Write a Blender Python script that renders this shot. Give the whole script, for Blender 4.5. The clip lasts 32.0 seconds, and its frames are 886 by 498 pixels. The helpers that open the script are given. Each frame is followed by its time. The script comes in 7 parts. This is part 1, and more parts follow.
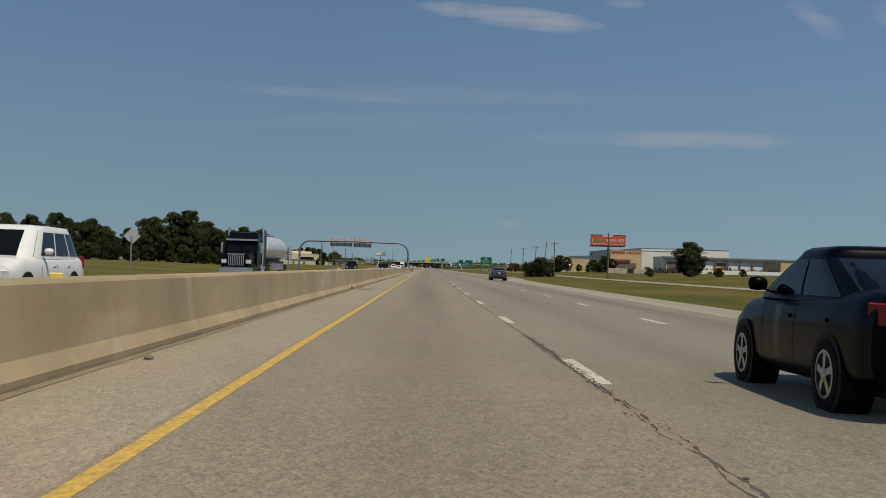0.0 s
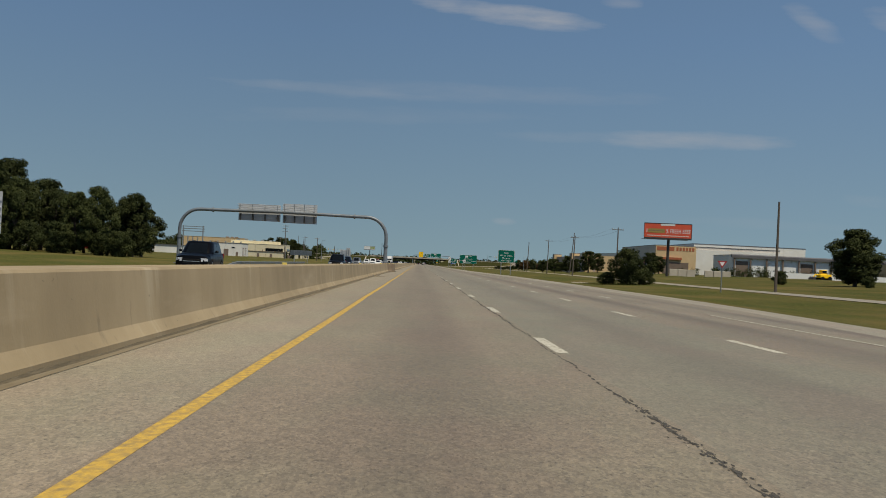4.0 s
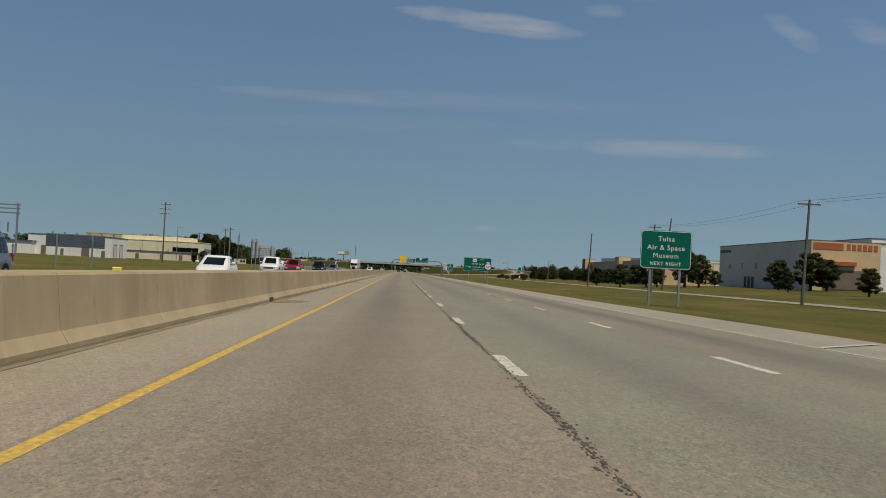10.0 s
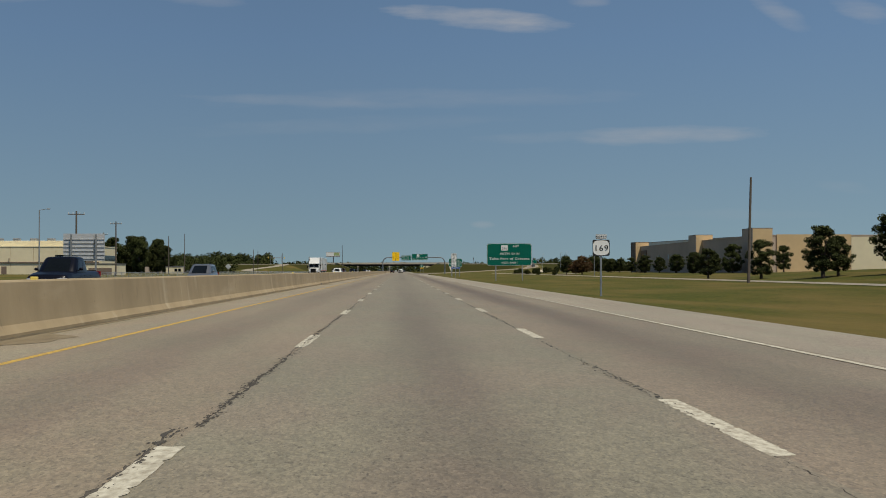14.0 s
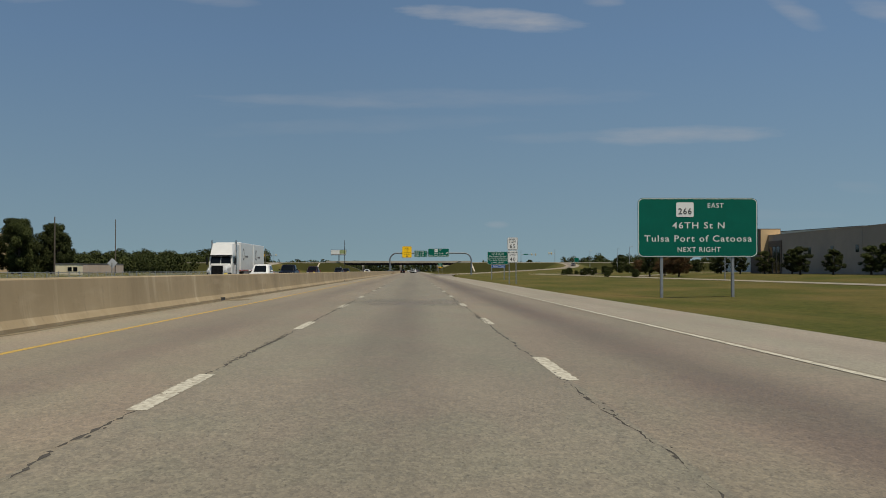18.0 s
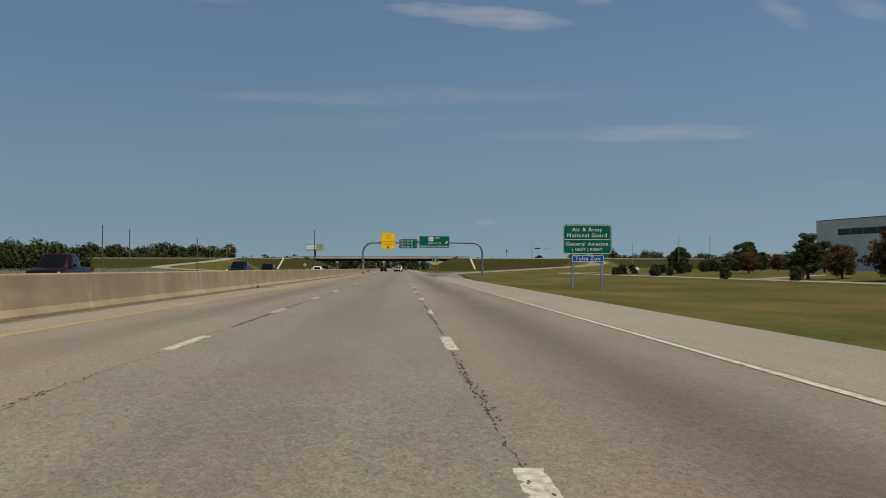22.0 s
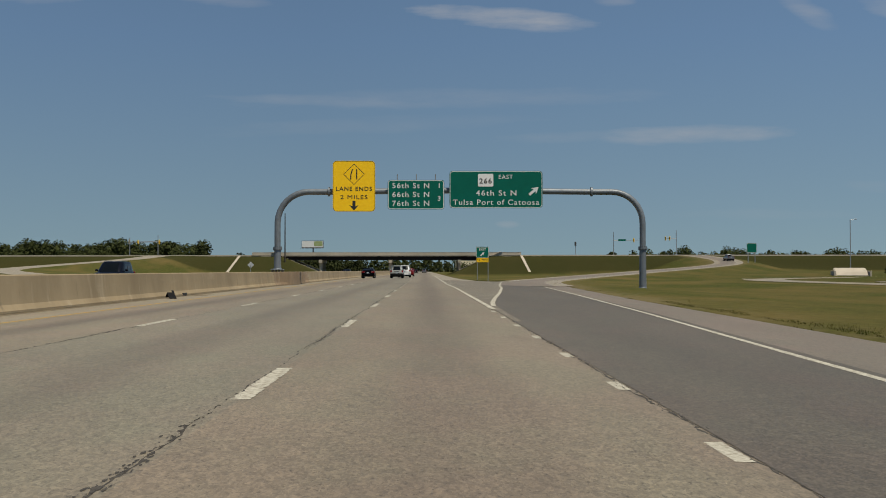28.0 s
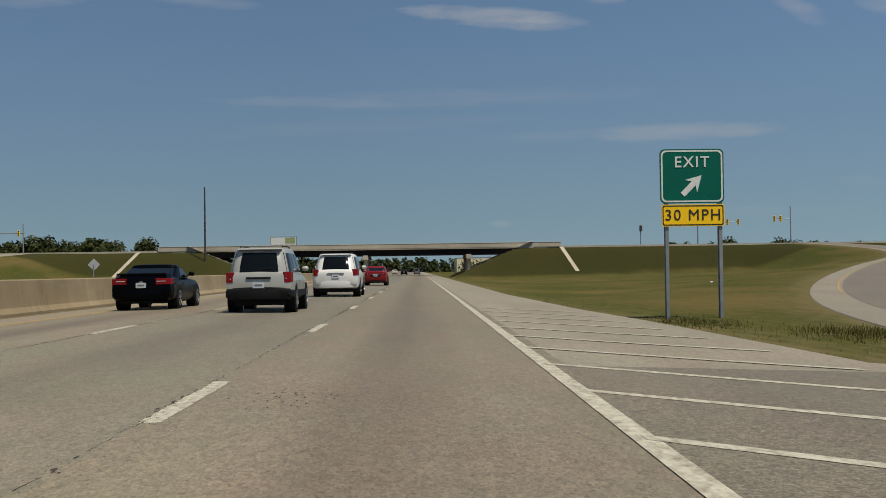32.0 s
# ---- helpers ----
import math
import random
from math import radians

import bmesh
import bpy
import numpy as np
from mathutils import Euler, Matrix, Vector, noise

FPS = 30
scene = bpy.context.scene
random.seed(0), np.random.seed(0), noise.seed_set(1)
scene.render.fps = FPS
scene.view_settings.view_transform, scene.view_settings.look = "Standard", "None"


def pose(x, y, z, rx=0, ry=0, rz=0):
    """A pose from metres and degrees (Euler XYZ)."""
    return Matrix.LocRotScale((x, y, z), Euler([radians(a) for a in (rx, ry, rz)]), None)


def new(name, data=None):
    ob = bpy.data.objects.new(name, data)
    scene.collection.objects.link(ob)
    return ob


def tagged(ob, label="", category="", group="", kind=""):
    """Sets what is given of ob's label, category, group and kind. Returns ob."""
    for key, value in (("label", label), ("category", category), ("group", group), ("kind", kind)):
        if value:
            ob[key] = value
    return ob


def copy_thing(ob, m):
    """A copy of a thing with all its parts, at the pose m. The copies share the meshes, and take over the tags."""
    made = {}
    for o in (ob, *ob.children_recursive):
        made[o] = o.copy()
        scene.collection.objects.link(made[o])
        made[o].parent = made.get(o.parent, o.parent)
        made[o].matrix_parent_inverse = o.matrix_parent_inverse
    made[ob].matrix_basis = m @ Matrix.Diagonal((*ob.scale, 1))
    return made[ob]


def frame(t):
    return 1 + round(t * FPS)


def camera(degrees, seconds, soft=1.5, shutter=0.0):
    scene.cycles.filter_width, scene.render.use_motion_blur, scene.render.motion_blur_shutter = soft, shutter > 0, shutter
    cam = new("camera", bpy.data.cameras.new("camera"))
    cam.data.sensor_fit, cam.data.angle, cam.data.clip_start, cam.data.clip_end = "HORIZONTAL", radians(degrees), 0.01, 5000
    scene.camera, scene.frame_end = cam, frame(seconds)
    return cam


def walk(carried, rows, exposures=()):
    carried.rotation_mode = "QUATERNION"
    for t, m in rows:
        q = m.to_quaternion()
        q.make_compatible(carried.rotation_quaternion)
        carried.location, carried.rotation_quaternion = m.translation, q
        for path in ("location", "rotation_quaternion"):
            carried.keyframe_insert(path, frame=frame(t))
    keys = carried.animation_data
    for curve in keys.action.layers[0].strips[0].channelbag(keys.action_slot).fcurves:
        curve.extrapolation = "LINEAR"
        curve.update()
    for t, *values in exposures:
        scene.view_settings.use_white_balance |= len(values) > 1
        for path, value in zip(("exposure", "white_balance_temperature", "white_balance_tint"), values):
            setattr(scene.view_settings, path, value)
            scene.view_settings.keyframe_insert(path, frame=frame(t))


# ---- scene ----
# ---- camera and drive: seconds, x, y, z, yaw, pitch, lean ----
cam = camera(43.1, 32.0, soft=0.95)
DRIVE = [
    (0, 1.76, 3.87, 1.108, -0.87, 0.95, 1.80),
    (0.5, 1.67, 19.99, 1.092, -0.89, 0.85, 2.46),
    (1, 1.59, 36.22, 1.110, -1.00, 1.01, 2.41),
    (1.5, 1.55, 52.64, 1.090, -0.98, 0.74, 2.34),
    (2, 1.51, 69.09, 1.112, -1.03, 0.85, 2.07),
    (2.5, 1.51, 85.42, 1.089, -1.10, 0.71, 2.66),
    (3, 1.52, 101.71, 1.122, -1.15, 0.89, 2.23),
    (3.5, 1.62, 118.03, 1.091, -1.26, 0.79, 2.72),
    (5.5, 1.58, 184.01, 1.090, -1.24, 0.78, 2.84),
    (6, 1.43, 200.64, 1.088, -1.39, 0.84, 3.13),
    (6.5, 1.48, 217.18, 1.089, -1.38, 0.81, 2.74),
    (7, 1.47, 233.62, 1.089, -1.41, 0.76, 2.51),
    (7.5, 1.42, 249.91, 1.088, -1.40, 0.86, 2.18),
    (8, 1.52, 266.24, 1.089, -1.58, 0.88, 2.11),
    (8.5, 1.74, 282.70, 1.093, -1.71, 1.21, 2.70),
    (9, 1.86, 299.17, 1.095, -1.53, 1.19, 2.73),
    (9.5, 1.85, 315.46, 1.095, -1.83, 1.09, 3.06),
    (10, 2.17, 331.80, 1.100, -2.18, 1.20, 2.98),
    (10.5, 2.42, 348.31, 1.104, -2.47, 1.30, 2.53),
    (11, 2.82, 364.84, 1.111, -2.46, 1.13, 2.56),
    (11.5, 3.13, 381.28, 1.116, -2.42, 1.22, 1.86),
    (12, 3.58, 397.66, 1.123, -2.40, 1.15, 1.03),
    (12.5, 4.02, 413.98, 1.118, -2.37, 1.16, 0.36),
    (13, 4.36, 430.14, 1.113, -2.35, 1.14, 0.05),
    (13.5, 4.74, 446.05, 1.108, -2.38, 1.28, -0.65),
    (14, 5.01, 462.01, 1.105, -2.22, 1.10, -0.13),
    (14.5, 5.22, 478.29, 1.102, -1.85, 1.21, -0.04),
    (15, 5.41, 494.58, 1.100, -1.54, 1.14, -0.03),
    (15.5, 5.62, 510.70, 1.097, -1.30, 0.99, 0.39),
    (17.5, 5.70, 575.31, 1.096, -1.43, 0.97, 1.10),
    (18, 5.75, 591.34, 1.095, -1.49, 1.10, -0.04),
    (18.5, 5.81, 607.37, 1.095, -1.41, 0.88, 0.42),
    (19, 5.91, 623.48, 1.093, -1.19, 1.11, -0.22),
    (19.5, 5.98, 639.83, 1.092, -1.12, 1.06, -0.22),
    (20, 5.98, 656.34, 1.092, -1.36, 1.20, -0.11),
    (20.5, 5.99, 672.93, 1.092, -1.58, 0.95, 0.30),
    (21, 6.21, 689.43, 1.089, -1.67, 1.10, 0.01),
    (21.5, 6.44, 705.65, 1.087, -1.92, 0.99, 0.34),
    (22, 6.68, 721.64, 1.083, -2.10, 0.98, 0.07),
    (22.5, 6.96, 737.42, 1.080, -2.14, 1.09, 0.18),
    (23, 7.24, 753.25, 1.076, -2.23, 1.08, -0.05),
    (23.5, 7.51, 769.38, 1.072, -2.28, 1.03, -0.03),
    (24, 7.92, 785.58, 1.064, -2.24, 0.99, 0.09),
    (24.5, 8.48, 801.65, 1.054, -1.94, 0.88, -0.50),
    (26.5, 8.85, 863.85, 1.047, -1.45, 1.06, 0.11),
    (27, 8.94, 879.39, 1.045, -1.14, 1.05, 0.04),
    (27.5, 8.98, 894.94, 1.044, -0.99, 1.07, -0.28),
    (28, 8.96, 910.44, 1.045, -0.94, 1.09, -0.06),
    (28.5, 8.96, 925.83, 1.045, -0.97, 1.08, -0.06),
    (29, 8.98, 941.18, 1.044, -1.09, 1.05, -0.03),
    (29.5, 9.05, 956.57, 1.043, -1.14, 1.15, -0.03),
    (30, 9.14, 971.95, 1.041, -1.11, 1.16, -0.27),
    (30.5, 9.22, 987.43, 1.040, -1.21, 1.35, 0.48),
    (31, 9.15, 1002.92, 1.041, -1.55, 1.01, -0.48),
    (31.5, 9.23, 1018.31, 1.040, -1.37, 1.16, -0.31),
    (32, 9.38, 1033.65, 1.037, -1.24, 1.09, -0.80),
]
walk(cam, [(t, pose(x, y, z, 90 + pitch, -lean, yaw)) for t, x, y, z, yaw, pitch, lean in DRIVE])

# ---- sky and sun ----
SUN_TO = Vector((0.30, -0.36, 1.0)).normalized()
elev = math.asin(SUN_TO.z)
azim = math.atan2(SUN_TO.x, SUN_TO.y)
world = bpy.data.worlds.new("sky")
scene.world = world
world.use_nodes = True
wn, wl = world.node_tree.nodes, world.node_tree.links
for n in list(wn):
    wn.remove(n)
w_out = wn.new("ShaderNodeOutputWorld")
w_bg = wn.new("ShaderNodeBackground")
w_sky = wn.new("ShaderNodeTexSky")
w_sky.sky_type = "NISHITA"
w_sky.sun_disc = False
w_sky.sun_elevation = elev
w_sky.sun_rotation = azim
w_sky.air_density, w_sky.dust_density, w_sky.ozone_density = 0.8, 0.15, 3.0
w_bg.inputs["Strength"].default_value = 0.064
# thin high cloud streaks, mixed into the sky by direction
w_co = wn.new("ShaderNodeTexCoord")
w_ray = wn.new("ShaderNodeSeparateXYZ")
wl.new(w_co.outputs["Generated"], w_ray.inputs[0])


def w_math(op, a, b=None, c=None):
    n = wn.new("ShaderNodeMath")
    n.operation = op
    for k, v in enumerate((a, b, c)):
        if v is None:
            continue
        if isinstance(v, (int, float)):
            n.inputs[k].default_value = v
        else:
            wl.new(v, n.inputs[k])
    return n.outputs[0]


# dry clear air: the sky keeps its blue down to the horizon
w_lift = w_math("MULTIPLY_ADD", w_math("ABSOLUTE", w_ray.outputs[2]), 0.5, 0.125)
w_dir, w_unit = wn.new("ShaderNodeCombineXYZ"), wn.new("ShaderNodeVectorMath")
w_unit.operation = "NORMALIZE"
wl.new(w_ray.outputs[0], w_dir.inputs[0]), wl.new(w_ray.outputs[1], w_dir.inputs[1]), wl.new(w_lift, w_dir.inputs[2])
wl.new(w_dir.outputs[0], w_unit.inputs[0]), wl.new(w_unit.outputs[0], w_sky.inputs["Vector"])
w_sep = wn.new("ShaderNodeSeparateXYZ")
wl.new(w_co.outputs["Generated"], w_sep.inputs[0])
# slopes across and up from straight ahead
w_u = w_math("DIVIDE", w_sep.outputs[0], w_math("MAXIMUM", w_sep.outputs[1], 0.05))
w_v = w_math("DIVIDE", w_sep.outputs[2], w_math("MAXIMUM", w_sep.outputs[1], 0.05))
w_uv = wn.new("ShaderNodeCombineXYZ")
wl.new(w_u, w_uv.inputs[0]), wl.new(w_v, w_uv.inputs[1])
w_nz = wn.new("ShaderNodeTexNoise")
w_map = wn.new("ShaderNodeMapping")
w_map.inputs["Scale"].default_value = (14.0, 70.0, 1.0)
wl.new(w_uv.outputs[0], w_map.inputs[0]), wl.new(w_map.outputs[0], w_nz.inputs["Vector"])
w_nz.inputs["Scale"].default_value, w_nz.inputs["Detail"].default_value, w_nz.inputs["Roughness"].default_value = 1.0, 5.0, 0.6
w_total = None
# each streak: across, up, half length, half height, tilt, strength
for cu, cv, ru, rv, tilt, power in ((0.070, 0.226, 0.085, 0.0105, -0.07, 0.50), (0.235, 0.1215, 0.105, 0.0095, 0.03, 0.30), (0.150, 0.1205, 0.10, 0.006, 0.03, 0.10), (0.345, 0.233, 0.03, 0.012, -0.5, 0.22), (0.42, 0.236, 0.03, 0.012, -0.3, 0.22),
                                    (-0.075, 0.151, 0.12, 0.006, -0.03, 0.16), (-0.19, 0.243, 0.05, 0.007, -0.08, 0.18), (0.03, 0.154, 0.20, 0.010, 0.02, 0.10),
                                    (0.075, 0.041, 0.012, 0.004, 0.0, 0.22), (0.40, 0.075, 0.03, 0.007, -0.1, 0.10), (0.30, 0.05, 0.08, 0.006, 0.0, 0.06), (-0.05, 0.13, 0.16, 0.008, 0.04, 0.07), (-0.33, 0.249, 0.07, 0.010, 0.05, 0.22), (0.17, 0.243, 0.02, 0.007, 0.0, 0.22), (0.4, 0.30, 0.2, 0.02, 0.2, 0.35), (-0.2, 0.34, 0.3, 0.02, 0.1, 0.3)):
    du = w_math("SUBTRACT", w_u, cu)
    dv = w_math("SUBTRACT", w_math("SUBTRACT", w_v, cv), w_math("MULTIPLY", du, tilt))
    a = w_math("DIVIDE", du, ru)
    b = w_math("DIVIDE", dv, rv)
    d = w_math("ADD", w_math("MULTIPLY", a, a), w_math("MULTIPLY", b, b))
    d = w_math("ADD", d, w_math("MULTIPLY", w_math("SUBTRACT", w_nz.outputs[0], 0.5), 2.6))
    e = w_math("MULTIPLY", w_math("MAXIMUM", w_math("SUBTRACT", 1.0, d), 0.0), power)
    w_total = e if w_total is None else w_math("MAXIMUM", w_total, e)
w_fac = w_math("MINIMUM", w_total, 0.75)
w_mix = wn.new("ShaderNodeMixRGB")
w_mix.inputs[2].default_value = (6.0, 6.1, 6.4, 1)
w_tint = wn.new("ShaderNodeMixRGB")
w_tint.blend_type = "MULTIPLY"
w_tint.inputs[0].default_value = 1.0
w_hue = wn.new("ShaderNodeMixRGB")
w_hue.inputs[1].default_value, w_hue.inputs[2].default_value = (1.25, 1.15, 0.88, 1), (1.14, 1.16, 1.09, 1)
wl.new(w_math("MINIMUM", w_math("MULTIPLY", w_math("ABSOLUTE", w_ray.outputs[2]), 5.0), 1.0), w_hue.inputs[0])
# the sky brightens towards the sun's side
w_side = wn.new("ShaderNodeVectorMath")
w_side.operation = "SCALE"
wl.new(w_hue.outputs[0], w_side.inputs[0])
wl.new(w_math("MULTIPLY_ADD", w_math("MAXIMUM", w_ray.outputs[0], -0.1), 0.30, 0.99), w_side.inputs["Scale"])
wl.new(w_side.outputs[0], w_tint.inputs[2])
wl.new(w_sky.outputs[0], w_tint.inputs[1])
wl.new(w_fac, w_mix.inputs[0]), wl.new(w_tint.outputs[0], w_mix.inputs[1])
wl.new(w_mix.outputs[0], w_bg.inputs["Color"]), wl.new(w_bg.outputs[0], w_out.inputs["Surface"])
sun = new("sun", bpy.data.lights.new("sun", "SUN"))
sun.data.energy, sun.data.angle, sun.data.color = 4.2, radians(0.53), (1.0, 0.915, 0.765)
sun.rotation_euler = SUN_TO.to_track_quat("Z", "Y").to_euler()
scene.view_settings.exposure = 0.0


# ---- materials ----
def rgb(r, g, b):
    return (r, g, b, 1.0)


def material(name, base, rough=0.7, metal=0.0, second=None, scale=3.0, detail=6.0, blotch=None, blotch_scale=0.3, bump=0.0, bump_scale=40.0,
             random_shift=0.0, stretch=(1, 1, 1), coat=0.0, spec=0.5):
    """A node material: base colour varied by fine grain (second) and large blotches, with fine relief."""
    m = bpy.data.materials.new(name)
    m.use_nodes = True
    nt, nd, lk = m.node_tree, m.node_tree.nodes, m.node_tree.links
    bs = nd["Principled BSDF"]
    bs.inputs["Roughness"].default_value, bs.inputs["Metallic"].default_value = rough, metal
    bs.inputs["Specular IOR Level"].default_value = spec
    bs.inputs["Coat Weight"].default_value = coat
    bs.inputs["Coat Roughness"].default_value = 0.06
    bs.inputs["Base Color"].default_value = rgb(*base)
    co = nd.new("ShaderNodeTexCoord")
    mp = nd.new("ShaderNodeMapping")
    mp.inputs["Scale"].default_value = stretch
    lk.new(co.outputs["Object"], mp.inputs[0])
    last = None
    if second:
        nz = nd.new("ShaderNodeTexNoise")
        nz.inputs["Scale"].default_value, nz.inputs["Detail"].default_value, nz.inputs["Roughness"].default_value = scale, detail, 0.65
        lk.new(mp.outputs[0], nz.inputs["Vector"])
        rp = nd.new("ShaderNodeValToRGB")
        rp.color_ramp.elements[0].position, rp.color_ramp.elements[1].position = 0.33, 0.68
        rp.color_ramp.elements[0].color, rp.color_ramp.elements[1].color = rgb(*base), rgb(*second)
        lk.new(nz.outputs[0], rp.inputs[0])
        last = rp.outputs[0]
    if blotch:
        nb = nd.new("ShaderNodeTexNoise")
        nb.inputs["Scale"].default_value, nb.inputs["Detail"].default_value, nb.inputs["Roughness"].default_value = blotch_scale, 5.0, 0.6
        lk.new(mp.outputs[0], nb.inputs["Vector"])
        rb = nd.new("ShaderNodeValToRGB")
        rb.color_ramp.elements[0].position, rb.color_ramp.elements[1].position = 0.42, 0.72
        rb.color_ramp.elements[0].color, rb.color_ramp.elements[1].color = rgb(0, 0, 0), rgb(0.85, 0.85, 0.85)
        lk.new(nb.outputs[0], rb.inputs[0])
        mx = nd.new("ShaderNodeMixRGB")
        mx.inputs[1].default_value, mx.inputs[2].default_value = rgb(*base), rgb(*blotch)
        lk.new(rb.outputs[0], mx.inputs[0])
        if last:
            lk.new(last, mx.inputs[1])
        last = mx.outputs[0]
    if random_shift:
        oi = nd.new("ShaderNodeObjectInfo")
        hs = nd.new("ShaderNodeHueSaturation")
        mr = nd.new("ShaderNodeMapRange")
        mr.inputs[3].default_value, mr.inputs[4].default_value = 1 - random_shift, 1 + random_shift
        lk.new(oi.outputs["Random"], mr.inputs[0]), lk.new(mr.outputs[0], hs.inputs["Value"])
        hs.inputs["Color"].default_value = rgb(*base)
        if last:
            lk.new(last, hs.inputs["Color"])
        last = hs.outputs[0]
    if last:
        lk.new(last, bs.inputs["Base Color"])
    if bump:
        n2 = nd.new("ShaderNodeTexNoise")
        n2.inputs["Scale"].default_value, n2.inputs["Detail"].default_value = bump_scale, 4.0
        lk.new(mp.outputs[0], n2.inputs["Vector"])
        bp = nd.new("ShaderNodeBump")
        bp.inputs["Strength"].default_value, bp.inputs["Distance"].default_value = bump, 0.02
        lk.new(n2.outputs[0], bp.inputs["Height"]), lk.new(bp.outputs[0], bs.inputs["Normal"])
    return m


def pavement_material(name, light, dark, oil, rough=0.7, grain=1.3, pull=0.42):
    """Worn pavement: fine pale and dark stones, large faint stains and a brown oil strip along each lane."""
    m = bpy.data.materials.new(name)
    m.use_nodes = True
    nd, lk = m.node_tree.nodes, m.node_tree.links
    bs = nd["Principled BSDF"]
    bs.inputs["Roughness"].default_value, bs.inputs["Specular IOR Level"].default_value = rough, 0.5
    bs.inputs["Diffuse Roughness"].default_value = 1.0
    bs.inputs["Sheen Weight"].default_value, bs.inputs["Sheen Roughness"].default_value, bs.inputs["Sheen Tint"].default_value = 0.16, 0.45, rgb(1.0, 0.88, 0.70)
    co = nd.new("ShaderNodeTexCoord")

    def node(kind, **values):
        n = nd.new("ShaderNode" + kind)
        for k, v in values.items():
            n.inputs[k].default_value = v
        return n

    def calc(op, x, y):
        n = nd.new("ShaderNodeMath")
        n.operation = op
        for k, v in enumerate((x, y)):
            if isinstance(v, (int, float)):
                n.inputs[k].default_value = v
            else:
                lk.new(v, n.inputs[k])
        return n.outputs[0]

    def noise_at(scale, detail, stretch=(1, 1, 1)):
        mp = node("Mapping", Scale=stretch)
        nz = node("TexNoise", Scale=scale, Detail=detail, Roughness=0.6)
        lk.new(co.outputs["Object"], mp.inputs[0]), lk.new(mp.outputs[0], nz.inputs["Vector"])
        return nz.outputs[0]

    def span(v, lo, hi, a, b):
        n = nd.new("ShaderNodeMapRange")
        for k, q in enumerate((lo, hi, a, b)):
            n.inputs[k + 1].default_value = q
        lk.new(v, n.inputs[0])
        return n.outputs[0]

    # stones of two sizes, and scattered dark pits
    shade = None
    for scale, lo, hi in ((70.0, 0.83, 1.17), (24.0, 0.90, 1.10)):
        vo, mp = node("TexVoronoi", Scale=scale), node("Mapping", Scale=(1, pull, 1))
        lk.new(co.outputs["Object"], mp.inputs[0]), lk.new(mp.outputs[0], vo.inputs["Vector"])
        sc = nd.new("ShaderNodeSeparateColor")
        lk.new(vo.outputs["Color"], sc.inputs[0])
        v = span(sc.outputs[0], 0, 1, 1 - (1 - lo) * grain, 1 + (hi - 1) * grain)
        shade = v if shade is None else calc("MULTIPLY", shade, v)
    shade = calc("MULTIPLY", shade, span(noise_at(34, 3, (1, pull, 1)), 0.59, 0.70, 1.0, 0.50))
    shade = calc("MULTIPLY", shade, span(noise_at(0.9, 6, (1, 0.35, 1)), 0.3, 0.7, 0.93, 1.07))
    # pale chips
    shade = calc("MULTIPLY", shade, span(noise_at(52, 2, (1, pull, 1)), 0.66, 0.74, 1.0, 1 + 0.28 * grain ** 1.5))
    # base tone by large stains
    base = node("MixRGB", Color1=rgb(*light), Color2=rgb(*dark))
    lk.new(span(noise_at(0.22, 6, (1, 0.25, 1)), 0.35, 0.68, 0, 1), base.inputs[0])
    # oil strip in the middle of each lane
    sx = nd.new("ShaderNodeSeparateXYZ")
    lk.new(co.outputs["Object"], sx.inputs[0])
    wave = nd.new("ShaderNodeMath")
    wave.operation = "SINE"
    lk.new(calc("ADD", calc("MULTIPLY", sx.outputs[0], 1.689), -1.35), wave.inputs[0])
    strip_at = calc("MULTIPLY", span(wave.outputs[0], 0.15, 1.0, 0, 1), span(noise_at(0.5, 4, (1, 0.03, 1)), 0.36, 0.62, 0.12, 0.74))
    mix = node("MixRGB", Color2=rgb(*oil))
    lk.new(strip_at, mix.inputs[0]), lk.new(base.outputs[0], mix.inputs[1])
    # the third lane's strip is browner and broader than the others
    apart = nd.new("ShaderNodeMath")
    apart.operation = "ABSOLUTE"
    lk.new(calc("ADD", sx.outputs[0], -8.95), apart.inputs[0])
    brown = node("MixRGB", Color2=rgb(oil[0] * 0.80, oil[1] * 0.70, oil[2] * 0.66))
    lk.new(calc("MULTIPLY", span(apart.outputs[0], 0.15, 1.15, 1, 0), calc("MULTIPLY", span(noise_at(0.8, 5, (1, 0.05, 1)), 0.3, 0.6, 0.28, 0.72), calc("MULTIPLY", span(sx.outputs[1], 850, 930, 1, 0.1), span(sx.outputs[1], 400, 520, 0.35, 1)))), brown.inputs[0])
    lk.new(mix.outputs[0], brown.inputs[1])
    hs = nd.new("ShaderNodeHueSaturation")
    # rosy and greenish patches of aggregate
    tone = node("MixRGB", Fac=1.0, Color1=rgb(1.03, 0.985, 0.97), Color2=rgb(0.985, 1.01, 0.97))
    lk.new(span(noise_at(0.7, 7, (1, 0.4, 1)), 0.42, 0.58, 0, 1), tone.inputs[0])
    hue = node("MixRGB", Fac=1.0)
    hue.blend_type = "MULTIPLY"
    lk.new(brown.outputs[0], hue.inputs[1]), lk.new(tone.outputs[0], hue.inputs[2])
    lk.new(hue.outputs[0], hs.inputs["Color"]), lk.new(shade, hs.inputs["Value"])
    lk.new(hs.outputs[0], bs.inputs["Base Color"])
    bp = node("Bump", Strength=0.15, Distance=0.012)
    lk.new(shade, bp.inputs["Height"]), lk.new(bp.outputs[0], bs.inputs["Normal"])
    return m


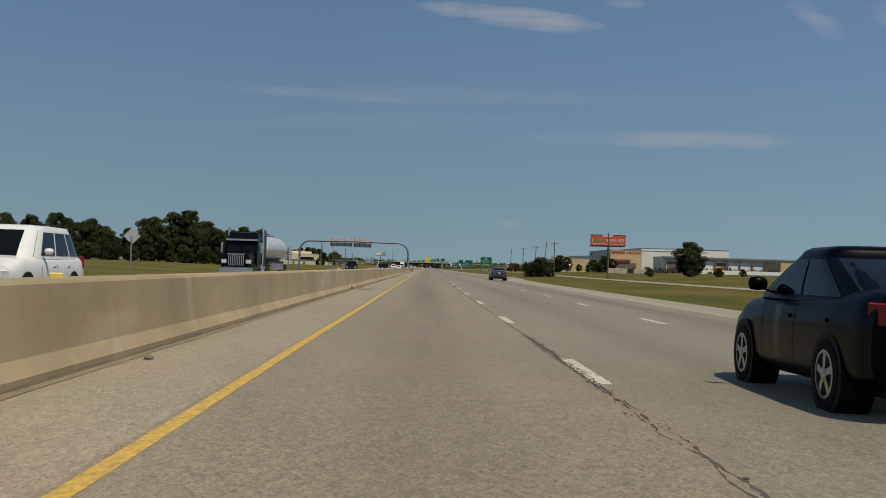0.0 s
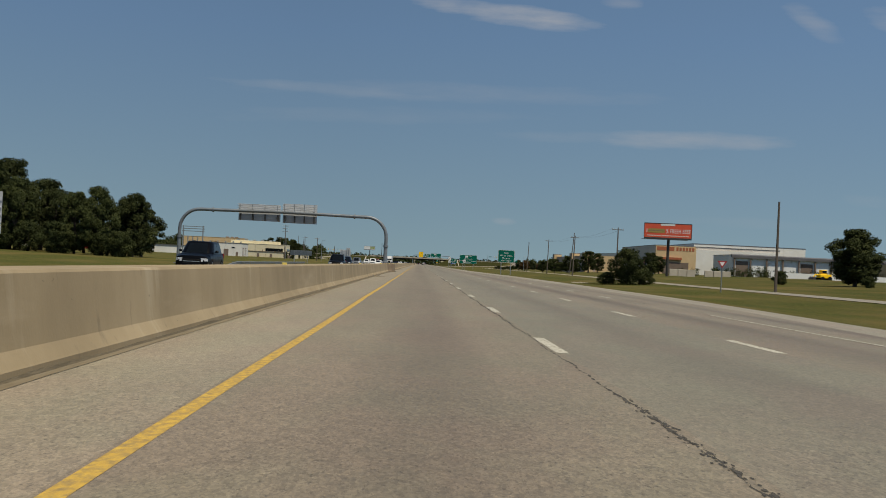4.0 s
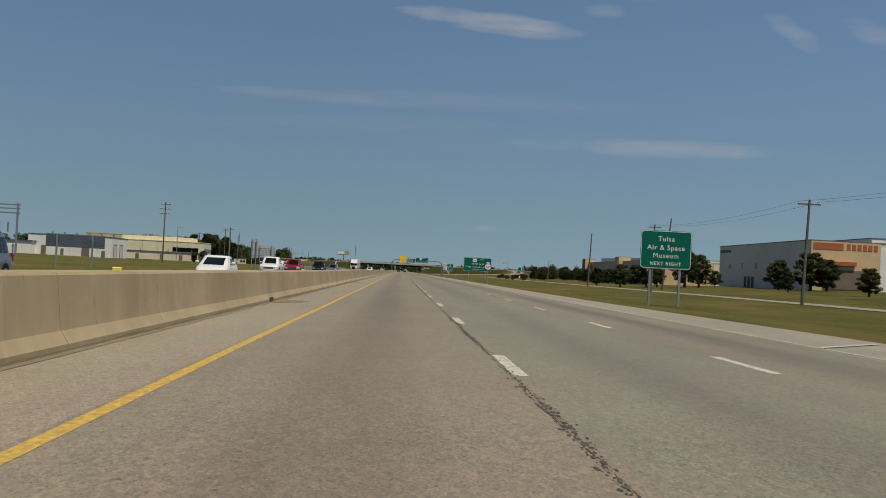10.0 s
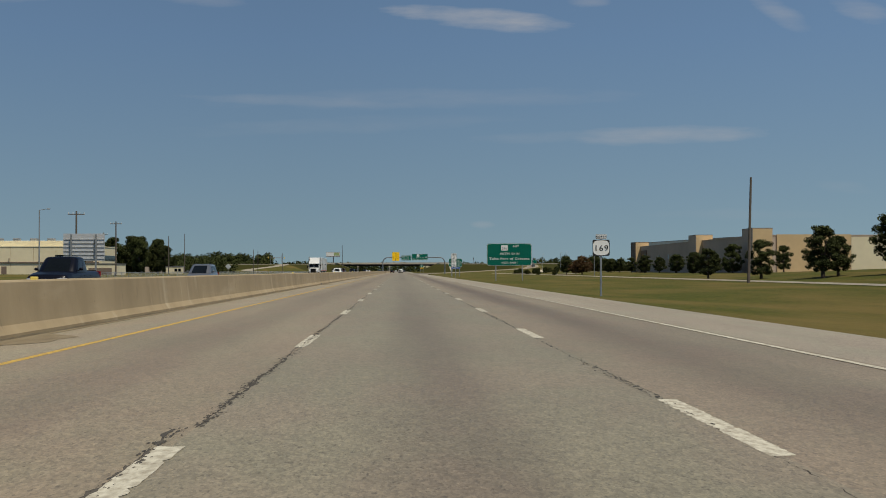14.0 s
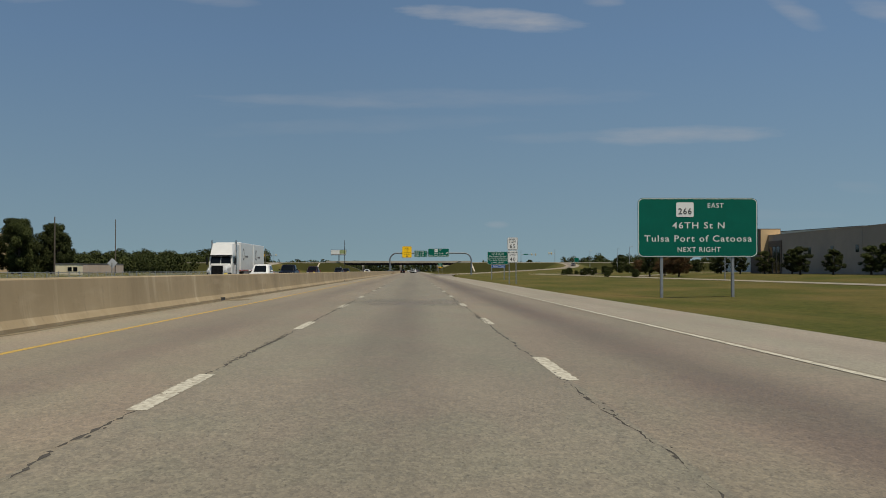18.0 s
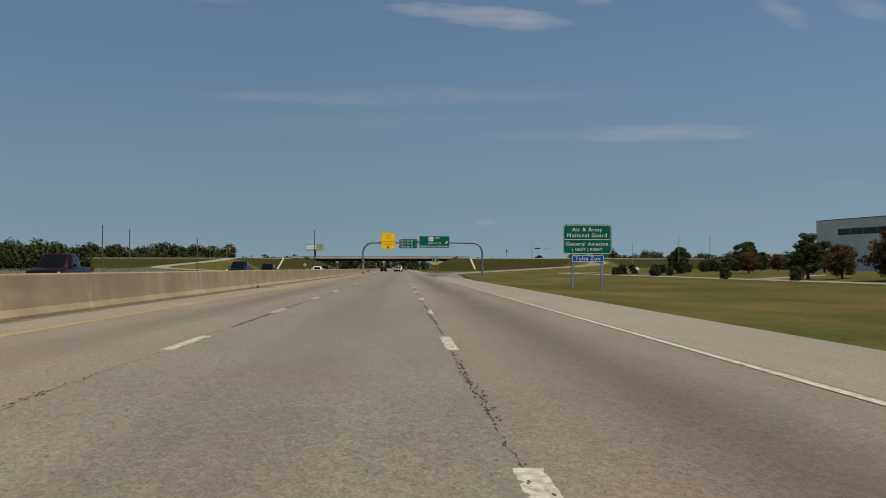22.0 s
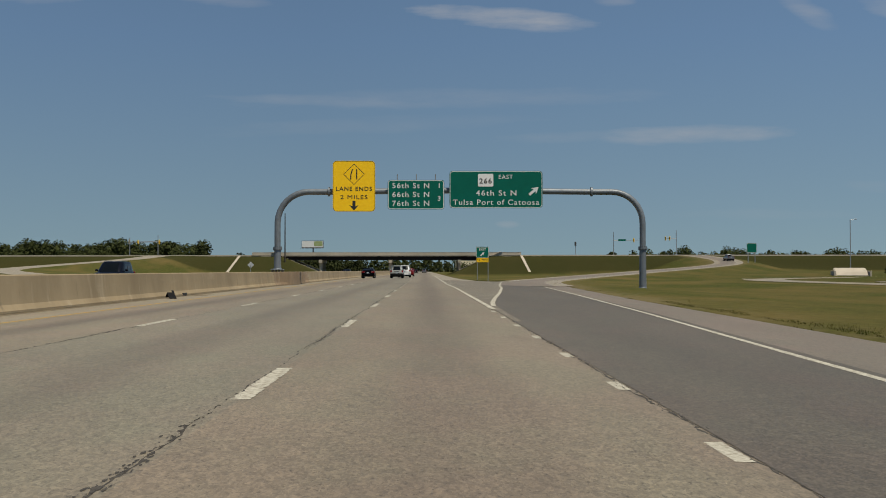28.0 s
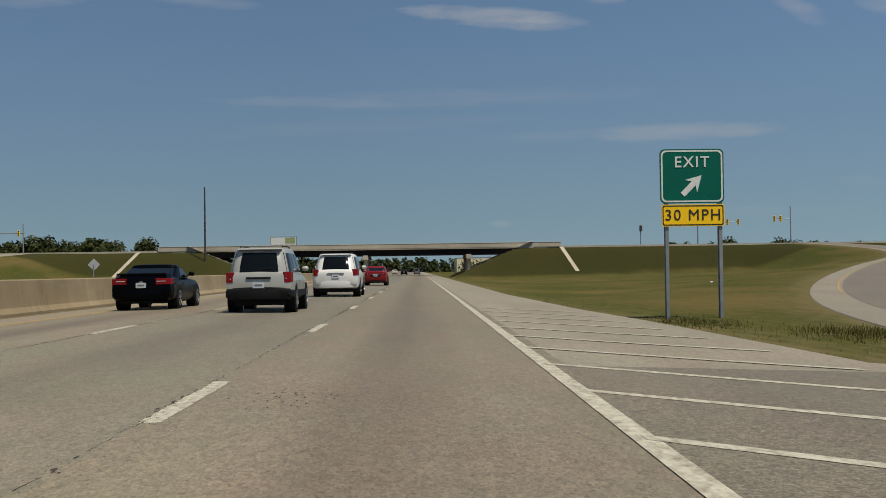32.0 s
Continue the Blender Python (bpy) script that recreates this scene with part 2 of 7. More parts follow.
M_ROAD = pavement_material("worn_concrete_pavement", (0.214, 0.175, 0.117), (0.176, 0.143, 0.096), (0.118, 0.089, 0.060))
M_ROAD_GREY = pavement_material("worn_grey_pavement", (0.198, 0.171, 0.117), (0.166, 0.144, 0.099), (0.122, 0.097, 0.067))
M_SHOULDER = pavement_material("shoulder_concrete", (0.290, 0.248, 0.180), (0.245, 0.207, 0.148), (0.238, 0.199, 0.140))
M_INNER = pavement_material("inner_shoulder_concrete", (0.258, 0.217, 0.149), (0.215, 0.179, 0.122), (0.226, 0.188, 0.128))
M_GORE = pavement_material("gore_pavement", (0.176, 0.148, 0.104), (0.138, 0.115, 0.081), (0.150, 0.124, 0.087), 0.8, 2.3, 0.75)
M_WORN = pavement_material("broken_dark_pavement", (0.188, 0.162, 0.116), (0.140, 0.120, 0.088), (0.135, 0.112, 0.083))
M_EXITSH = pavement_material("exit_shoulder_asphalt", (0.196, 0.156, 0.112), (0.160, 0.127, 0.092), (0.166, 0.131, 0.095))
M_ASPHALT = pavement_material("old_asphalt", (0.108, 0.089, 0.063), (0.084, 0.069, 0.049), (0.078, 0.062, 0.044), 0.8, 1.9, 0.6)


def barrier_material(name, tone):
    """Old cast concrete: warm blotches, pale smears that run down, and small dark scuffs."""
    rust = lambda r, g, b: (r * tone ** 0.7, g * tone, b * tone)
    m = material(name, rust(0.345, 0.268, 0.158), 0.9, 0, rust(0.285, 0.218, 0.122), 0.8, 8, rust(0.225, 0.170, 0.094), 0.33, 0.15, 30, 0.06, stretch=(1, 1, 0.55))
    nd, lk = m.node_tree.nodes, m.node_tree.links
    bs = nd["Principled BSDF"]
    last = bs.inputs["Base Color"].links[0].from_socket
    co = nd.new("ShaderNodeTexCoord")
    for scale, stretch, lo, hi, colour, reach in ((1.1, (1, 1.0, 0.16), 0.58, 0.70, (0.46, 0.385, 0.262), 0.55), (0.5, (1, 0.35, 2.2), 0.56, 0.70, (0.42, 0.335, 0.215), 0.5),
                                                  (3.0, (1, 1.0, 0.35), 0.62, 0.72, (0.17, 0.130, 0.078), 0.55), (9.0, (1, 0.5, 1.4), 0.68, 0.74, (0.085, 0.068, 0.045), 0.6)):
        mp, nz, mr, mx = (nd.new("ShaderNode" + k) for k in ("Mapping", "TexNoise", "MapRange", "MixRGB"))
        mp.inputs["Scale"].default_value = stretch
        mp.inputs["Location"].default_value = (scale * 3.1, scale * 7.7, 0)
        nz.inputs["Scale"].default_value, nz.inputs["Detail"].default_value, nz.inputs["Roughness"].default_value = scale, 7.0, 0.62
        mr.inputs[1].default_value, mr.inputs[2].default_value, mr.inputs[4].default_value = lo, hi, reach
        mx.inputs[2].default_value = rgb(*colour)
        lk.new(co.outputs["Object"], mp.inputs[0]), lk.new(mp.outputs[0], nz.inputs["Vector"]), lk.new(nz.outputs[0], mr.inputs[0])
        lk.new(mr.outputs[0], mx.inputs[0]), lk.new(last, mx.inputs[1])
        last = mx.outputs[0]
    lk.new(last, bs.inputs["Base Color"])
    return m


M_BARRIER = barrier_material("barrier_concrete", 1.0)
M_BARRIER_OLD = barrier_material("brown_barrier_concrete", 0.72)
M_CURB = material("gutter_dirt", (0.150, 0.116, 0.066), 0.95, 0, (0.205, 0.165, 0.100), 5.0, 6, None, 0.3, 0.5, 30, stretch=(1, 0.2, 1))
M_MUD = material("dark_mud", (0.060, 0.048, 0.032), 0.95, 0, (0.120, 0.096, 0.060), 4.0, 7, None, 0.3, 0.6, 30, stretch=(1, 0.3, 1))
M_CONC = material("bridge_concrete", (0.50, 0.44, 0.34), 0.8, 0, (0.42, 0.37, 0.285), 0.7, 8, (0.33, 0.29, 0.22), 0.12, 0.2, 10)
M_CRACK = material("crack_filler", (0.045, 0.04, 0.033), 0.95, 0, (0.09, 0.078, 0.06), 8.0)
M_PATCH = material("dark_patch", (0.060, 0.052, 0.043), 0.9, 0, (0.115, 0.098, 0.078), 9.0, 7, None, 0.3, 0.5, 60)
M_WHITE = material("road_paint_white", (0.57, 0.54, 0.43), 0.7, 0, (0.45, 0.42, 0.33), 12.0, 9, (0.20, 0.168, 0.115), 13.0, 0.2, 60, stretch=(1, 0.5, 1), spec=0.3)
M_YELLOW = material("road_paint_yellow", (0.61, 0.39, 0.062), 0.7, 0, (0.46, 0.29, 0.06), 11.0, 9, (0.22, 0.17, 0.090), 16.0, 0.2, 60, stretch=(1, 0.5, 1), spec=0.3)


def grass_material():
    """Mown grass that turns to straw along the pavement (dry) and to rough growth on the banks (bank)."""
    m = material("mown_grass", (0.088, 0.090, 0.021), 0.95, 0, (0.042, 0.047, 0.011), 3.2, 14, (0.152, 0.108, 0.039), 0.11, 1.0, 22, stretch=(1, 0.36, 1), spec=0.05)
    nd, lk = m.node_tree.nodes, m.node_tree.links
    bs = nd["Principled BSDF"]
    bs.inputs["Diffuse Roughness"].default_value = 1.0
    last = bs.inputs["Base Color"].links[0].from_socket
    co, mp = nd.new("ShaderNodeTexCoord"), nd.new("ShaderNodeMapping")
    mp.inputs["Scale"].default_value = (1, 0.25, 1)
    lk.new(co.outputs["Object"], mp.inputs[0])
    for name, colour, scale, reach in (("bank", (0.040, 0.040, 0.0115), 0.35, 0.5), ("dry", (0.150, 0.122, 0.056), 2.6, 1.3)):
        at = nd.new("ShaderNodeAttribute")
        at.attribute_name = name
        nz = nd.new("ShaderNodeTexNoise")
        nz.inputs["Scale"].default_value, nz.inputs["Detail"].default_value = scale, 8.0
        lk.new(mp.outputs[0], nz.inputs["Vector"])
        ma = nd.new("ShaderNodeMath")
        ma.operation = "MULTIPLY_ADD"
        ma.inputs[1].default_value = reach
        lk.new(nz.outputs[0], ma.inputs[0]), lk.new(at.outputs["Fac"], ma.inputs[2])
        mr = nd.new("ShaderNodeMapRange")
        mr.inputs[1].default_value, mr.inputs[2].default_value = 0.5 * reach + 0.15, 0.5 * reach + 0.75
        mr.inputs[4].default_value = 0.9
        lk.new(ma.outputs[0], mr.inputs[0])
        mx = nd.new("ShaderNodeMixRGB")
        mx.inputs[2].default_value = rgb(*colour)
        lk.new(mr.outputs[0], mx.inputs[0]), lk.new(last, mx.inputs[1])
        last = mx.outputs[0]
    lk.new(last, bs.inputs["Base Color"])
    return m


M_GRASS = grass_material()
M_BLADE = material("grass_blades", (0.100, 0.100, 0.028), 0.9, 0, (0.165, 0.132, 0.050), 0.6, 4, spec=0.05)
M_WEED = material("weeds", (0.060, 0.070, 0.016), 0.9, 0, (0.120, 0.100, 0.034), 0.5, 5, spec=0.05)
M_LEAF = material("leaves_dark_green", (0.024, 0.032, 0.010), 0.8, 0, (0.054, 0.061, 0.018), 0.45, 5, random_shift=0.2, spec=0.1)
M_LEAF_RUST = material("leaves_rusty", (0.105, 0.048, 0.020), 0.8, 0, (0.050, 0.044, 0.015), 0.7, 4, random_shift=0.15, spec=0.15)
M_BARK = material("bark", (0.085, 0.062, 0.045), 0.95, 0, (0.05, 0.038, 0.028), 6.0, 5, None, 0.3, 0.6, 20)
M_POLE = material("weathered_wood_pole", (0.13, 0.105, 0.08), 0.9, 0, (0.08, 0.065, 0.05), 5.0, 6, stretch=(1, 1, 0.1))
M_GALV = material("galvanised_steel", (0.36, 0.38, 0.385), 0.5, 0.55, (0.27, 0.285, 0.29), 4.0, 6, (0.22, 0.23, 0.225), 0.6)
M_ALU = material("sign_back_aluminium", (0.52, 0.53, 0.53), 0.6, 0.2, (0.45, 0.46, 0.46), 2.0, 5)
M_GANTRY = material("gantry_steel", (0.21, 0.235, 0.25), 0.5, 0.3, (0.16, 0.18, 0.195), 3.0, 6, (0.13, 0.145, 0.155), 0.5)
M_DARKSTEEL = material("dark_steel", (0.045, 0.043, 0.040), 0.6, 0.3, (0.07, 0.06, 0.05), 2.0, 5)
M_GIRDER = material("girder_steel", (0.012, 0.010, 0.009), 0.8, 0.0, (0.02, 0.016, 0.013), 1.0, 5, spec=0.15)
M_GREEN = material("guide_sign_green", (0.002, 0.122, 0.083), 0.6, 0, (0.002, 0.108, 0.074), 1.2, 4, spec=0.12)
M_BLUE = material("service_sign_blue", (0.004, 0.085, 0.34), 0.6, 0, (0.004, 0.075, 0.30), 1.2, 4, spec=0.12)
M_YSIGN = material("warning_sign_yellow", (1.0, 0.61, 0.003), 0.5, 0, (0.98, 0.58, 0.003), 1.5, 4, spec=0.4)
M_SWHITE = material("sign_white", (0.80, 0.80, 0.76), 0.55, 0, (0.74, 0.74, 0.70), 2.0, 4, spec=0.3)
M_LETTER = material("reflective_letters", (0.74, 0.75, 0.72), 0.5, 0, (0.66, 0.67, 0.63), 12.0, 3)
M_BLACK = material("sign_black", (0.012, 0.012, 0.012), 0.6, 0, (0.02, 0.02, 0.02), 8.0, 3)
M_REFL = material("yellow_reflector", (0.78, 0.62, 0.14), 0.5, 0, (0.66, 0.50, 0.10), 9.0, 3)
M_ORANGE = material("billboard_orange", (0.70, 0.098, 0.040), 0.6, 0, (0.63, 0.085, 0.035), 0.6, 4)
M_BUN = material("billboard_food_tan", (0.42, 0.25, 0.07), 0.6, 0, (0.23, 0.22, 0.05), 3.0, 5)
M_CREAM = material("cream_panel", (0.74, 0.66, 0.44), 0.75, 0, (0.68, 0.60, 0.40), 0.5, 5, (0.62, 0.54, 0.36), 0.06, 0.05, 4)
M_BWHITE = material("white_metal_panel", (0.80, 0.78, 0.70), 0.6, 0, (0.74, 0.72, 0.64), 0.4, 5, (0.66, 0.63, 0.55), 0.08)
M_TAN = material("tan_stucco", (0.62, 0.45, 0.24), 0.85, 0, (0.56, 0.40, 0.21), 0.6, 6, (0.50, 0.36, 0.19), 0.08, 0.1, 6)
M_GREYB = material("grey_tilt_panel", (0.48, 0.385, 0.30), 0.8, 0, (0.435, 0.35, 0.272), 0.5, 6, (0.38, 0.305, 0.24), 0.07, 0.1, 5)
M_PALEB = material("pale_tilt_panel", (0.66, 0.60, 0.53), 0.8, 0, (0.60, 0.545, 0.48), 0.5, 6, (0.53, 0.48, 0.42), 0.07, 0.1, 5)
M_BROWN = material("brown_block", (0.19, 0.14, 0.105), 0.85, 0, (0.155, 0.115, 0.085), 0.8, 6, None, 0.3, 0.1, 6)
M_RUST = material("orange_band", (0.38, 0.115, 0.045), 0.8, 0, (0.33, 0.10, 0.04), 0.8, 5)
M_ROOF = material("metal_roof_grey", (0.14, 0.135, 0.135), 0.6, 0.2, (0.11, 0.105, 0.105), 0.6, 5)
M_GLASS = material("window_glass", (0.004, 0.005, 0.006), 0.06, 0, (0.006, 0.008, 0.009), 0.4, 3, spec=0.22)
M_RED = material("red_paint", (0.42, 0.022, 0.02), 0.35, 0, (0.37, 0.02, 0.018), 1.0, 3)
M_SILVERTANK = material("polished_tank", (0.74, 0.74, 0.72), 0.35, 0.35, (0.64, 0.64, 0.62), 0.9, 4)
M_TYRE = material("tyre_rubber", (0.008, 0.008, 0.008), 0.85, 0, (0.013, 0.012, 0.011), 14.0, 4, spec=0.15)
M_RIM = material("alloy_rim", (0.42, 0.42, 0.43), 0.32, 0.85, (0.34, 0.34, 0.35), 6.0, 3)
M_TRIM = material("black_plastic_trim", (0.008, 0.008, 0.008), 0.6, 0, (0.011, 0.011, 0.011), 12.0, 3, spec=0.15)
M_CHROME = material("chrome", (0.70, 0.70, 0.71), 0.14, 0.95, (0.6, 0.6, 0.61), 4.0, 3)
M_LAMP = material("head_lamp_glass", (0.80, 0.82, 0.84), 0.08, 0.3, (0.5, 0.52, 0.54), 8.0, 3)
M_TAIL = material("tail_lamp_red", (0.24, 0.006, 0.010), 0.18, 0, (0.16, 0.004, 0.006), 9.0, 3, spec=0.4)
M_PLATE = material("number_plate", (0.55, 0.58, 0.58), 0.5, 0, (0.45, 0.5, 0.52), 10.0, 3)


def paint(name, c, metal=0.0, gloss=0.3, coat=0.25):
    return material(name, c, 0.30, metal, tuple(v * 0.93 for v in c), 1.5, 3, coat=coat, spec=gloss)


P_BLACKBLUE = paint("paint_black_blue", (0.0012, 0.0014, 0.0024), 0, 0.05, 0.07)
P_BLACK = paint("paint_black", (0.0022, 0.0022, 0.0026), 0, 0.10, 0.12)
P_SILVER = paint("paint_grey_silver", (0.175, 0.178, 0.185), 0.55, 0.5, 0.7)
P_GREY = paint("paint_dark_grey", (0.085, 0.088, 0.096), 0.55, 0.5, 0.7)
P_LIGHTSILVER = paint("paint_light_silver", (0.42, 0.42, 0.38), 0.2)
P_WHITE = paint("paint_white", (0.66, 0.66, 0.63), 0.0)
P_RED = paint("paint_red", (0.20, 0.006, 0.008), 0.0)
P_BLUE = paint("paint_navy", (0.0035, 0.0045, 0.0095), 0.0, 0.14, 0.08)
P_MAROON = paint("paint_maroon", (0.012, 0.003, 0.005), 0.0, 0.16, 0.1)
M_PLATEMARK = material("plate_mark", (0.10, 0.12, 0.16), 0.6, 0, (0.14, 0.15, 0.18), 20.0, 3)


# ---- building blocks ----
class Shell:
    """Gathers vertices and faces for one mesh."""

    def __init__(self):
        self.v, self.f = [], []

    def add(self, verts, faces):
        k = len(self.v)
        self.v += [tuple(p) for p in verts]
        self.f += [tuple(i + k for i in f) for f in faces]
        return self

    def box(self, x0, x1, y0, y1, z0, z1, c=0.0):
        """A box; c chamfers its upright edges and top rim."""
        if c <= 0:
            vs = [(x, y, z) for z in (z0, z1) for x, y in ((x0, y0), (x1, y0), (x1, y1), (x0, y1))]
            return self.add(vs, [(3, 2, 1, 0), (4, 5, 6, 7), (0, 1, 5, 4), (1, 2, 6, 5), (2, 3, 7, 6), (3, 0, 4, 7)])
        ring = lambda d, z: [(x0 + c + d, y0 + d, z), (x1 - c - d, y0 + d, z), (x1 - d, y0 + c + d, z), (x1 - d, y1 - c - d, z),
                             (x1 - c - d, y1 - d, z), (x0 + c + d, y1 - d, z), (x0 + d, y1 - c - d, z), (x0 + d, y0 + c + d, z)]
        return self.rings([ring(0, z0), ring(0, z1 - c), ring(c, z1)])

    def rings(self, rows, caps=True, closed=True):
        """Skin over rings of equal length."""
        k, n = len(self.v), len(rows[0])
        for r in rows:
            self.v += [tuple(p) for p in r]
        for a in range(len(rows) - 1):
            for b in range(n if closed else n - 1):
                c = (b + 1) % n
                self.f.append((k + a * n + b, k + a * n + c, k + (a + 1) * n + c, k + (a + 1) * n + b))
        if caps:
            self.f.append(tuple(k + i for i in reversed(range(n))))
            self.f.append(tuple(k + (len(rows) - 1) * n + i for i in range(n)))
        return self

    def tube(self, points, radii, sides=10, caps=True):
        """A round bar along points."""
        pts = [Vector(p) for p in points]
        if isinstance(radii, (int, float)):
            radii = [radii] * len(pts)
        rows = []
        for i, p in enumerate(pts):
            d = (pts[min(i + 1, len(pts) - 1)] - pts[max(i - 1, 0)]).normalized()
            if i == 0:
                a = d.cross(Vector((0, 0, 1)))
                if a.length < 0.05:
                    a = d.cross(Vector((0, 1, 0)))
            else:
                a = a - d * a.dot(d)
            a.normalize()
            b = d.cross(a)
            rows.append([p + radii[i] * (math.cos(2 * math.pi * s / sides) * a + math.sin(2 * math.pi * s / sides) * b) for s in range(sides)])
        return self.rings(rows, caps)

    def quad(self, a, b, c, d):
        return self.add((a, b, c, d), [(0, 1, 2, 3)])

    def mesh(self, name, mat, smooth=False):
        me = bpy.data.meshes.new(name)
        me.from_pydata(self.v, [], self.f)
        if smooth:
            me.polygons.foreach_set("use_smooth", [True] * len(me.polygons))
            me.set_sharp_from_angle(angle=radians(smooth if smooth > 1 else 40))
        me.materials.append(mat)
        me.update()
        return me


def thing(name, label, category, at=(0, 0, 0), turn=0.0, group="", kind=""):
    ob = tagged(new(name), label, category, group, kind)
    ob.matrix_basis = pose(at[0], at[1], at[2], 0, 0, turn)
    ob.empty_display_size = 0.2
    return ob


def part(name, shell, mat, parent, label="", smooth=False):
    """One mesh object under a thing or a part; coordinates are those of the top-level thing."""
    me = shell if isinstance(shell, bpy.types.Mesh) else shell.mesh(name, mat, smooth)
    ob = new(name, me)
    ob.parent = parent
    if label:
        ob["label"] = label
    return ob


def single(name, shell, mat, label, category, kind="", group="", smooth=False):
    return tagged(new(name, shell.mesh(name, mat, smooth)), label, category, group, kind)


def lettering(text, size, x, y, z, mat, parent, name="lettering", weight=None, align="CENTER", width=None):
    """Raised letters that face -y."""
    if weight is None:
        weight = 0.0 if "M" in text else 0.008
    cu = bpy.data.curves.new(name, "FONT")
    cu.body, cu.size, cu.align_x, cu.align_y = text, size * 0.92, align, "CENTER"
    cu.space_character = 1.16
    cu.extrude, cu.offset, cu.resolution_u = 0.004, weight * size, 3
    tmp = bpy.data.objects.new(name, cu)
    scene.collection.objects.link(tmp)
    bpy.context.view_layer.update()
    me = bpy.data.meshes.new_from_object(tmp.evaluated_get(bpy.context.evaluated_depsgraph_get()))
    bpy.data.objects.remove(tmp)
    xs = [v.co.x for v in me.vertices]
    k = width / (max(xs) - min(xs)) if width and xs else 1.0
    me.transform(Matrix.Diagonal((k, 1, 1, 1)))
    me.transform(Matrix.Translation((x, y, z)) @ Matrix.Rotation(math.pi / 2, 4, "X"))
    me.materials.clear()
    me.materials.append(mat)
    ob = tagged(new(name, me), kind="stuff")
    ob.parent = parent
    return ob


def ramp_between(t, a, b):
    k = min(1.0, max(0.0, (t - a) / (b - a)))
    return k * k * (3 - 2 * k)


def lerp_table(x, xs, zs):
    return float(np.interp(x, xs, zs))


# ---- road shape ----
def road_z(x):
    """Crowned carriageway; the far carriageway mirrors it across the median."""
    return lerp_table(x, [-21, -17.5, -10, -2.5, -1.7, 0, 3.57, 7.39, 10.92, 14.6, 19], [-0.33, -0.2, -0.06, -0.12, -0.10, -0.062, 0.0, -0.05, -0.116, -0.25, -0.38])


def right_edge(y):
    """Outer edge of the paved shoulder; wider along the merge lane and the exit."""
    return lerp_table(y, [-200, 110, 150, 200, 290, 330, 400, 460, 840, 880, 930, 975, 1020, 1043, 1047.5, 1060, 1069, 1090, 1900], [14.3, 14.3, 15.2, 18.3, 18.3, 17.6, 14.9, 14.5, 14.5, 15.4, 17.6, 19.6, 22.0, 23.6, 15.4, 15.0, 14.4, 13.8, 13.8])


RAMP_C = [(14.2, 920), (15.6, 955), (17.3, 990), (18.9, 1020), (21.1, 1046), (25.6, 1068), (34.0, 1092), (46.5, 1122), (63, 1158), (80, 1192), (93.5, 1218), (99.5, 1245), (98, 1280)]
RAMP_Z = [-0.27, -0.30, -0.33, -0.355, -0.36, -0.33, -0.05, 0.42, 1.12, 1.9, 2.75, 4.2, 5.95]
LEFT_C = [(-22, 985), (-26, 1010), (-34, 1045), (-48, 1085), (-66, 1125), (-84, 1160), (-95, 1188), (-92, 1218), (-80, 1250), (-78, 1280)]
LEFT_Z = [-0.3, -0.3, -0.25, 0.0, 0.4, 0.9, 1.4, 2.6, 4.4, 5.95]
SIDE_C = [(41, -100), (41, 180), (43, 300), (47, 400), (50, 480), (53, 600), (57, 720), (61, 800), (63, 900), (62, 985), (59, 1035), (56, 1062), (60, 1084), (74, 1100), (95, 1108), (125, 1112)]
SIDE_Z = [-0.35] * 5 + [-0.4, -0.5, -0.6, -0.65, -0.6, -0.5, -0.42, -0.38, -0.3, -0.15, 0.0]


def spline(points, heights, step=4.0):
    """Points every few metres along a smooth line, with heights."""
    p = np.array([(x, y, z) for (x, y), z in zip(points, heights)], float)
    d = np.r_[0, np.cumsum(np.hypot(*np.diff(p[:, :2], axis=0).T))]
    s = np.linspace(0, d[-1], max(3, int(d[-1] / step)))
    out = np.stack([np.interp(s, d, p[:, k]) for k in range(3)], 1)
    for _ in range(12):
        out[1:-1] = 0.25 * out[:-2] + 0.5 * out[1:-1] + 0.25 * out[2:]
    return out


RAMP, LEFT, SIDE = spline(RAMP_C, RAMP_Z), spline(LEFT_C, LEFT_Z), spline(SIDE_C, SIDE_Z)


def finer(line, n=6):
    s = np.linspace(0, len(line) - 1, (len(line) - 1) * n + 1)
    return np.stack([np.interp(s, np.arange(len(line)), line[:, k]) for k in range(3)], 1)


BEDS = ((finer(RAMP), 4.6), (finer(LEFT), 4.2), (finer(SIDE), 3.6))
CROSS_Y, CROSS_Z = 1291.0, 5.95


def cross_z(x):
    return CROSS_Z - 4.5 * ramp_between(abs(x), 150, 520)


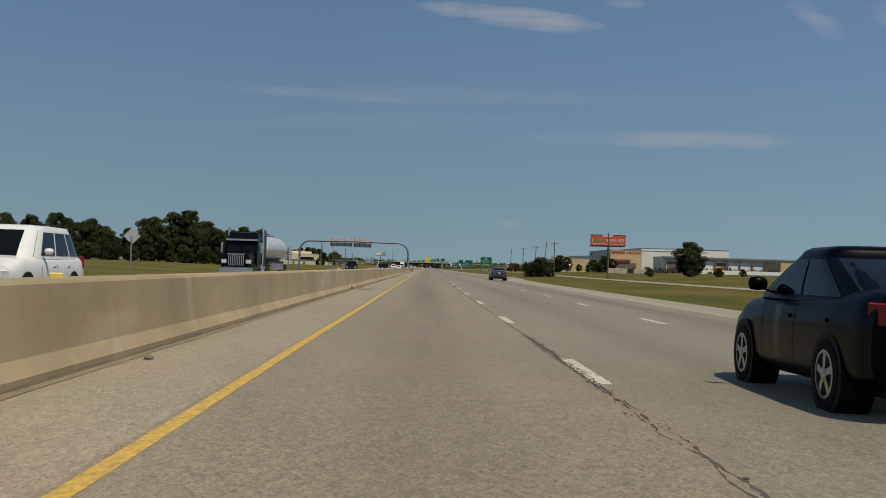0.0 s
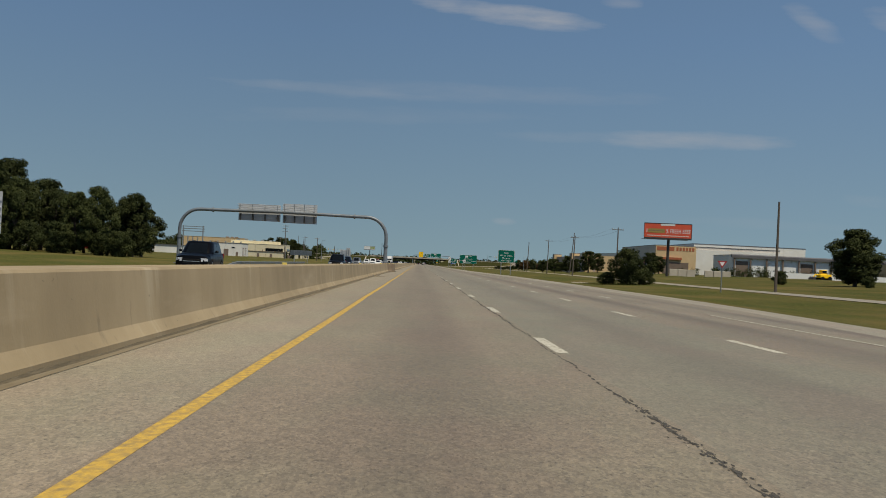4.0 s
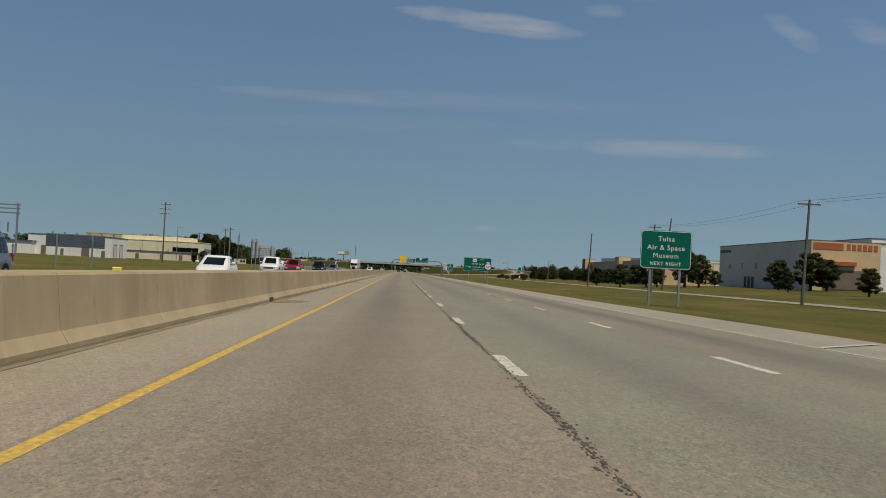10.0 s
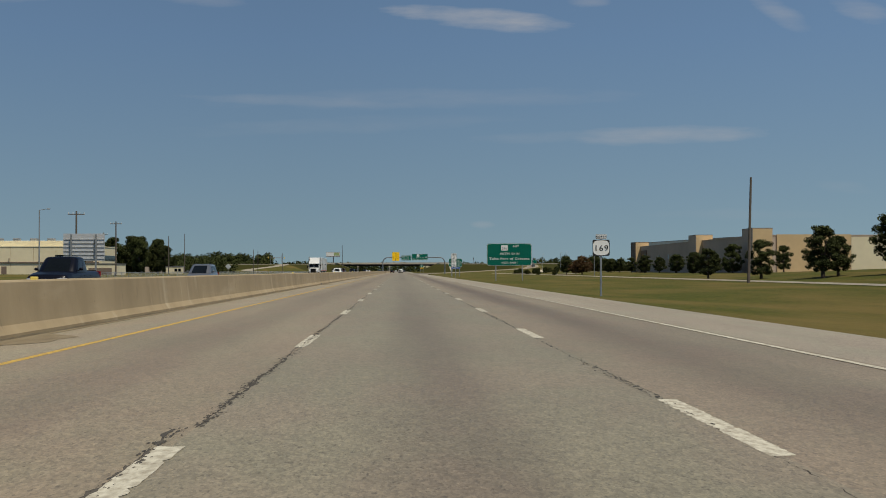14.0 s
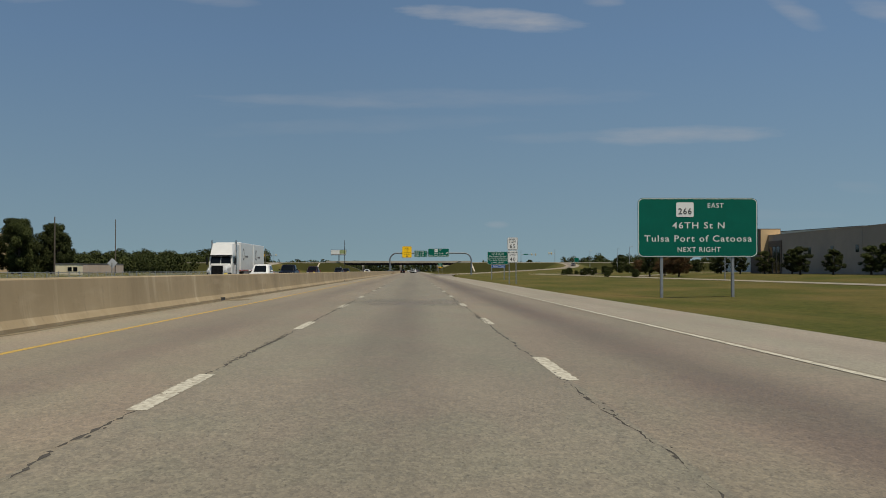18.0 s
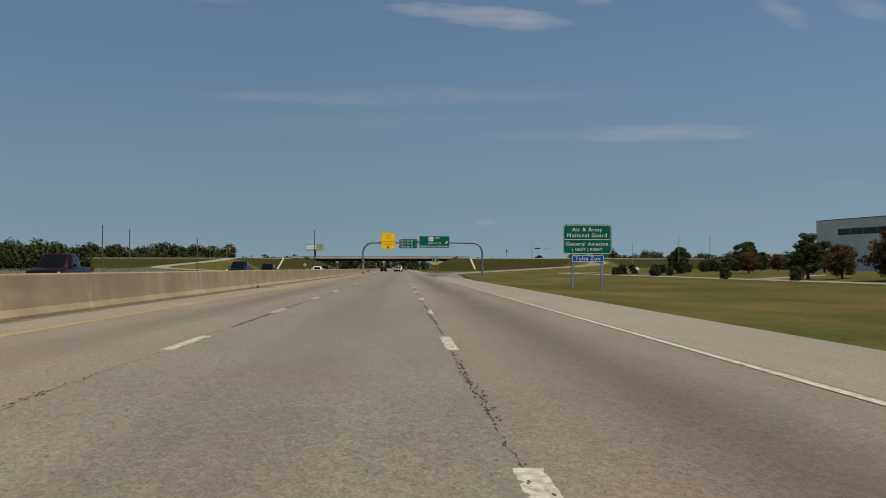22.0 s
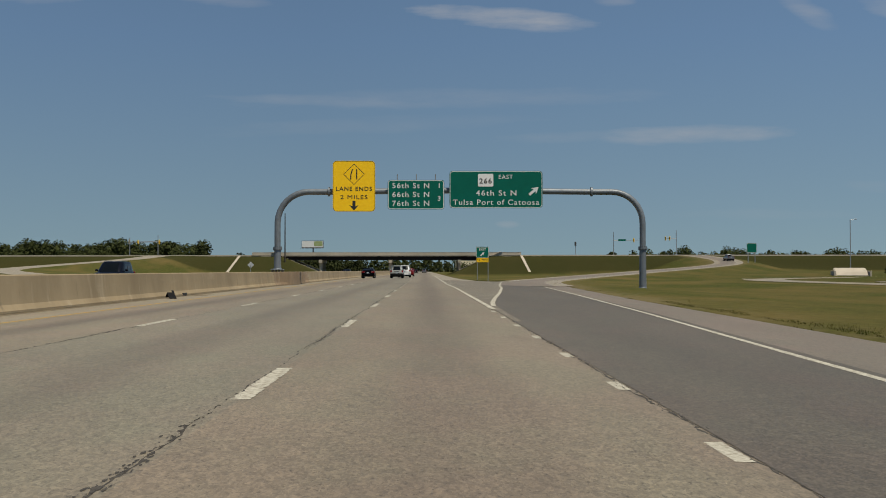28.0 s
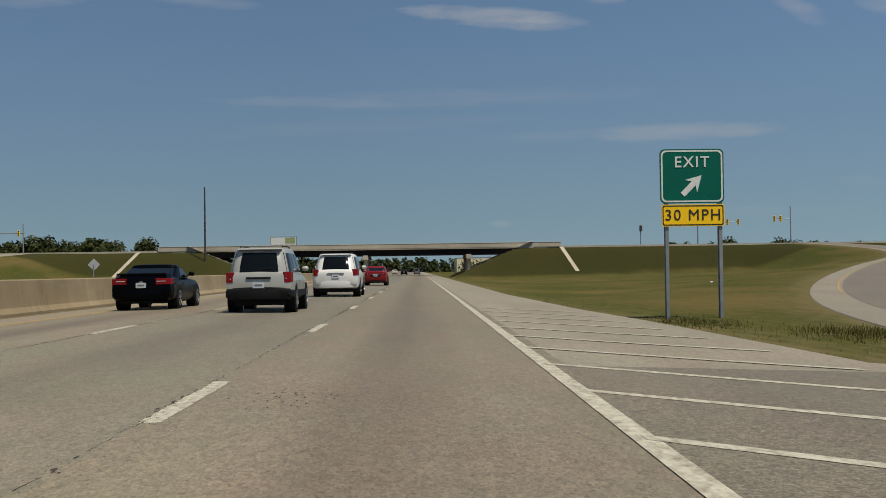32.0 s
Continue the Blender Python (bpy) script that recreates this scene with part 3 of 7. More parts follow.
def ground_z(x, y, want_bank=False):
    if x > 0:
        e = right_edge(y)
        rise = ramp_between(y, 150, 300) - ramp_between(y, 660, 730)
        base = lerp_table(x, [e - 1.2, e - 0.1, e + 3, e + 9, 38, 56, 75, 110, 400], [-0.75, -0.40, -0.55, -0.80, -0.55, -0.25, 0.2 + 0.3 * rise, 0.5 + 1.3 * rise, 0.8])
    else:
        base = lerp_table(x, [-400, -120, -70, -40, -27, -20.6, -19.5], [0.8, 0.4, 0.3, -0.2, -0.55, -0.45, -0.75])
    base += 0.16 * noise.noise(Vector((x * 0.03, y * 0.03, 0))) * ramp_between(abs(x), 16, 40)
    # fill under the cross road, cut back at the bridge
    fill = cross_z(x) - 0.03 - max(0.0, abs(y - CROSS_Y) - 9.5) / 3.0
    if -46 < x < 40:
        fill = min(fill, (x - 18.0) * 0.44 if x > 0 else (-24.5 - x) * 0.42)
    z = max(base, fill)
    if want_bank:
        return ramp_between(fill - base, -0.1, 0.9)
    for line, half in BEDS:
        if line[0, 1] - 30 < y < line[-1, 1] + 30:
            d = np.hypot(line[:, 0] - x, line[:, 1] - y)
            k = int(d.argmin())
            if d[k] < half + 16 and (x > right_edge(y) + 0.4 or x < -20.5):
                w = 1 - ramp_between(d[k], half, half + 16)
                z = z + w * (line[k, 2] - 0.035 - z)
    return z


# ---- ground: one sheet to the horizon ----
gx = np.unique(np.r_[np.linspace(-4700, -500, 9), np.linspace(-420, -140, 10), np.arange(-130, -24, 4.0), np.arange(-24, -17, 1.0), np.arange(-16, 12.1, 7),
                     np.arange(13, 28, 0.75), np.arange(28, 70, 1.6), np.arange(70, 112, 3.0), np.linspace(115, 420, 14), np.linspace(500, 4700, 9)])
gy = np.unique(np.r_[np.linspace(-1500, -150, 7), np.arange(-100, 900, 9.0), np.arange(900, 1352, 4.0), np.arange(1360, 1700, 30), np.linspace(1750, 4900, 12)])
ground = Shell()
ground.v = [(float(x), float(y), ground_z(float(x), float(y))) for y in gy for x in gx]
nx = len(gx)
ground.f = [(j * nx + i, j * nx + i + 1, (j + 1) * nx + i + 1, (j + 1) * nx + i) for j in range(len(gy) - 1) for i in range(nx - 1)]
sheet = single("ground", ground, M_GRASS, "mown green and straw-coloured grass verge and fields", "ground", "structure", smooth=60)


def dryness(x, y):
    d = x - right_edge(y) if x > 0 else -20.4 - x
    near = math.exp(-max(0.0, d) / 1.3) * (0.45 if 430 < y < 960 else 1.0)
    if 1000 < y < 1290 and x > 0:
        near = max(near, math.exp(-max(0.0, float(np.hypot(RAMP[:, 0] - x, RAMP[:, 1] - y).min()) - 4.0) / 1.2))
    return near


for name, f in (("dry", dryness), ("bank", lambda x, y: ground_z(x, y, True))):
    sheet.data.attributes.new(name, "FLOAT", "POINT").data.foreach_set("value", [f(v[0], v[1]) for v in ground.v])


def strip(xs_of, y0, y1, step, z_of, lift=0.0):
    """A sheet along y whose crosswise stations come from xs_of(y)."""
    s, ys = Shell(), np.arange(y0, y1 + 0.01, step)
    rows = [[(x, float(y), z_of(x) + lift) for x in xs_of(float(y))] for y in ys]
    return s.rings(rows, caps=False, closed=False)


def across(a, b):
    """Crosswise stations between a and b that follow the bends of the crown."""
    return [max(a, min(v, b)) for v in (a, 11.15, 12.0, 13.2, 14.6, 15.8, 17.2, 19.0, b)]


def flip(s):
    s.f = [tuple(reversed(f)) for f in s.f]
    return s


road = thing("road", "worn tan concrete motorway carriageway with painted lanes", "road", kind="structure")
lanes_x = [-0.12, 0, 1.2, 2.4, 3.57, 4.8, 6.1, 7.39, 9.1, 10.92, 11.15]
for a, b, m in ((0, 5, M_ROAD), (4, 8, M_ROAD_GREY), (7, 11, M_ROAD)):
    part("lane", flip(strip(lambda y: lanes_x[a:b], -150, 1900, 25, road_z)), m, road)
part("inner_shoulder", flip(strip(lambda y: [-2.15, -1.7, -1.0, -0.12], -150, 1900, 25, road_z)), M_INNER, road, "pale concrete inner shoulder")
part("outer_shoulder", flip(strip(lambda y: across(11.15, right_edge(y)), -150, 1046, 4, road_z)), M_SHOULDER, road, "pale concrete outer shoulder")
worn_in = lambda y: lerp_table(y, [858, 910], [0.0, 1.0])
part("exit_shoulder", flip(strip(lambda y: across(right_edge(y) - 0.02 - worn_in(y) * (right_edge(y) - 11.2), right_edge(y) - 0.02), 858, 1046, 4, road_z, 0.002)), M_EXITSH, road, "brown asphalt shoulder along the exit lane")
part("outer_shoulder", flip(strip(lambda y: across(11.15, right_edge(y)), 1046, 1900, 2.5, road_z)), M_SHOULDER, road)
part("merge_lane", flip(strip(lambda y: [11.0, 12.5, lerp_table(y, [150, 180, 285, 345], [12, 15.2, 15.2, 11.8])], 150, 345, 6, road_z, 0.002)), M_ROAD, road)
far_road = thing("opposite_road", "worn concrete carriageway for oncoming traffic", "road", kind="structure")
part("carriageway", flip(strip(lambda y: [-20.4, -17.2, -13, -10, -6.0, -2.5], -150, 1900, 25, road_z)), M_ROAD, far_road)
for x in (-6.1, -17.1):
    part("edge_line", flip(strip(lambda y: [x - 0.07, x + 0.07], -150, 1900, 50, road_z, 0.006)), M_YELLOW if x > -10 else M_WHITE, far_road)


def path_sheet(line, w0, w1, lift=0.0, skirt=0.0):
    """A sheet along a spline between two offsets to its right."""
    s, rows = Shell(), []
    for i, p in enumerate(line):
        d = line[min(i + 1, len(line) - 1)] - line[max(i - 1, 0)]
        n = np.array([d[1], -d[0]]) / math.hypot(d[0], d[1])
        rows.append([(p[0] + n[0] * (w0 - 0.05), p[1] + n[1] * (w0 - 0.05), p[2] - skirt)] * (skirt > 0) + [(p[0] + n[0] * w, p[1] + n[1] * w, p[2] + lift) for w in np.linspace(w0, w1, 4)] + [(p[0] + n[0] * (w1 + 0.05), p[1] + n[1] * (w1 + 0.05), p[2] - skirt)] * (skirt > 0))
    return flip(s.rings(rows, caps=False, closed=False))


ramp_road = thing("exit_ramp", "brown asphalt exit ramp with pale concrete shoulders climbing to the bridge road", "road", kind="structure")
part("ramp_surface", path_sheet(RAMP[22:], -2.5, 2.1), M_EXITSH, ramp_road)
part("ramp_shoulder", path_sheet(RAMP[32:], -4.0, -2.5, -0.006, 0.12), M_SHOULDER, ramp_road)
part("ramp_shoulder", path_sheet(RAMP[22:], 2.1, 3.9, -0.006, 0.12), M_SHOULDER, ramp_road)
part("ramp_line", path_sheet(RAMP[30:], 1.90, 2.05, 0.008), M_WHITE, ramp_road)
part("ramp_line", path_sheet(RAMP[40:], -2.75, -2.68, 0.006), M_YELLOW, ramp_road)
left_road = thing("entry_ramp", "pale concrete entry ramp curving down from the bridge road", "road", kind="structure")
part("ramp_surface", path_sheet(LEFT, -3.6, 3.6, 0, 0.9), M_SHOULDER, left_road)
side_road = thing("side_road", "narrow pale concrete side road in the grass", "road", kind="structure")
part("road_surface", path_sheet(SIDE, -3.0, 3.0), M_SHOULDER, side_road)
part("kerb", path_sheet(SIDE, -3.25, -3.0, 0.12), M_SHOULDER, side_road)
for k, pts in enumerate((((59, 1000), (78, 992), (104, 975), (132, 948)), ((64, 900), (86, 912), (118, 905)), ((64, 1046), (92, 1040), (126, 1022)))):
    lawn = spline(pts, [ground_z(*q) + 0.06 for q in pts], 3.0)
    drive = thing("lawn_drive", "narrow pale concrete drive across the lawn", "drive", kind="structure")
    part("drive_surface", path_sheet(lawn, -1.6, 1.6, 0.04, 0.35), M_SHOULDER, drive)
# exit lane in dark asphalt beside lane three, and the painted gore
gore_l = lambda y: lerp_table(y, [944, 985, 1000, 1008, 1014, 1040, 1100], [11.02, 11.02, 10.84, 10.76, 10.86, 10.88, 10.95])
gore_r = lambda y: lerp_table(y, [936, 947, 951, 957, 971, 991, 1010, 1037, 1053], [11.18, 11.30, 11.52, 11.95, 13.1, 14.6, 15.7, 17.7, 20.4])
part("exit_lane", flip(strip(lambda y: across(11.0, lerp_table(y, [862, 888, 924, 945, 972, 995, 1010], [11.15, 12.5, 14.6, 16.1, 17.5, 18.7, 19.5])), 862, 1010, 4, road_z, 0.004)), M_ASPHALT, road)
part("gore", flip(strip(lambda y: across(gore_l(y), gore_r(y)), 936, 1047, 3, road_z, 0.006)), M_GORE, road)


# ---- painted lines ----
def line_strip(x_of, y0, y1, w, lift=0.008, step=6.0):
    return flip(strip(lambda y: [x_of(y) - w / 2, x_of(y) + w / 2], y0, y1, step, road_z, lift))


part("edge_line", line_strip(lambda y: 0.012 * math.sin(y * 0.21), -100, 1800, 0.14, 0.0025, 3), M_YELLOW, road, "worn yellow edge line")
part("edge_line", line_strip(lambda y: 10.95, -100, 170, 0.15), M_WHITE, road, "worn white edge line")
part("edge_line", line_strip(lambda y: lerp_table(y, [285, 294, 312, 330, 368, 400], [14.2, 13.6, 12.7, 11.8, 11.3, 10.95]), 285, 862, 0.15), M_WHITE, road)
part("edge_line", line_strip(lambda y: lerp_table(y, [862, 888, 924, 945, 972, 995, 1010], [11.0, 12.22, 14.32, 15.8, 17.4, 18.6, 19.35]), 862, 1010, 0.15), M_WHITE, road)
part("gore_line", line_strip(gore_l, 944, 1800, 0.18, 0.008, 2), M_WHITE, road)
part("gore_line", line_strip(lambda y: gore_r(y) - 0.1, 947, 1053, 0.16, 0.0095, 2), M_WHITE, road)
for k in range(38):
    y = 957.1 + 3.0 * k
    # chevrons in the gore, plain slanting bars past its nose
    a, b = gore_l(y), gore_r(y) if y < 1030 else lerp_table(y, [1030, 1046, 1050, 1069], [17.0, 17.2, 14.8, 13.9])
    if b - a < 0.5:
        continue
    bow, rise = (0.22 * (b - a), 0.26 * (b - a)) if y < 1030 else (0.42 * (b - a), -0.33 * (b - a))
    rows = []
    for q in np.linspace(0, 1, 9):
        x = a + q * (b - a)
        yy = y - bow * min(1, q / 0.52) + rise * max(0, q - 0.52) / 0.48
        if 1030 < y < 1046 and 0.35 < q < 0.5:
            continue
        rows.append([(x, yy, road_z(x) + 0.0105), (x, yy + 0.24, road_z(x) + 0.0105)])
    s = Shell().rings(rows, caps=False, closed=False)
    part("gore_stripe", s, M_WHITE, road)
for k in range(9):
    y = 320 + 4.5 * k
    s = Shell()
    x0 = lerp_table(y, [312, 330, 368, 400], [12.7, 11.8, 11.3, 10.95])
    s.add([(x0, y, road_z(x0) + 0.02), (15.6, y + 6.5, road_z(15.6) + 0.02), (15.6, y + 6.8, road_z(15.6) + 0.02), (x0, y + 0.3, road_z(x0) + 0.02)], [(0, 1, 2, 3)])
    part("hatch_stripe", s, M_WHITE, road)

rnd = random.Random(5)


def dash_mesh(w, length, seed):
    """A painted dash with ragged, worn sides."""
    r = random.Random(seed)
    s, n = Shell(), 44
    bite = lambda: r.uniform(0, 0.012) + (r.uniform(0.012, 0.035) if r.random() < 0.10 else 0)
    rows = [[(-w / 2 + bite(), length * k / n, 0), (r.uniform(-0.02, 0.02), length * k / n + r.uniform(-0.03, 0.03), 0.0), (w / 2 - bite(), length * k / n, 0)] for k in range(n + 1)]
    return flip(s.rings(rows, caps=False, closed=False)).mesh("lane_dash", M_WHITE)


DASHES = [dash_mesh(0.19, 3.05, k) for k in range(6)]


def dash(x, y, pick, length=1.0, wide=1.0):
    ob = part("lane_dash", DASHES[pick % 6], M_WHITE, road)
    ob.matrix_basis = pose(x, y, road_z(x) + (0.008 if x > 10.9 else 0.0025)) @ Matrix.Diagonal((wide, length, 1, 1))


for k in range(-4, 108):
    y1 = 2.823 + 12.192 * k if 12.192 * k < 640 else 5.078 + 12.192 * k
    dash(3.57, y1, rnd.randrange(6))
    dash(7.39, 5.619 + 12.192 * k, rnd.randrange(6))
for k in range(9):
    dash(10.7, 187 + 12.192 * k, k)
for k in range(19):
    dash(10.9, 868 + 4.1 * k, k, 0.26, 0.7)
for k in range(-4, 106):
    for x in (-9.75, -13.4):
        dash(x, 4 + 12.192 * k, k)


# ---- cracks and stains in the pavement ----
def crack(x, y0, y1, w, seed, wander=0.05):
    """A ragged dark seam that runs along a lane joint."""
    r = random.Random(seed)
    s, off, y, rows = Shell(), 0.0, y0, []
    while y < y1:
        off = 0.88 * off + r.uniform(-wander, wander) * 0.7
        h = w * r.choice((0.0, 0.08, 0.25, 0.45, 0.7, 1.1)) * (0.25 + 0.75 * max(0.0, min(1.0, 0.6 + 1.6 * noise.noise(Vector((x, y * 0.06, 7))))))
        rows.append([(x + off - h, y, road_z(x) + 0.0015), (x + off + h, y, road_z(x) + 0.0015)])
        y += r.uniform(0.04, 0.16)
    return flip(s.rings(rows, caps=False, closed=False))


def spalls(x, y0, y1, per_metre, seed, wide=0.03):
    """Small broken pits strewn in loose bunches along a joint."""
    r, s, y = random.Random(seed), Shell(), y0
    while y < y1:
        y += r.expovariate(per_metre * max(0.05, 0.55 + 2.4 * noise.noise(Vector((x, y * 0.16, 2)))))
        cx, q = x + r.gauss(0, wide) + 0.05 * noise.noise(Vector((x, y * 0.4, 5))), 0.003 + 0.018 * r.random() ** 3
        zz, n = road_z(cx) + 0.004, r.choice((4, 5, 6, 7))
        s.add([(cx + q * r.uniform(0.35, 1.3) * math.cos(a), y + r.uniform(1.5, 4.0) * q * math.sin(a), zz) for a in [6.283 * k / n for k in range(n)]], [tuple(range(n))])
    return s


for k, (x, y0, y1, w) in enumerate(((3.47, -20, 470, 0.034), (3.57, 470, 1200, 0.024), (7.33, 380, 620, 0.022), (7.30, 820, 1250, 0.014), (10.97, 865, 946, 0.022), (10.98, 180, 300, 0.008), (7.37, 620, 820, 0.026), (3.46, 340, 455, 0.055), (3.50, -5, 30, 0.045))):
    part("joint_crack", crack(x, y0, y1, w, 40 + k, 0.025), M_CRACK, road, "dark ragged joint crack")
    tagged(part("joint_spalls", spalls(x, y0, min(y1, 1110), 8 if k == 5 else 40, 60 + k), M_CRACK, road), kind="stuff")


# the joint beside the gore follows its painted line
seam = crack(0.0, 945, 1110, 0.07, 77, 0.02)
seam.v = [(x + gore_l(y) - 0.11, y, road_z(11.0) + 0.003) for x, y, z in seam.v]
part("joint_crack", seam, M_CRACK, road, "dark ragged joint crack")


def blot(x, y, rx, ry, seed, mat=None, lift=0.003, n=22, name="stain"):
    r = random.Random(seed)
    ring = [(x + rx * math.cos(2 * math.pi * k / n) * r.uniform(0.72, 1.08), y + ry * math.sin(2 * math.pi * k / n) * r.uniform(0.72, 1.08)) for k in range(n)]
    return part(name, Shell().add([(a, b, road_z(a) + lift) for a, b in ring], [tuple(range(n))]), mat or M_PATCH, road)


# a broken stretch of the middle lane: two dark wheel tracks, a grey mend and scattered pits
blot(4.60, 631.4, 0.78, 3.8, 21, M_WORN, 0.0015, 60, "broken_patch")
blot(6.70, 631.8, 0.80, 4.2, 22, M_WORN, 0.0015, 60, "broken_patch")
blot(5.65, 630.2, 1.6, 2.4, 23, M_WORN, 0.001, 50, "broken_patch")
blot(4.55, 630.2, 0.30, 0.42, 24, M_ROAD_GREY, 0.004, 24, "mend")
pits = Shell()
for cx, cy, rx, ry, n in ((4.6, 631.2, 0.9, 4.2, 1100), (6.7, 631.6, 0.9, 4.6, 1200), (5.65, 631, 1.7, 4.5, 600), (7.25, 630, 0.16, 5.5, 500), (8.2, 1043.5, 0.5, 0.9, 60)):
    for _ in range(n):
        a, d, q = rnd.uniform(0, 6.28), rnd.random() ** 0.6, rnd.uniform(0.003, 0.013)
        px, py = cx + rx * d * math.cos(a), cy + ry * d * math.sin(a)
        if abs(px - 4.55) < 0.3 and abs(py - 630.2) < 0.42:
            continue
        pits.add([(px + q * rnd.uniform(0.5, 1.2) * math.cos(b), py + 3.5 * q * rnd.uniform(0.5, 1.2) * math.sin(b), road_z(px) + 0.0045) for b in (0.3, 1.4, 2.7, 3.9, 5.2)], [(0, 1, 2, 3, 4)])
tagged(part("pits", pits, M_CRACK, road), kind="stuff")
blot(0.30, 212.5, 0.10, 0.14, 3)
for k, (x0, x1, y) in enumerate(((-0.3, 3.4, 262.0), (3.7, 10.8, 796.0), (3.7, 10.8, 790.8), (4, 7.2, 640.5), (7.6, 10.8, 1039.0))):
    s, r = Shell(), random.Random(k)
    rows = [[(x, y + 0.9 * (x - x0) / (x1 - x0) * (k == 0) * 4 + r.uniform(-0.06, 0.06), road_z(x) + 0.008)] * 2 for x in np.linspace(x0, x1, 22)]
    rows = [[(p[0], p[1] - 0.011, p[2] - 0.004), (p[0], p[1] + 0.011, p[2] - 0.004)] for p, _ in rows]
    part("cross_crack", s.rings(rows, caps=False, closed=False), M_CRACK, road)

# ---- median barrier ----
median = thing("median_barrier", "tan stained concrete median barrier with a sloping toe", "barrier", kind="structure")


def bulge(y):
    """The barrier swells where the sign bridges stand on it."""
    return max(ramp_between(y, 266, 270.5) - ramp_between(y, 279, 289), ramp_between(y, 994, 998) - ramp_between(y, 1006, 1014))


def barrier_top(y):
    return 0.855 + 0.085 * ramp_between(y, 390, 454)


def barrier_ring(y):
    h = barrier_top(y)
    b = 0.42 * bulge(y)
    flat = bulge(y)
    front = [(-1.80 + b, -0.12), (-1.80 + b, 0.0), (-1.815 + b, 0.02), (-1.90 + b * 1.1, 0.155), (-1.925 + b * 1.1, 0.30), (-1.955 + b * 1.1, 0.60), (-1.985 + b * 1.1, h - 0.03), (-2.01 + b * 1.1, h)]
    back = [(-2.66 - b, h), (-2.70 - b, h - 0.03), (-2.74 - b, 0.60), (-2.84 - b, 0.17), (-3.02 - b, -0.02), (-3.02 - b, -0.12)]
    front = [(x + (-1.80 + b - x) * flat * 0.85, z) for x, z in front]
    return [(x, y, z) for x, z in front + back]


cuts = [-120, -60, 5, 66, 105, 160, 213.3, 264, 279.35, 312, 345.6, 400, 453.9, 510, 560, 612, 664, 716, 768, 820, 872, 924, 976, 992, 1016, 1068, 1120, 1200, 1290, 1400, 1600, 1850]
for a, b in zip(cuts[:-1], cuts[1:]):
    n = max(2, int((b - a) / (1.5 if bulge((a + b) / 2) or bulge(a + 2) else 8)))
    ys = [a + 0.012 + (b - a - 0.024) * k / n for k in range(n + 1)]
    part("barrier_segment", flip(Shell().rings([barrier_ring(y) for y in ys])), M_BARRIER_OLD if (a, b) in ((264, 279.35), (992, 1016)) else M_BARRIER, median, smooth=12)
dirt = lambda y, k: noise.noise(Vector((k, y * 0.5, 3)))
rows = [[(-1.796 + 0.42 * bulge(y), y, -0.055 + 0.04 * dirt(y, 5)), (-1.79 + 0.42 * bulge(y), y, -0.085), (-1.70 + 0.42 * bulge(y) + 0.07 * dirt(y, 0), y, -0.094)] for y in np.arange(-100, 1250, 1.2)]
part("gutter", Shell().rings(rows, caps=False, closed=False), M_CURB, median, "dark dirt along the foot of the barrier")
DRAINS = [58.5, 138.6, 220.2, 315.5, 367, 423, 480.8, 560, 636, 714, 788, 871.5, 961]
for y in DRAINS:
    # the dark inside of each opening is put in as a solid black block
    s = Shell().box(-1.95, -1.788, y - 0.42, y + 0.42, -0.10, 0.045)
    part("drain_mouth", s, M_BLACK, median, "drain mouth, a solid black block for its dark inside")
    part("drain_apron", Shell().add([(-1.75, y - 0.5, -0.092), (-1.2, y - 0.25, -0.083), (-0.85, y + 0.3, -0.076), (-0.95, y + 1.1, -0.078), (-0.75, y + 1.7, -0.074), (-1.1, y + 2.3, -0.081), (-1.7, y + 3.0, -0.09)], [(0, 1, 2, 3, 4, 5, 6)]), M_CURB, median)
for y in (16.5, 57.2, 86, 125, 168, 211.3, 253.4, 281.5, 287.6, 315.6, 350, 384.3, 420, 455.9, 485, 540, 590, 640, 683, 730, 780, 830, 880, 930):
    s = Shell().box(-2.44, -2.30, y - 0.05, y + 0.05, barrier_top(y), barrier_top(y) + 0.06, 0.012)
    tagged(new("barrier_reflector", s.mesh("barrier_reflector", M_REFL)), "small yellow reflector block on the median barrier", "reflector", "reflectors on the barrier")

for y, rx, ry in ((262, 0.10, 4.0), (267.5, 0.12, 2.6), (270.5, 0.17, 1.8), (274, 0.14, 3.0), (279, 0.10, 2.0), (284, 0.08, 3.0), (1000, 0.16, 4.0), (64, 0.09, 3.0), (120, 0.07, 5.0), (228, 0.10, 4.0), (330, 0.08, 5.0)):
    blot(-1.72 + 0.42 * bulge(y) + 0.45 * rx, y, rx, ry, int(y), M_MUD, 0.004, 46, "mud")
# ---- bridge over the road ----
bridge = thing("overpass_bridge", "concrete and dark steel girder overpass on round-nosed piers", "bridge", kind="structure")
BX0, BX1, BY0, BY1 = -42.0, 35.0, 1282.0, 1300.0
part("deck", Shell().box(BX0, BX1, BY0, BY1, 5.75, 6.0), M_CONC, bridge)
for y in (BY0 - 0.05, BY1 - 0.30):
    part("parapet", Shell().box(BX0 - 6, BX1 + 6, y, y + 0.35, 6.004, 6.95, 0.04), M_CONC, bridge)
    part("parapet_cap", Shell().box(BX0 - 6, BX1 + 6, y - 0.05, y + 0.40, 6.953, 7.06, 0.02), M_CONC, bridge)
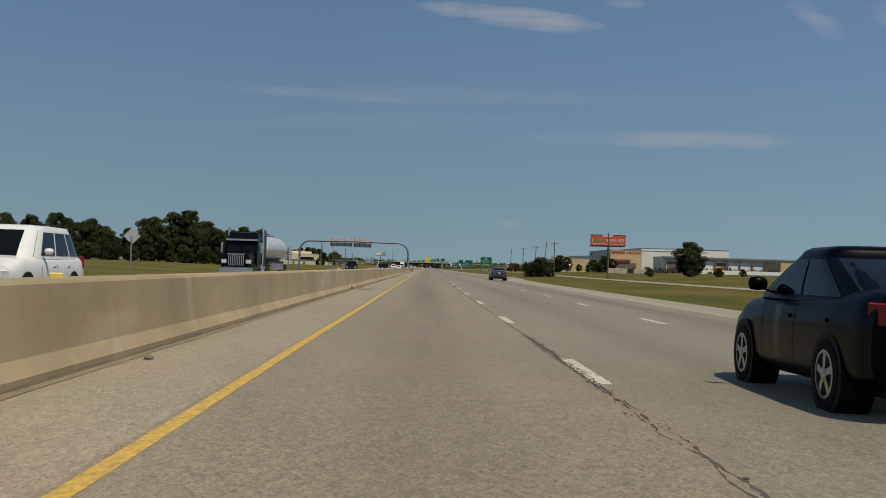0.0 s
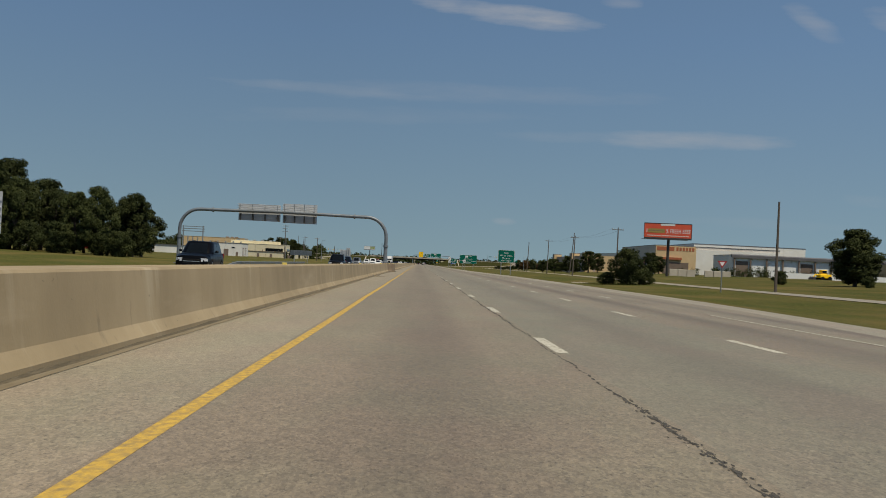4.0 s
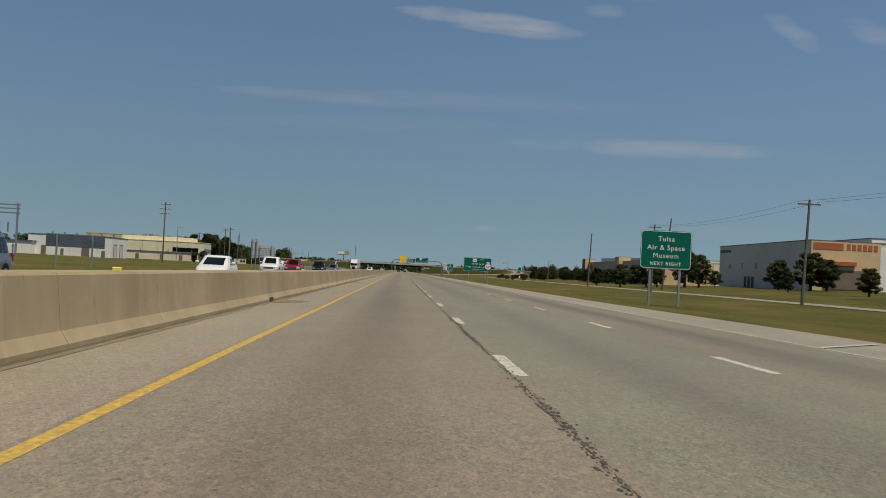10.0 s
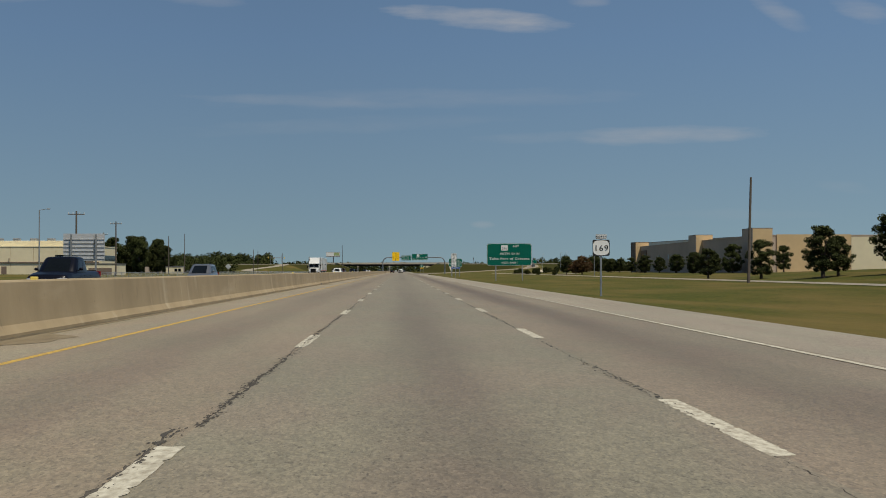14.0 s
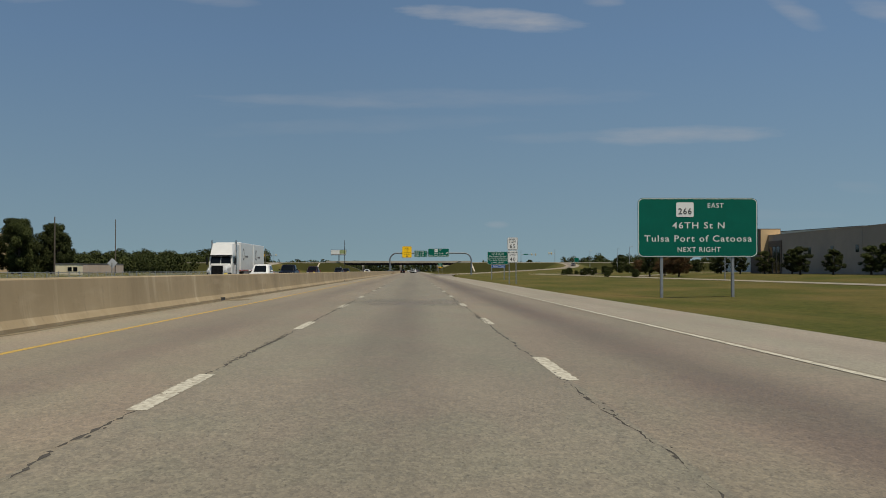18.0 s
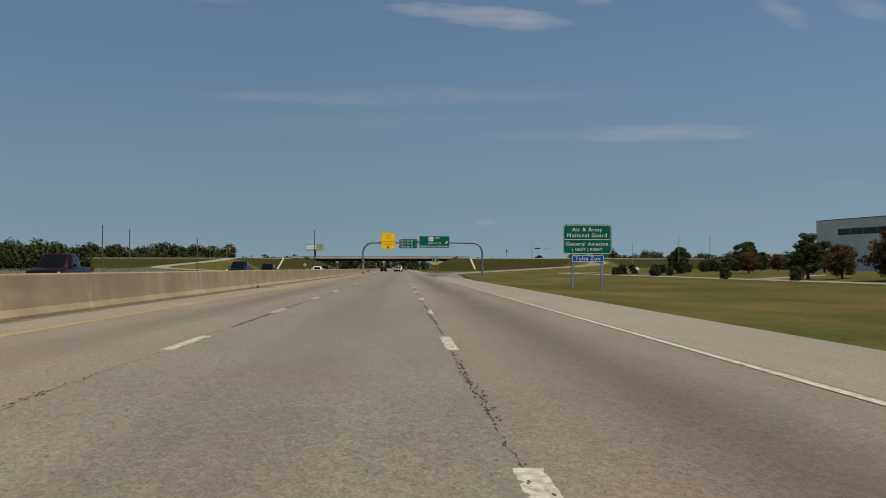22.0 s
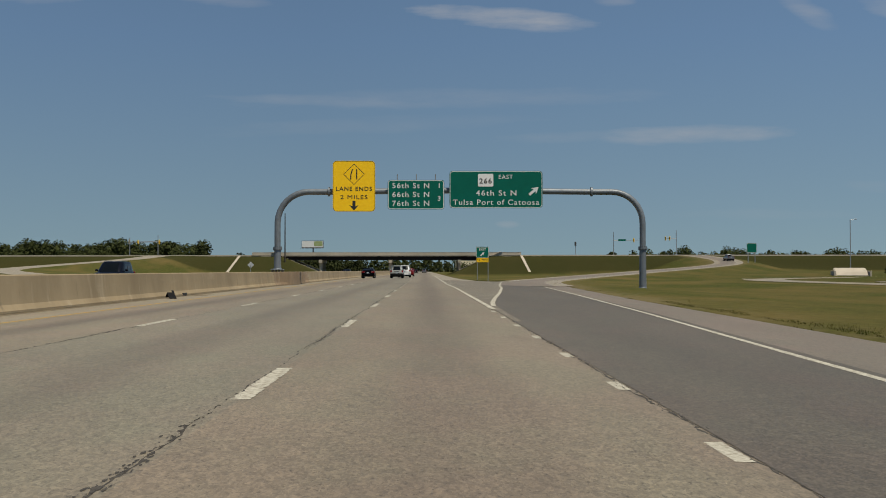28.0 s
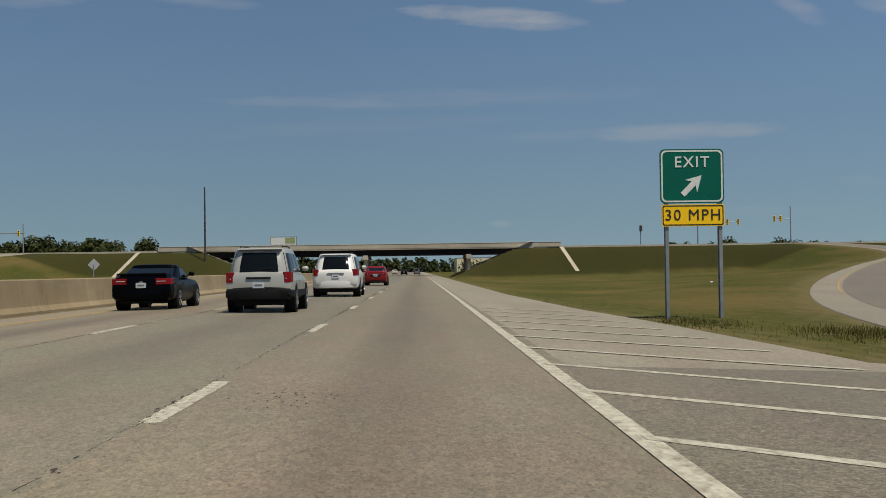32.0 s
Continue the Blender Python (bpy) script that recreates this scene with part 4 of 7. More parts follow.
for k in range(7):
    y = BY0 + 0.55 + k * 2.75
    s = Shell().box(BX0 + 0.4, BX1 - 0.4, y, y + 0.05, 4.62, 5.746)
    s.box(BX0 + 0.4, BX1 - 0.4, y - 0.2, y + 0.25, 4.55, 4.615)
    part("girder", s, M_GIRDER, bridge, "dark steel girder")
for x in (-25.5, -2.4, 20.5):
    part("pier_cap", Shell().box(x - 0.6, x + 0.6, BY0 + 0.3, BY1 - 0.3, 3.6, 4.54, 0.08), M_CONC, bridge)
    for k in range(4):
        y = BY0 + 2 + 4.6 * k
        part("pier_column", Shell().tube([(x, y, -0.3), (x, y, 3.6)], 0.5, 14), M_CONC, bridge, smooth=True)
for side, x in ((1, BX1), (-1, BX0)):
    part("abutment", Shell().box(min(x, x + 3 * side), max(x, x + 3 * side), BY0, BY1, 3.9, 5.74), M_CONC, bridge)
    a, b = (19.6, 34.9) if side > 0 else (-41.5, -26.2)
    s = Shell()
    z_at = lambda q: ((q - 18.0) * 0.44 if q > 0 else (-24.5 - q) * 0.42) + 0.05
    s.rings([[(q, BY0 - 0.5, z_at(q)), (q, BY1 + 0.5, z_at(q))] for q in np.linspace(a, b, 6)], caps=False, closed=False)
    part("slope_paving", s, M_CONC, bridge)
cross = thing("bridge_road", "pale concrete cross road on a grassy embankment", "road", kind="structure")
for x0, x1 in ((35, 520), (-520, -42)):
    rows = [[(float(x), CROSS_Y - 8.6, cross_z(x)), (float(x), CROSS_Y + 8.6, cross_z(x))] for x in np.linspace(x0, x1, 40)]
    s = Shell().rings(rows, caps=False, closed=False)
    part("road_surface", s, M_SHOULDER, cross)
    rows = [[(float(x), CROSS_Y - 8.75, cross_z(x) - 0.2), (float(x), CROSS_Y - 8.75, cross_z(x) + 0.2), (float(x), CROSS_Y - 8.55, cross_z(x) + 0.2), (float(x), CROSS_Y - 8.55, cross_z(x) - 0.2)] for x in np.linspace(x0, x1, 40)]
    part("kerb", Shell().rings(rows), M_CONC, cross, "pale concrete kerb")
for x0, x1, dirn in ((41, 47, 1), (-58, -52, -1)):
    s, rows = Shell(), []
    for k in range(8):
        y = CROSS_Y - 9.8 - k * 2.3
        x = (x0 if dirn > 0 else x1) + dirn * k * 0.18
        rows.append([(x - 0.42, y, ground_z(x, y) + 0.10), (x + 0.42, y, ground_z(x, y) + 0.10)])
    single("concrete_chute", s.rings(rows, caps=False, closed=False), M_CONC, "pale concrete drainage chute down the grass embankment", "drain chute", "structure")


# ---- signs ----
def sign_panel(parent, x0, x1, z0, z1, y, mat, border=M_LETTER, edge=0.07, name="sign_panel"):
    """A thin panel with rounded corners, a raised border line and back ribs."""
    def outline(d, r):
        pts = []
        for cx, cz, a0 in ((x1 - d - r, z1 - d - r, 0), (x0 + d + r, z1 - d - r, 90), (x0 + d + r, z0 + d + r, 180), (x1 - d - r, z0 + d + r, 270)):
            pts += [(cx + r * math.cos(radians(a0 + 30 * k)), cz + r * math.sin(radians(a0 + 30 * k))) for k in range(4)]
        return pts
    r = 0.09 * min(x1 - x0, z1 - z0)
    s = Shell().rings([[(x, y + 0.03, z) for x, z in outline(0, r)], [(x, y, z) for x, z in outline(0, r)]])
    p = part(name, s, mat, parent)
    if border:
        o, i = outline(edge * 0.5, r * 0.9), outline(edge * 1.1, r * 0.8)
        b = Shell().rings([[(x, y - 0.004, z) for x, z in o], [(x, y - 0.005, z) for x, z in i]], caps=False)
        part("border", b, border, p)
    return p


def sign_posts(parent, xs, y, z1, z0=-1.0, w=0.09, mat=None):
    for x in xs:
        s = Shell().box(x - w, x + w, y + 0.04, y + 0.07, z0, z1)
        s.box(x - 0.02, x + 0.02, y + 0.072, y + 0.2, z0, z1)
        s.box(x - w, x + w, y + 0.202, y + 0.23, z0, z1)
        part("post", s, mat or M_GALV, parent)


def ground_sign(name, label, x0, x1, z0, z1, y, mat, lines, posts, border=M_LETTER, text=M_LETTER):
    t = thing(name, label, "road sign")
    p = sign_panel(t, x0, x1, z0, z1, y, mat, border)
    for words, size, cx, cz, *w in lines:
        lettering(words, size, cx, y - 0.008, cz, text, p, width=w[0] if w else None)
    sign_posts(t, posts, y, z1 - 0.05, ground_z(posts[0], y) - 0.3)
    return t


Y = 424.8
ground_sign("guide_sign", "green museum guide sign on two steel posts in the grass", 22.1, 26.4, 2.35, 5.55, Y, M_GREEN,
            (("Tulsa", 0.62, 24.25, 4.85), ("Air & Space", 0.62, 24.25, 4.12), ("Museum", 0.62, 24.25, 3.45), ("NEXT RIGHT", 0.44, 24.25, 2.78)), (23.0, 25.5))
Y = 667.6
g = ground_sign("guide_sign", "wide green exit guide sign with a white route shield", 21.05, 29.3, 2.0, 6.05, Y, M_GREEN,
                (("EAST", 0.50, 26.4, 5.52), ("46TH St N", 0.66, 25.25, 4.15, 3.6), ("Tulsa Port of Catoosa", 0.66, 25.2, 3.25, 7.4), ("NEXT RIGHT", 0.5, 25.25, 2.5)), (22.7, 27.6))
sign_panel(g, 23.7, 24.9, 4.75, 5.75, Y - 0.02, M_SWHITE, None, name="route_shield")
lettering("266", 0.62, 24.3, Y - 0.03, 5.12, M_BLACK, g, width=0.9)
Y = 818.8
g = ground_sign("guide_sign", "green airfield guide sign with a blue zoo plate below", 20.7, 24.95, 2.32, 4.9, Y, M_GREEN,
                (("Air & Army", 0.52, 22.8, 4.45), ("National Guard", 0.52, 22.8, 3.95), ("General Aviation", 0.5, 22.8, 3.2), ("( NEXT ) RIGHT", 0.36, 22.8, 2.72)), (21.55, 24.1))
part("divider_line", Shell().box(20.85, 24.8, Y - 0.006, Y - 0.001, 3.56, 3.61), M_LETTER, g)
p = sign_panel(g, 21.45, 24.3, 1.62, 2.24, Y, M_BLUE)
lettering("Tulsa Zoo", 0.5, 22.87, Y - 0.008, 1.93, M_LETTER, p)
Y = 730.4
g = thing("speed_sign", "white speed limit sign above a minimum speed sign", "road sign")
p = sign_panel(g, 17.38, 18.66, 3.66, 5.2, Y, M_SWHITE, M_BLACK, 0.06)
for words, size, cz in (("SPEED", 0.33, 4.94), ("LIMIT", 0.33, 4.60), ("65", 0.75, 4.08)):
    lettering(words, size, 18.02, Y - 0.008, cz, M_BLACK, p, weight=0.002)
p = sign_panel(g, 17.4, 18.64, 2.05, 3.58, Y, M_SWHITE, M_BLACK, 0.06)
for words, size, cz in (("MINIMUM", 0.25, 3.32), ("SPEED", 0.27, 3.0), ("40", 0.72, 2.45)):
    lettering(words, size, 18.02, Y - 0.008, cz, M_BLACK, p, weight=0.002)
sign_posts(g, (17.6, 18.45), Y, 5.1, -0.8, 0.05)
Y = 533.3
g = thing("route_marker", "white route shield with a black edge on one post", "road sign")
p = sign_panel(g, 17.35, 18.45, 2.02, 3.05, Y, M_BLACK, None)
shield = [(0.5 + 0.475 * math.copysign(abs(math.cos(a)) ** 0.55, math.cos(a)) * (1 - 0.10 * max(0.0, -math.sin(a)) ** 3), 0.5 + 0.46 * math.copysign(abs(math.sin(a)) ** 0.6, math.sin(a))) for a in np.linspace(0, 2 * math.pi, 24, endpoint=False)]
part("shield", flip(Shell().add([(17.35 + 1.1 * u, Y - 0.006, 2.02 + 1.03 * v) for u, v in shield], [tuple(range(24))])), M_SWHITE, p)
lettering("169", 0.56, 17.9, Y - 0.012, 2.5, M_BLACK, p, width=0.82)
p = sign_panel(g, 17.55, 18.25, 3.09, 3.40, Y, M_SWHITE, M_BLACK, 0.04)
lettering("NORTH", 0.2, 17.9, Y - 0.008, 3.24, M_BLACK, p)
sign_posts(g, (17.9,), Y, 3.35, -1.0, 0.05)
Y = 1064.2
g = thing("exit_sign", "green exit sign with an arrow above a yellow plate", "road sign")
p = sign_panel(g, 16.02, 17.78, 2.78, 4.27, Y, M_GREEN)
lettering("EXIT", 0.46, 16.9, Y - 0.008, 3.9, M_LETTER, p)


def arrow(parent, cx, cz, size, y, mat, angle=45, wide=1.15):
    pts = [(u * wide, v) for u, v in ((-0.09, -0.5), (0.09, -0.5), (0.09, 0.08), (0.28, -0.06), (0.0, 0.5), (-0.28, -0.06), (-0.09, 0.08))]
    a = radians(-angle)
    q = [(cx + size * (u * math.cos(a) - v * math.sin(a)), y, cz + size * (u * math.sin(a) + v * math.cos(a))) for u, v in pts]
    return part("arrow", Shell().add(q, [(0, 1, 2, 6), (2, 3, 4), (2, 4, 6), (4, 5, 6)]), mat, parent)


arrow(p, 16.9, 3.28, 0.75, Y - 0.008, M_LETTER)
p = sign_panel(g, 16.05, 17.78, 2.15, 2.75, Y, M_YSIGN, M_BLACK, 0.05)
lettering("30 MPH", 0.46, 16.91, Y - 0.008, 2.45, M_BLACK, p, width=1.5, weight=0.0)
sign_posts(g, (16.2, 17.68), Y, 4.2, -0.8, 0.045)
DIAMOND = (-41.3, 767.7, 2.3, 0.8)
# plates seen from behind, beside the oncoming carriageway
for x0, x1, z0, z1, y, label in ((-29.6, -25.4, 2.2, 5.0, 579, "grey back of a guide sign on two posts"), (-34.2, -28.2, 1.7, 3.05, 448, "grey ribbed back of a wide guide sign on posts"), (-23.7, -22.5, 1.9, 5.25, 526, "grey back of a tall sign pair"),
                                 (-24.0, -21.2, 1.6, 3.9, 196, "ribbed aluminium back of a sign on two posts")):
    g = thing("sign_seen_from_behind", label, "road sign")
    p = part("sign_panel", Shell().box(x0, x1, y, y + 0.04, z0, z1), M_GALV if y == 448 else M_ALU, g)
    gap = {448: 0.19, 526: 1.1}.get(y, 0.4)
    for k in range(int((z1 - z0) / gap)):
        part("rib", Shell().box(x0, x1, y - 0.05, y - 0.002, z0 + 0.45 * gap + gap * k, z0 + 0.45 * gap + 0.07 + gap * k), M_GANTRY if y == 448 else M_ALU, p)
    sign_posts(g, (x0 + 0.2 * (x1 - x0), x1 - 0.2 * (x1 - x0)), y - 0.32, z1 - 0.1, -1.0, 0.07)
for x, y, z, b in ((-27.8, 116.8, 3.3, 0.85), (-32.7, 1180, 2.4, 0.8), DIAMOND):
    g = thing("diamond_sign", "grey back of a diamond warning sign on a post", "road sign")
    part("sign_panel", Shell().rings([[(x + b * u, y + d, z + b * v) for u, v in ((1, 0), (0, 1), (-1, 0), (0, -1))] for d in (0.03, 0)]), M_ALU, g)
    sign_posts(g, (x,), y - 0.3, z, -0.9, 0.05)


# ---- sign bridges ----
def sign_bridge(label, xl, xr, y, top, foot_l, foot_r, r=0.27, knee=2.85):
    g = thing("sign_bridge", label, "sign gantry")
    def leg(x, z0, side):
        part("post", Shell().tube([(x, y, z0 + 0.15), (x, y, knee - 0.05)], [r * 1.12, r], 20), M_GANTRY, g, smooth=True)
        for dz in (0.0, 0.1):
            part("flange", Shell().tube([(x, y, knee - 0.11 + dz), (x, y, knee - 0.015 + dz)], r * 1.36, 28), M_GANTRY, g, smooth=True)
        for k in range(14):
            a = 2 * math.pi * k / 14
            part("flange_bolt", Shell().tube([(x + r * 1.2 * math.cos(a), y + r * 1.2 * math.sin(a), knee - 0.15), (x + r * 1.2 * math.cos(a), y + r * 1.2 * math.sin(a), knee + 0.13)], 0.025, 6), M_DARKSTEEL, g)
        part("base_plate", Shell().box(x - 0.5, x + 0.5, y - 0.45, y + 0.45, z0 + 0.10, z0 + 0.17, 0.01), M_GANTRY, g)
        part("base_collar", Shell().tube([(x, y, z0 + 0.17), (x, y, z0 + 0.26)], [r * 1.3, r * 1.16], 20), M_GANTRY, g, smooth=True)
        for dx, dy in ((-0.4, -0.36), (0.4, -0.36), (-0.4, 0.36), (0.4, 0.36), (-0.13, -0.38), (0.13, -0.38), (-0.13, 0.38), (0.13, 0.38)):
            part("anchor_bolt", Shell().tube([(x + dx, y + dy, z0 - 0.2), (x + dx, y + dy, z0 + 0.20)], 0.045, 8), M_DARKSTEEL, g)
        rad = 2.55
        pts = [(x, y, knee)] + [(x + side * rad * (1 - math.cos(a)), y, top - rad + rad * math.sin(a)) for a in np.linspace(0, math.pi / 2, 9)] + [(x + side * (rad + 1.6), y, top)]
        part("curved_arm", Shell().tube(pts, r * 0.93, 16), M_GANTRY, g, smooth=True)
        part("flange", Shell().tube([(x + side * (rad + 1.55), y, top), (x + side * (rad + 1.72), y, top)], r * 1.4, 14), M_GANTRY, g)
    leg(xl, foot_l, 1), leg(xr, foot_r, -1)
    mid = 0.5 * (xl + xr)
    part("beam", Shell().tube([(xl + 4.2, y, top), (mid, y, top + 0.12), (xr - 4.2, y, top)], r * 0.9, 16), M_GANTRY, g, smooth=True)
    return g


g = sign_bridge("grey steel tube sign bridge with signs seen from behind", -29.3, -2.72, 279.5, 6.7, -0.5, 0.87, r=0.235, knee=3.08)
for x0, x1, z0, z1 in ((-21.9, -16.5, 5.55, 7.65), (-16.2, -11.8, 5.45, 7.95)):
    part("sign_panel", Shell().box(x0, x1, 279.85, 279.89, z0, z1), M_ALU, g, "grey back of a sign panel")
    for k in range(4):
        z = 6.95 + 0.22 * k
        if z < z1 - 0.03:
            part("light_rail", Shell().tube([(x0, 278.8, z), (x1, 278.8, z)], 0.035, 6), M_GALV, g)
    for k in range(4):
        x = x0 + 0.3 + (x1 - x0 - 0.6) * k / 3
        part("bracket", Shell().box(x - 0.07, x + 0.07, 279.15, 279.84, z0 + 0.05, 6.42), M_DARKSTEEL, g)
        part("bracket", Shell().box(x - 0.05, x + 0.05, 278.75, 278.85, 6.75, z1 - 0.05), M_GALV, g)
g = sign_bridge("grey steel tube sign bridge with green and yellow signs", -3.0, 26.8, 1001.9, 7.45, 0.98, -0.62)
Y = 1001.4
p = sign_panel(g, 1.52, 4.96, 5.82, 9.94, Y, M_YSIGN, M_BLACK, 0.045)
lettering("LANE ENDS", 0.5, 3.24, Y - 0.008, 7.65, M_BLACK, p, width=2.9)
lettering("2 MILES", 0.5, 3.24, Y - 0.008, 6.98, M_BLACK, p, width=2.2)
arrow(p, 3.24, 6.3, 0.8, Y - 0.008, M_BLACK, 180, 1.7)
diamond = lambda q, yy: [(3.24, yy, 8.85 - q), (3.24 + q, yy, 8.85), (3.24, yy, 8.85 + q), (3.24 - q, yy, 8.85)]
part("diamond_line", Shell().rings([diamond(0.86, Y - 0.006), diamond(0.81, Y - 0.007)], caps=False), M_BLACK, p)
for x0, x1, x2 in ((2.98, 2.98, 3.12), (3.46, 3.46, 3.46)):
    part("lane_symbol", Shell().rings([[(q - 0.045, Y - 0.007, zz), (q + 0.045, Y - 0.007, zz), (q + 0.045, Y - 0.004, zz), (q - 0.045, Y - 0.004, zz)] for q, zz in ((x0, 8.42), (x1, 8.8), (x2, 9.25))]), M_BLACK, p)
p = sign_panel(g, 5.97, 10.56, 5.99, 8.38, Y, M_GREEN)
for k, (w, n) in enumerate((("56th St N", "1"), ("66th St N", ""), ("76th St N", "3"))):
    lettering(w, 0.66, 7.85, Y - 0.008, 7.9 - 0.72 * k, M_LETTER, p, width=3.0)
    if n:
        lettering(n, 0.62, 10.15, Y - 0.008, 7.9 - 0.52 * k, M_LETTER, p)
for x in (6.75, 8.3, 9.85):
    part("bracket", Shell().box(x - 0.04, x + 0.04, Y + 0.10, Y + 0.22, 6.1, 8.86), M_GALV, g)
p = sign_panel(g, 10.98, 18.56, 6.1, 9.12, Y, M_GREEN)
sign_panel(p, 13.3, 14.55, 7.85, 8.88, Y - 0.02, M_SWHITE, None, name="route_shield")
lettering("266", 0.64, 13.92, Y - 0.03, 8.28, M_BLACK, p, width=1.0)
lettering("EAST", 0.52, 15.55, Y - 0.008, 8.62, M_LETTER, p)
lettering("46th St N", 0.66, 14.8, Y - 0.008, 7.3, M_LETTER, p, width=3.3)
lettering("Tulsa Port of Catoosa", 0.66, 14.77, Y - 0.008, 6.55, M_LETTER, p, width=7.0)
arrow(p, 17.85, 7.5, 1.0, Y - 0.008, M_LETTER, 50)
for x in (2.2, 4.2, 6.6, 9.9, 11.8, 14.8, 17.8):
    part("bracket", Shell().box(x - 0.06, x + 0.06, 1001.44, 1001.75, 6.2, 8.2), M_DARKSTEEL, g)


# ---- billboards ----
def billboard(name, label, x0, x1, y, z0, z1, ground, board, turn=0.0):
    t = thing(name, label, "billboard", (0.5 * (x0 + x1), y, 0), turn)
    w = 0.5 * (x1 - x0)
    part("board", Shell().box(-w, w, 0, 0.35, z0, z1), board, t)
    part("frame", Shell().box(-w - 0.1, w + 0.1, -0.06, 0.45, z0 - 0.55, z0 - 0.02).box(-w - 0.12, w + 0.12, -0.05, -0.004, z1 - 0.004, z1 + 0.16).box(-w - 0.16, -w, -0.05, 0.4, z0, z1).box(w, w + 0.16, -0.05, 0.4, z0, z1), M_DARKSTEEL, t)
    part("catwalk", Shell().box(-w - 0.9, w - 1.2, -1.0, -0.1, z0 - 0.72, z0 - 0.6), M_DARKSTEEL, t)
    part("pole", Shell().tube([(0.3, 0.5, ground - 0.4), (0.3, 0.5, z0 - 0.3)], 0.45, 14), M_DARKSTEEL, t, smooth=True)
    return t


b = billboard("billboard", "orange food billboard with white letters on one black steel pole", 72.9, 87.6, 489.0, 13.0, 17.4, 0.2, M_ORANGE, -9)
lettering("% FRESH BEEF", 2.0, 3.25, -0.02, 15.0, M_LETTER, b, width=7.6)
lettering("1", 2.0, -6.6, -0.02, 15.0, M_LETTER, b)
for k, (zc, hh, mat) in enumerate(((15.35, 0.42, M_BUN), (15.0, 0.2, M_BROWN), (14.75, 0.3, M_BUN))):
    pts = [(-3.6 + 2.7 * math.copysign(abs(math.cos(a)) ** 0.4, math.cos(a)), -0.02 - 0.01 * k, zc + hh * math.copysign(abs(math.sin(a)) ** 0.6, math.sin(a))) for a in np.linspace(0, 2 * math.pi, 28, endpoint=False)]
    part("food_picture", flip(Shell().add(pts, [tuple(range(28))])), mat, b)
part("small_plate", Shell().box(-2.3, 2.2, -0.03, -0.01, 16.75, 17.35), M_LETTER, b)
s = Shell()
for k in range(26):
    s.box(-6.4 + 0.5 * k, -6.4 + 0.5 * k + 0.36, -0.02, -0.005, 13.45, 13.72)
part("small_print", s, M_LETTER, b)
b = billboard("billboard", "white and green billboard beyond the bridge", -73, -58.5, 1660, 16.5, 20.8, 0.3, M_SWHITE, -6)
part("picture", Shell().box(1.0, 6.8, -0.03, -0.005, 17.2, 20.5), material("billboard_green", (0.35, 0.42, 0.22), 0.6, 0, (0.28, 0.33, 0.1), 0.5), b)


# ---- buildings ----
def building(name, label, x0, x1, y0, y1, z0, h, mat, cap=None, panel=8.0, roof=None, turn=None):
    """A flat-roofed block of separate wall panels with a parapet cap; returns the thing."""
    cx, cy = 0.5 * (x0 + x1), 0.5 * (y0 + y1)
    b = thing(name, label, "building", (cx, cy, 0), turn or 0.0)
    a, c = 0.5 * (x1 - x0), 0.5 * (y1 - y0)
    part("core", Shell().box(-a + 0.3, a - 0.3, -c + 0.3, c - 0.3, z0 - 0.8, z0 + h - 0.4), M_ROOF if roof is None else roof, b)
    for k in range(max(1, round(2 * a / panel))):
        n = max(1, round(2 * a / panel))
        u0, u1 = -a + 2 * a * k / n + 0.03, -a + 2 * a * (k + 1) / n - 0.03
        for v0, v1 in ((-c, -c + 0.25), (c - 0.25, c)):
            part("wall_panel", Shell().box(u0, u1, v0, v1, z0 - 0.8, z0 + h), mat, b)
    n = max(1, round(2 * c / panel))
    for k in range(n):
        v0, v1 = -c + 2 * c * k / n + 0.03, -c + 2 * c * (k + 1) / n - 0.03
        for u0, u1 in ((-a - 0.004, -a + 0.25), (a - 0.25, a + 0.004)):
            part("wall_panel", Shell().box(u0, u1, max(v0, -c + 0.26), min(v1, c - 0.26), z0 - 0.8, z0 + h), mat, b)
    part("parapet_cap", Shell().box(-a - 0.1, a + 0.1, -c - 0.1, c + 0.1, z0 + h + 0.003, z0 + h + 0.22), cap or M_ROOF, b)
    b["half"] = (a, c)
    return b


def on_south(b, u0, u1, z0, z1, mat, name="window", proud=0.05, label=""):
    """A shallow box on the wall that faces -y, in the building's own coordinates."""
    c = b["half"][1]
    return part(name, Shell().box(u0, u1, -c - proud, -c - 0.003, z0, z1), mat, b, label)


def on_west(b, v0, v1, z0, z1, mat, name="window", proud=0.05, side=-1, label=""):
    a = b["half"][0]
    x0, x1 = (-a - proud - 0.004, -a - 0.008) if side < 0 else (a + 0.008, a + proud + 0.004)
    return part(name, Shell().box(x0, x1, v0, v1, z0, z1), mat, b, label)


# grey furniture hall with a tan and orange front
b = building("showroom", "grey panel hall with a tan front and orange band", 98.5, 150, 593, 668, 1.8, 11.4, M_PALEB, panel=9)
on_south(b, -25.7, -9.0, 1.5, 13.1, M_TAN, "front_panel", 0.35, "tan stucco front")
on_south(b, -25.2, -18, 11.2, 12.8, M_RUST, "band", 0.42)
for k in range(6):
    on_south(b, -17.2 + 1.3 * k, -16.3 + 1.3 * k, 11.3, 12.7, M_RUST, "band_letter", 0.42)
on_south(b, -9.0, 25.7, 1.5, 12.2, M_BWHITE, "front_panel", 0.3)
on_south(b, -23, -15, 7.6, 8.5, M_RUST, "canopy", 1.2)
on_south(b, -22.5, -12, 2.0, 6.5, M_BROWN, "entrance", 0.6)
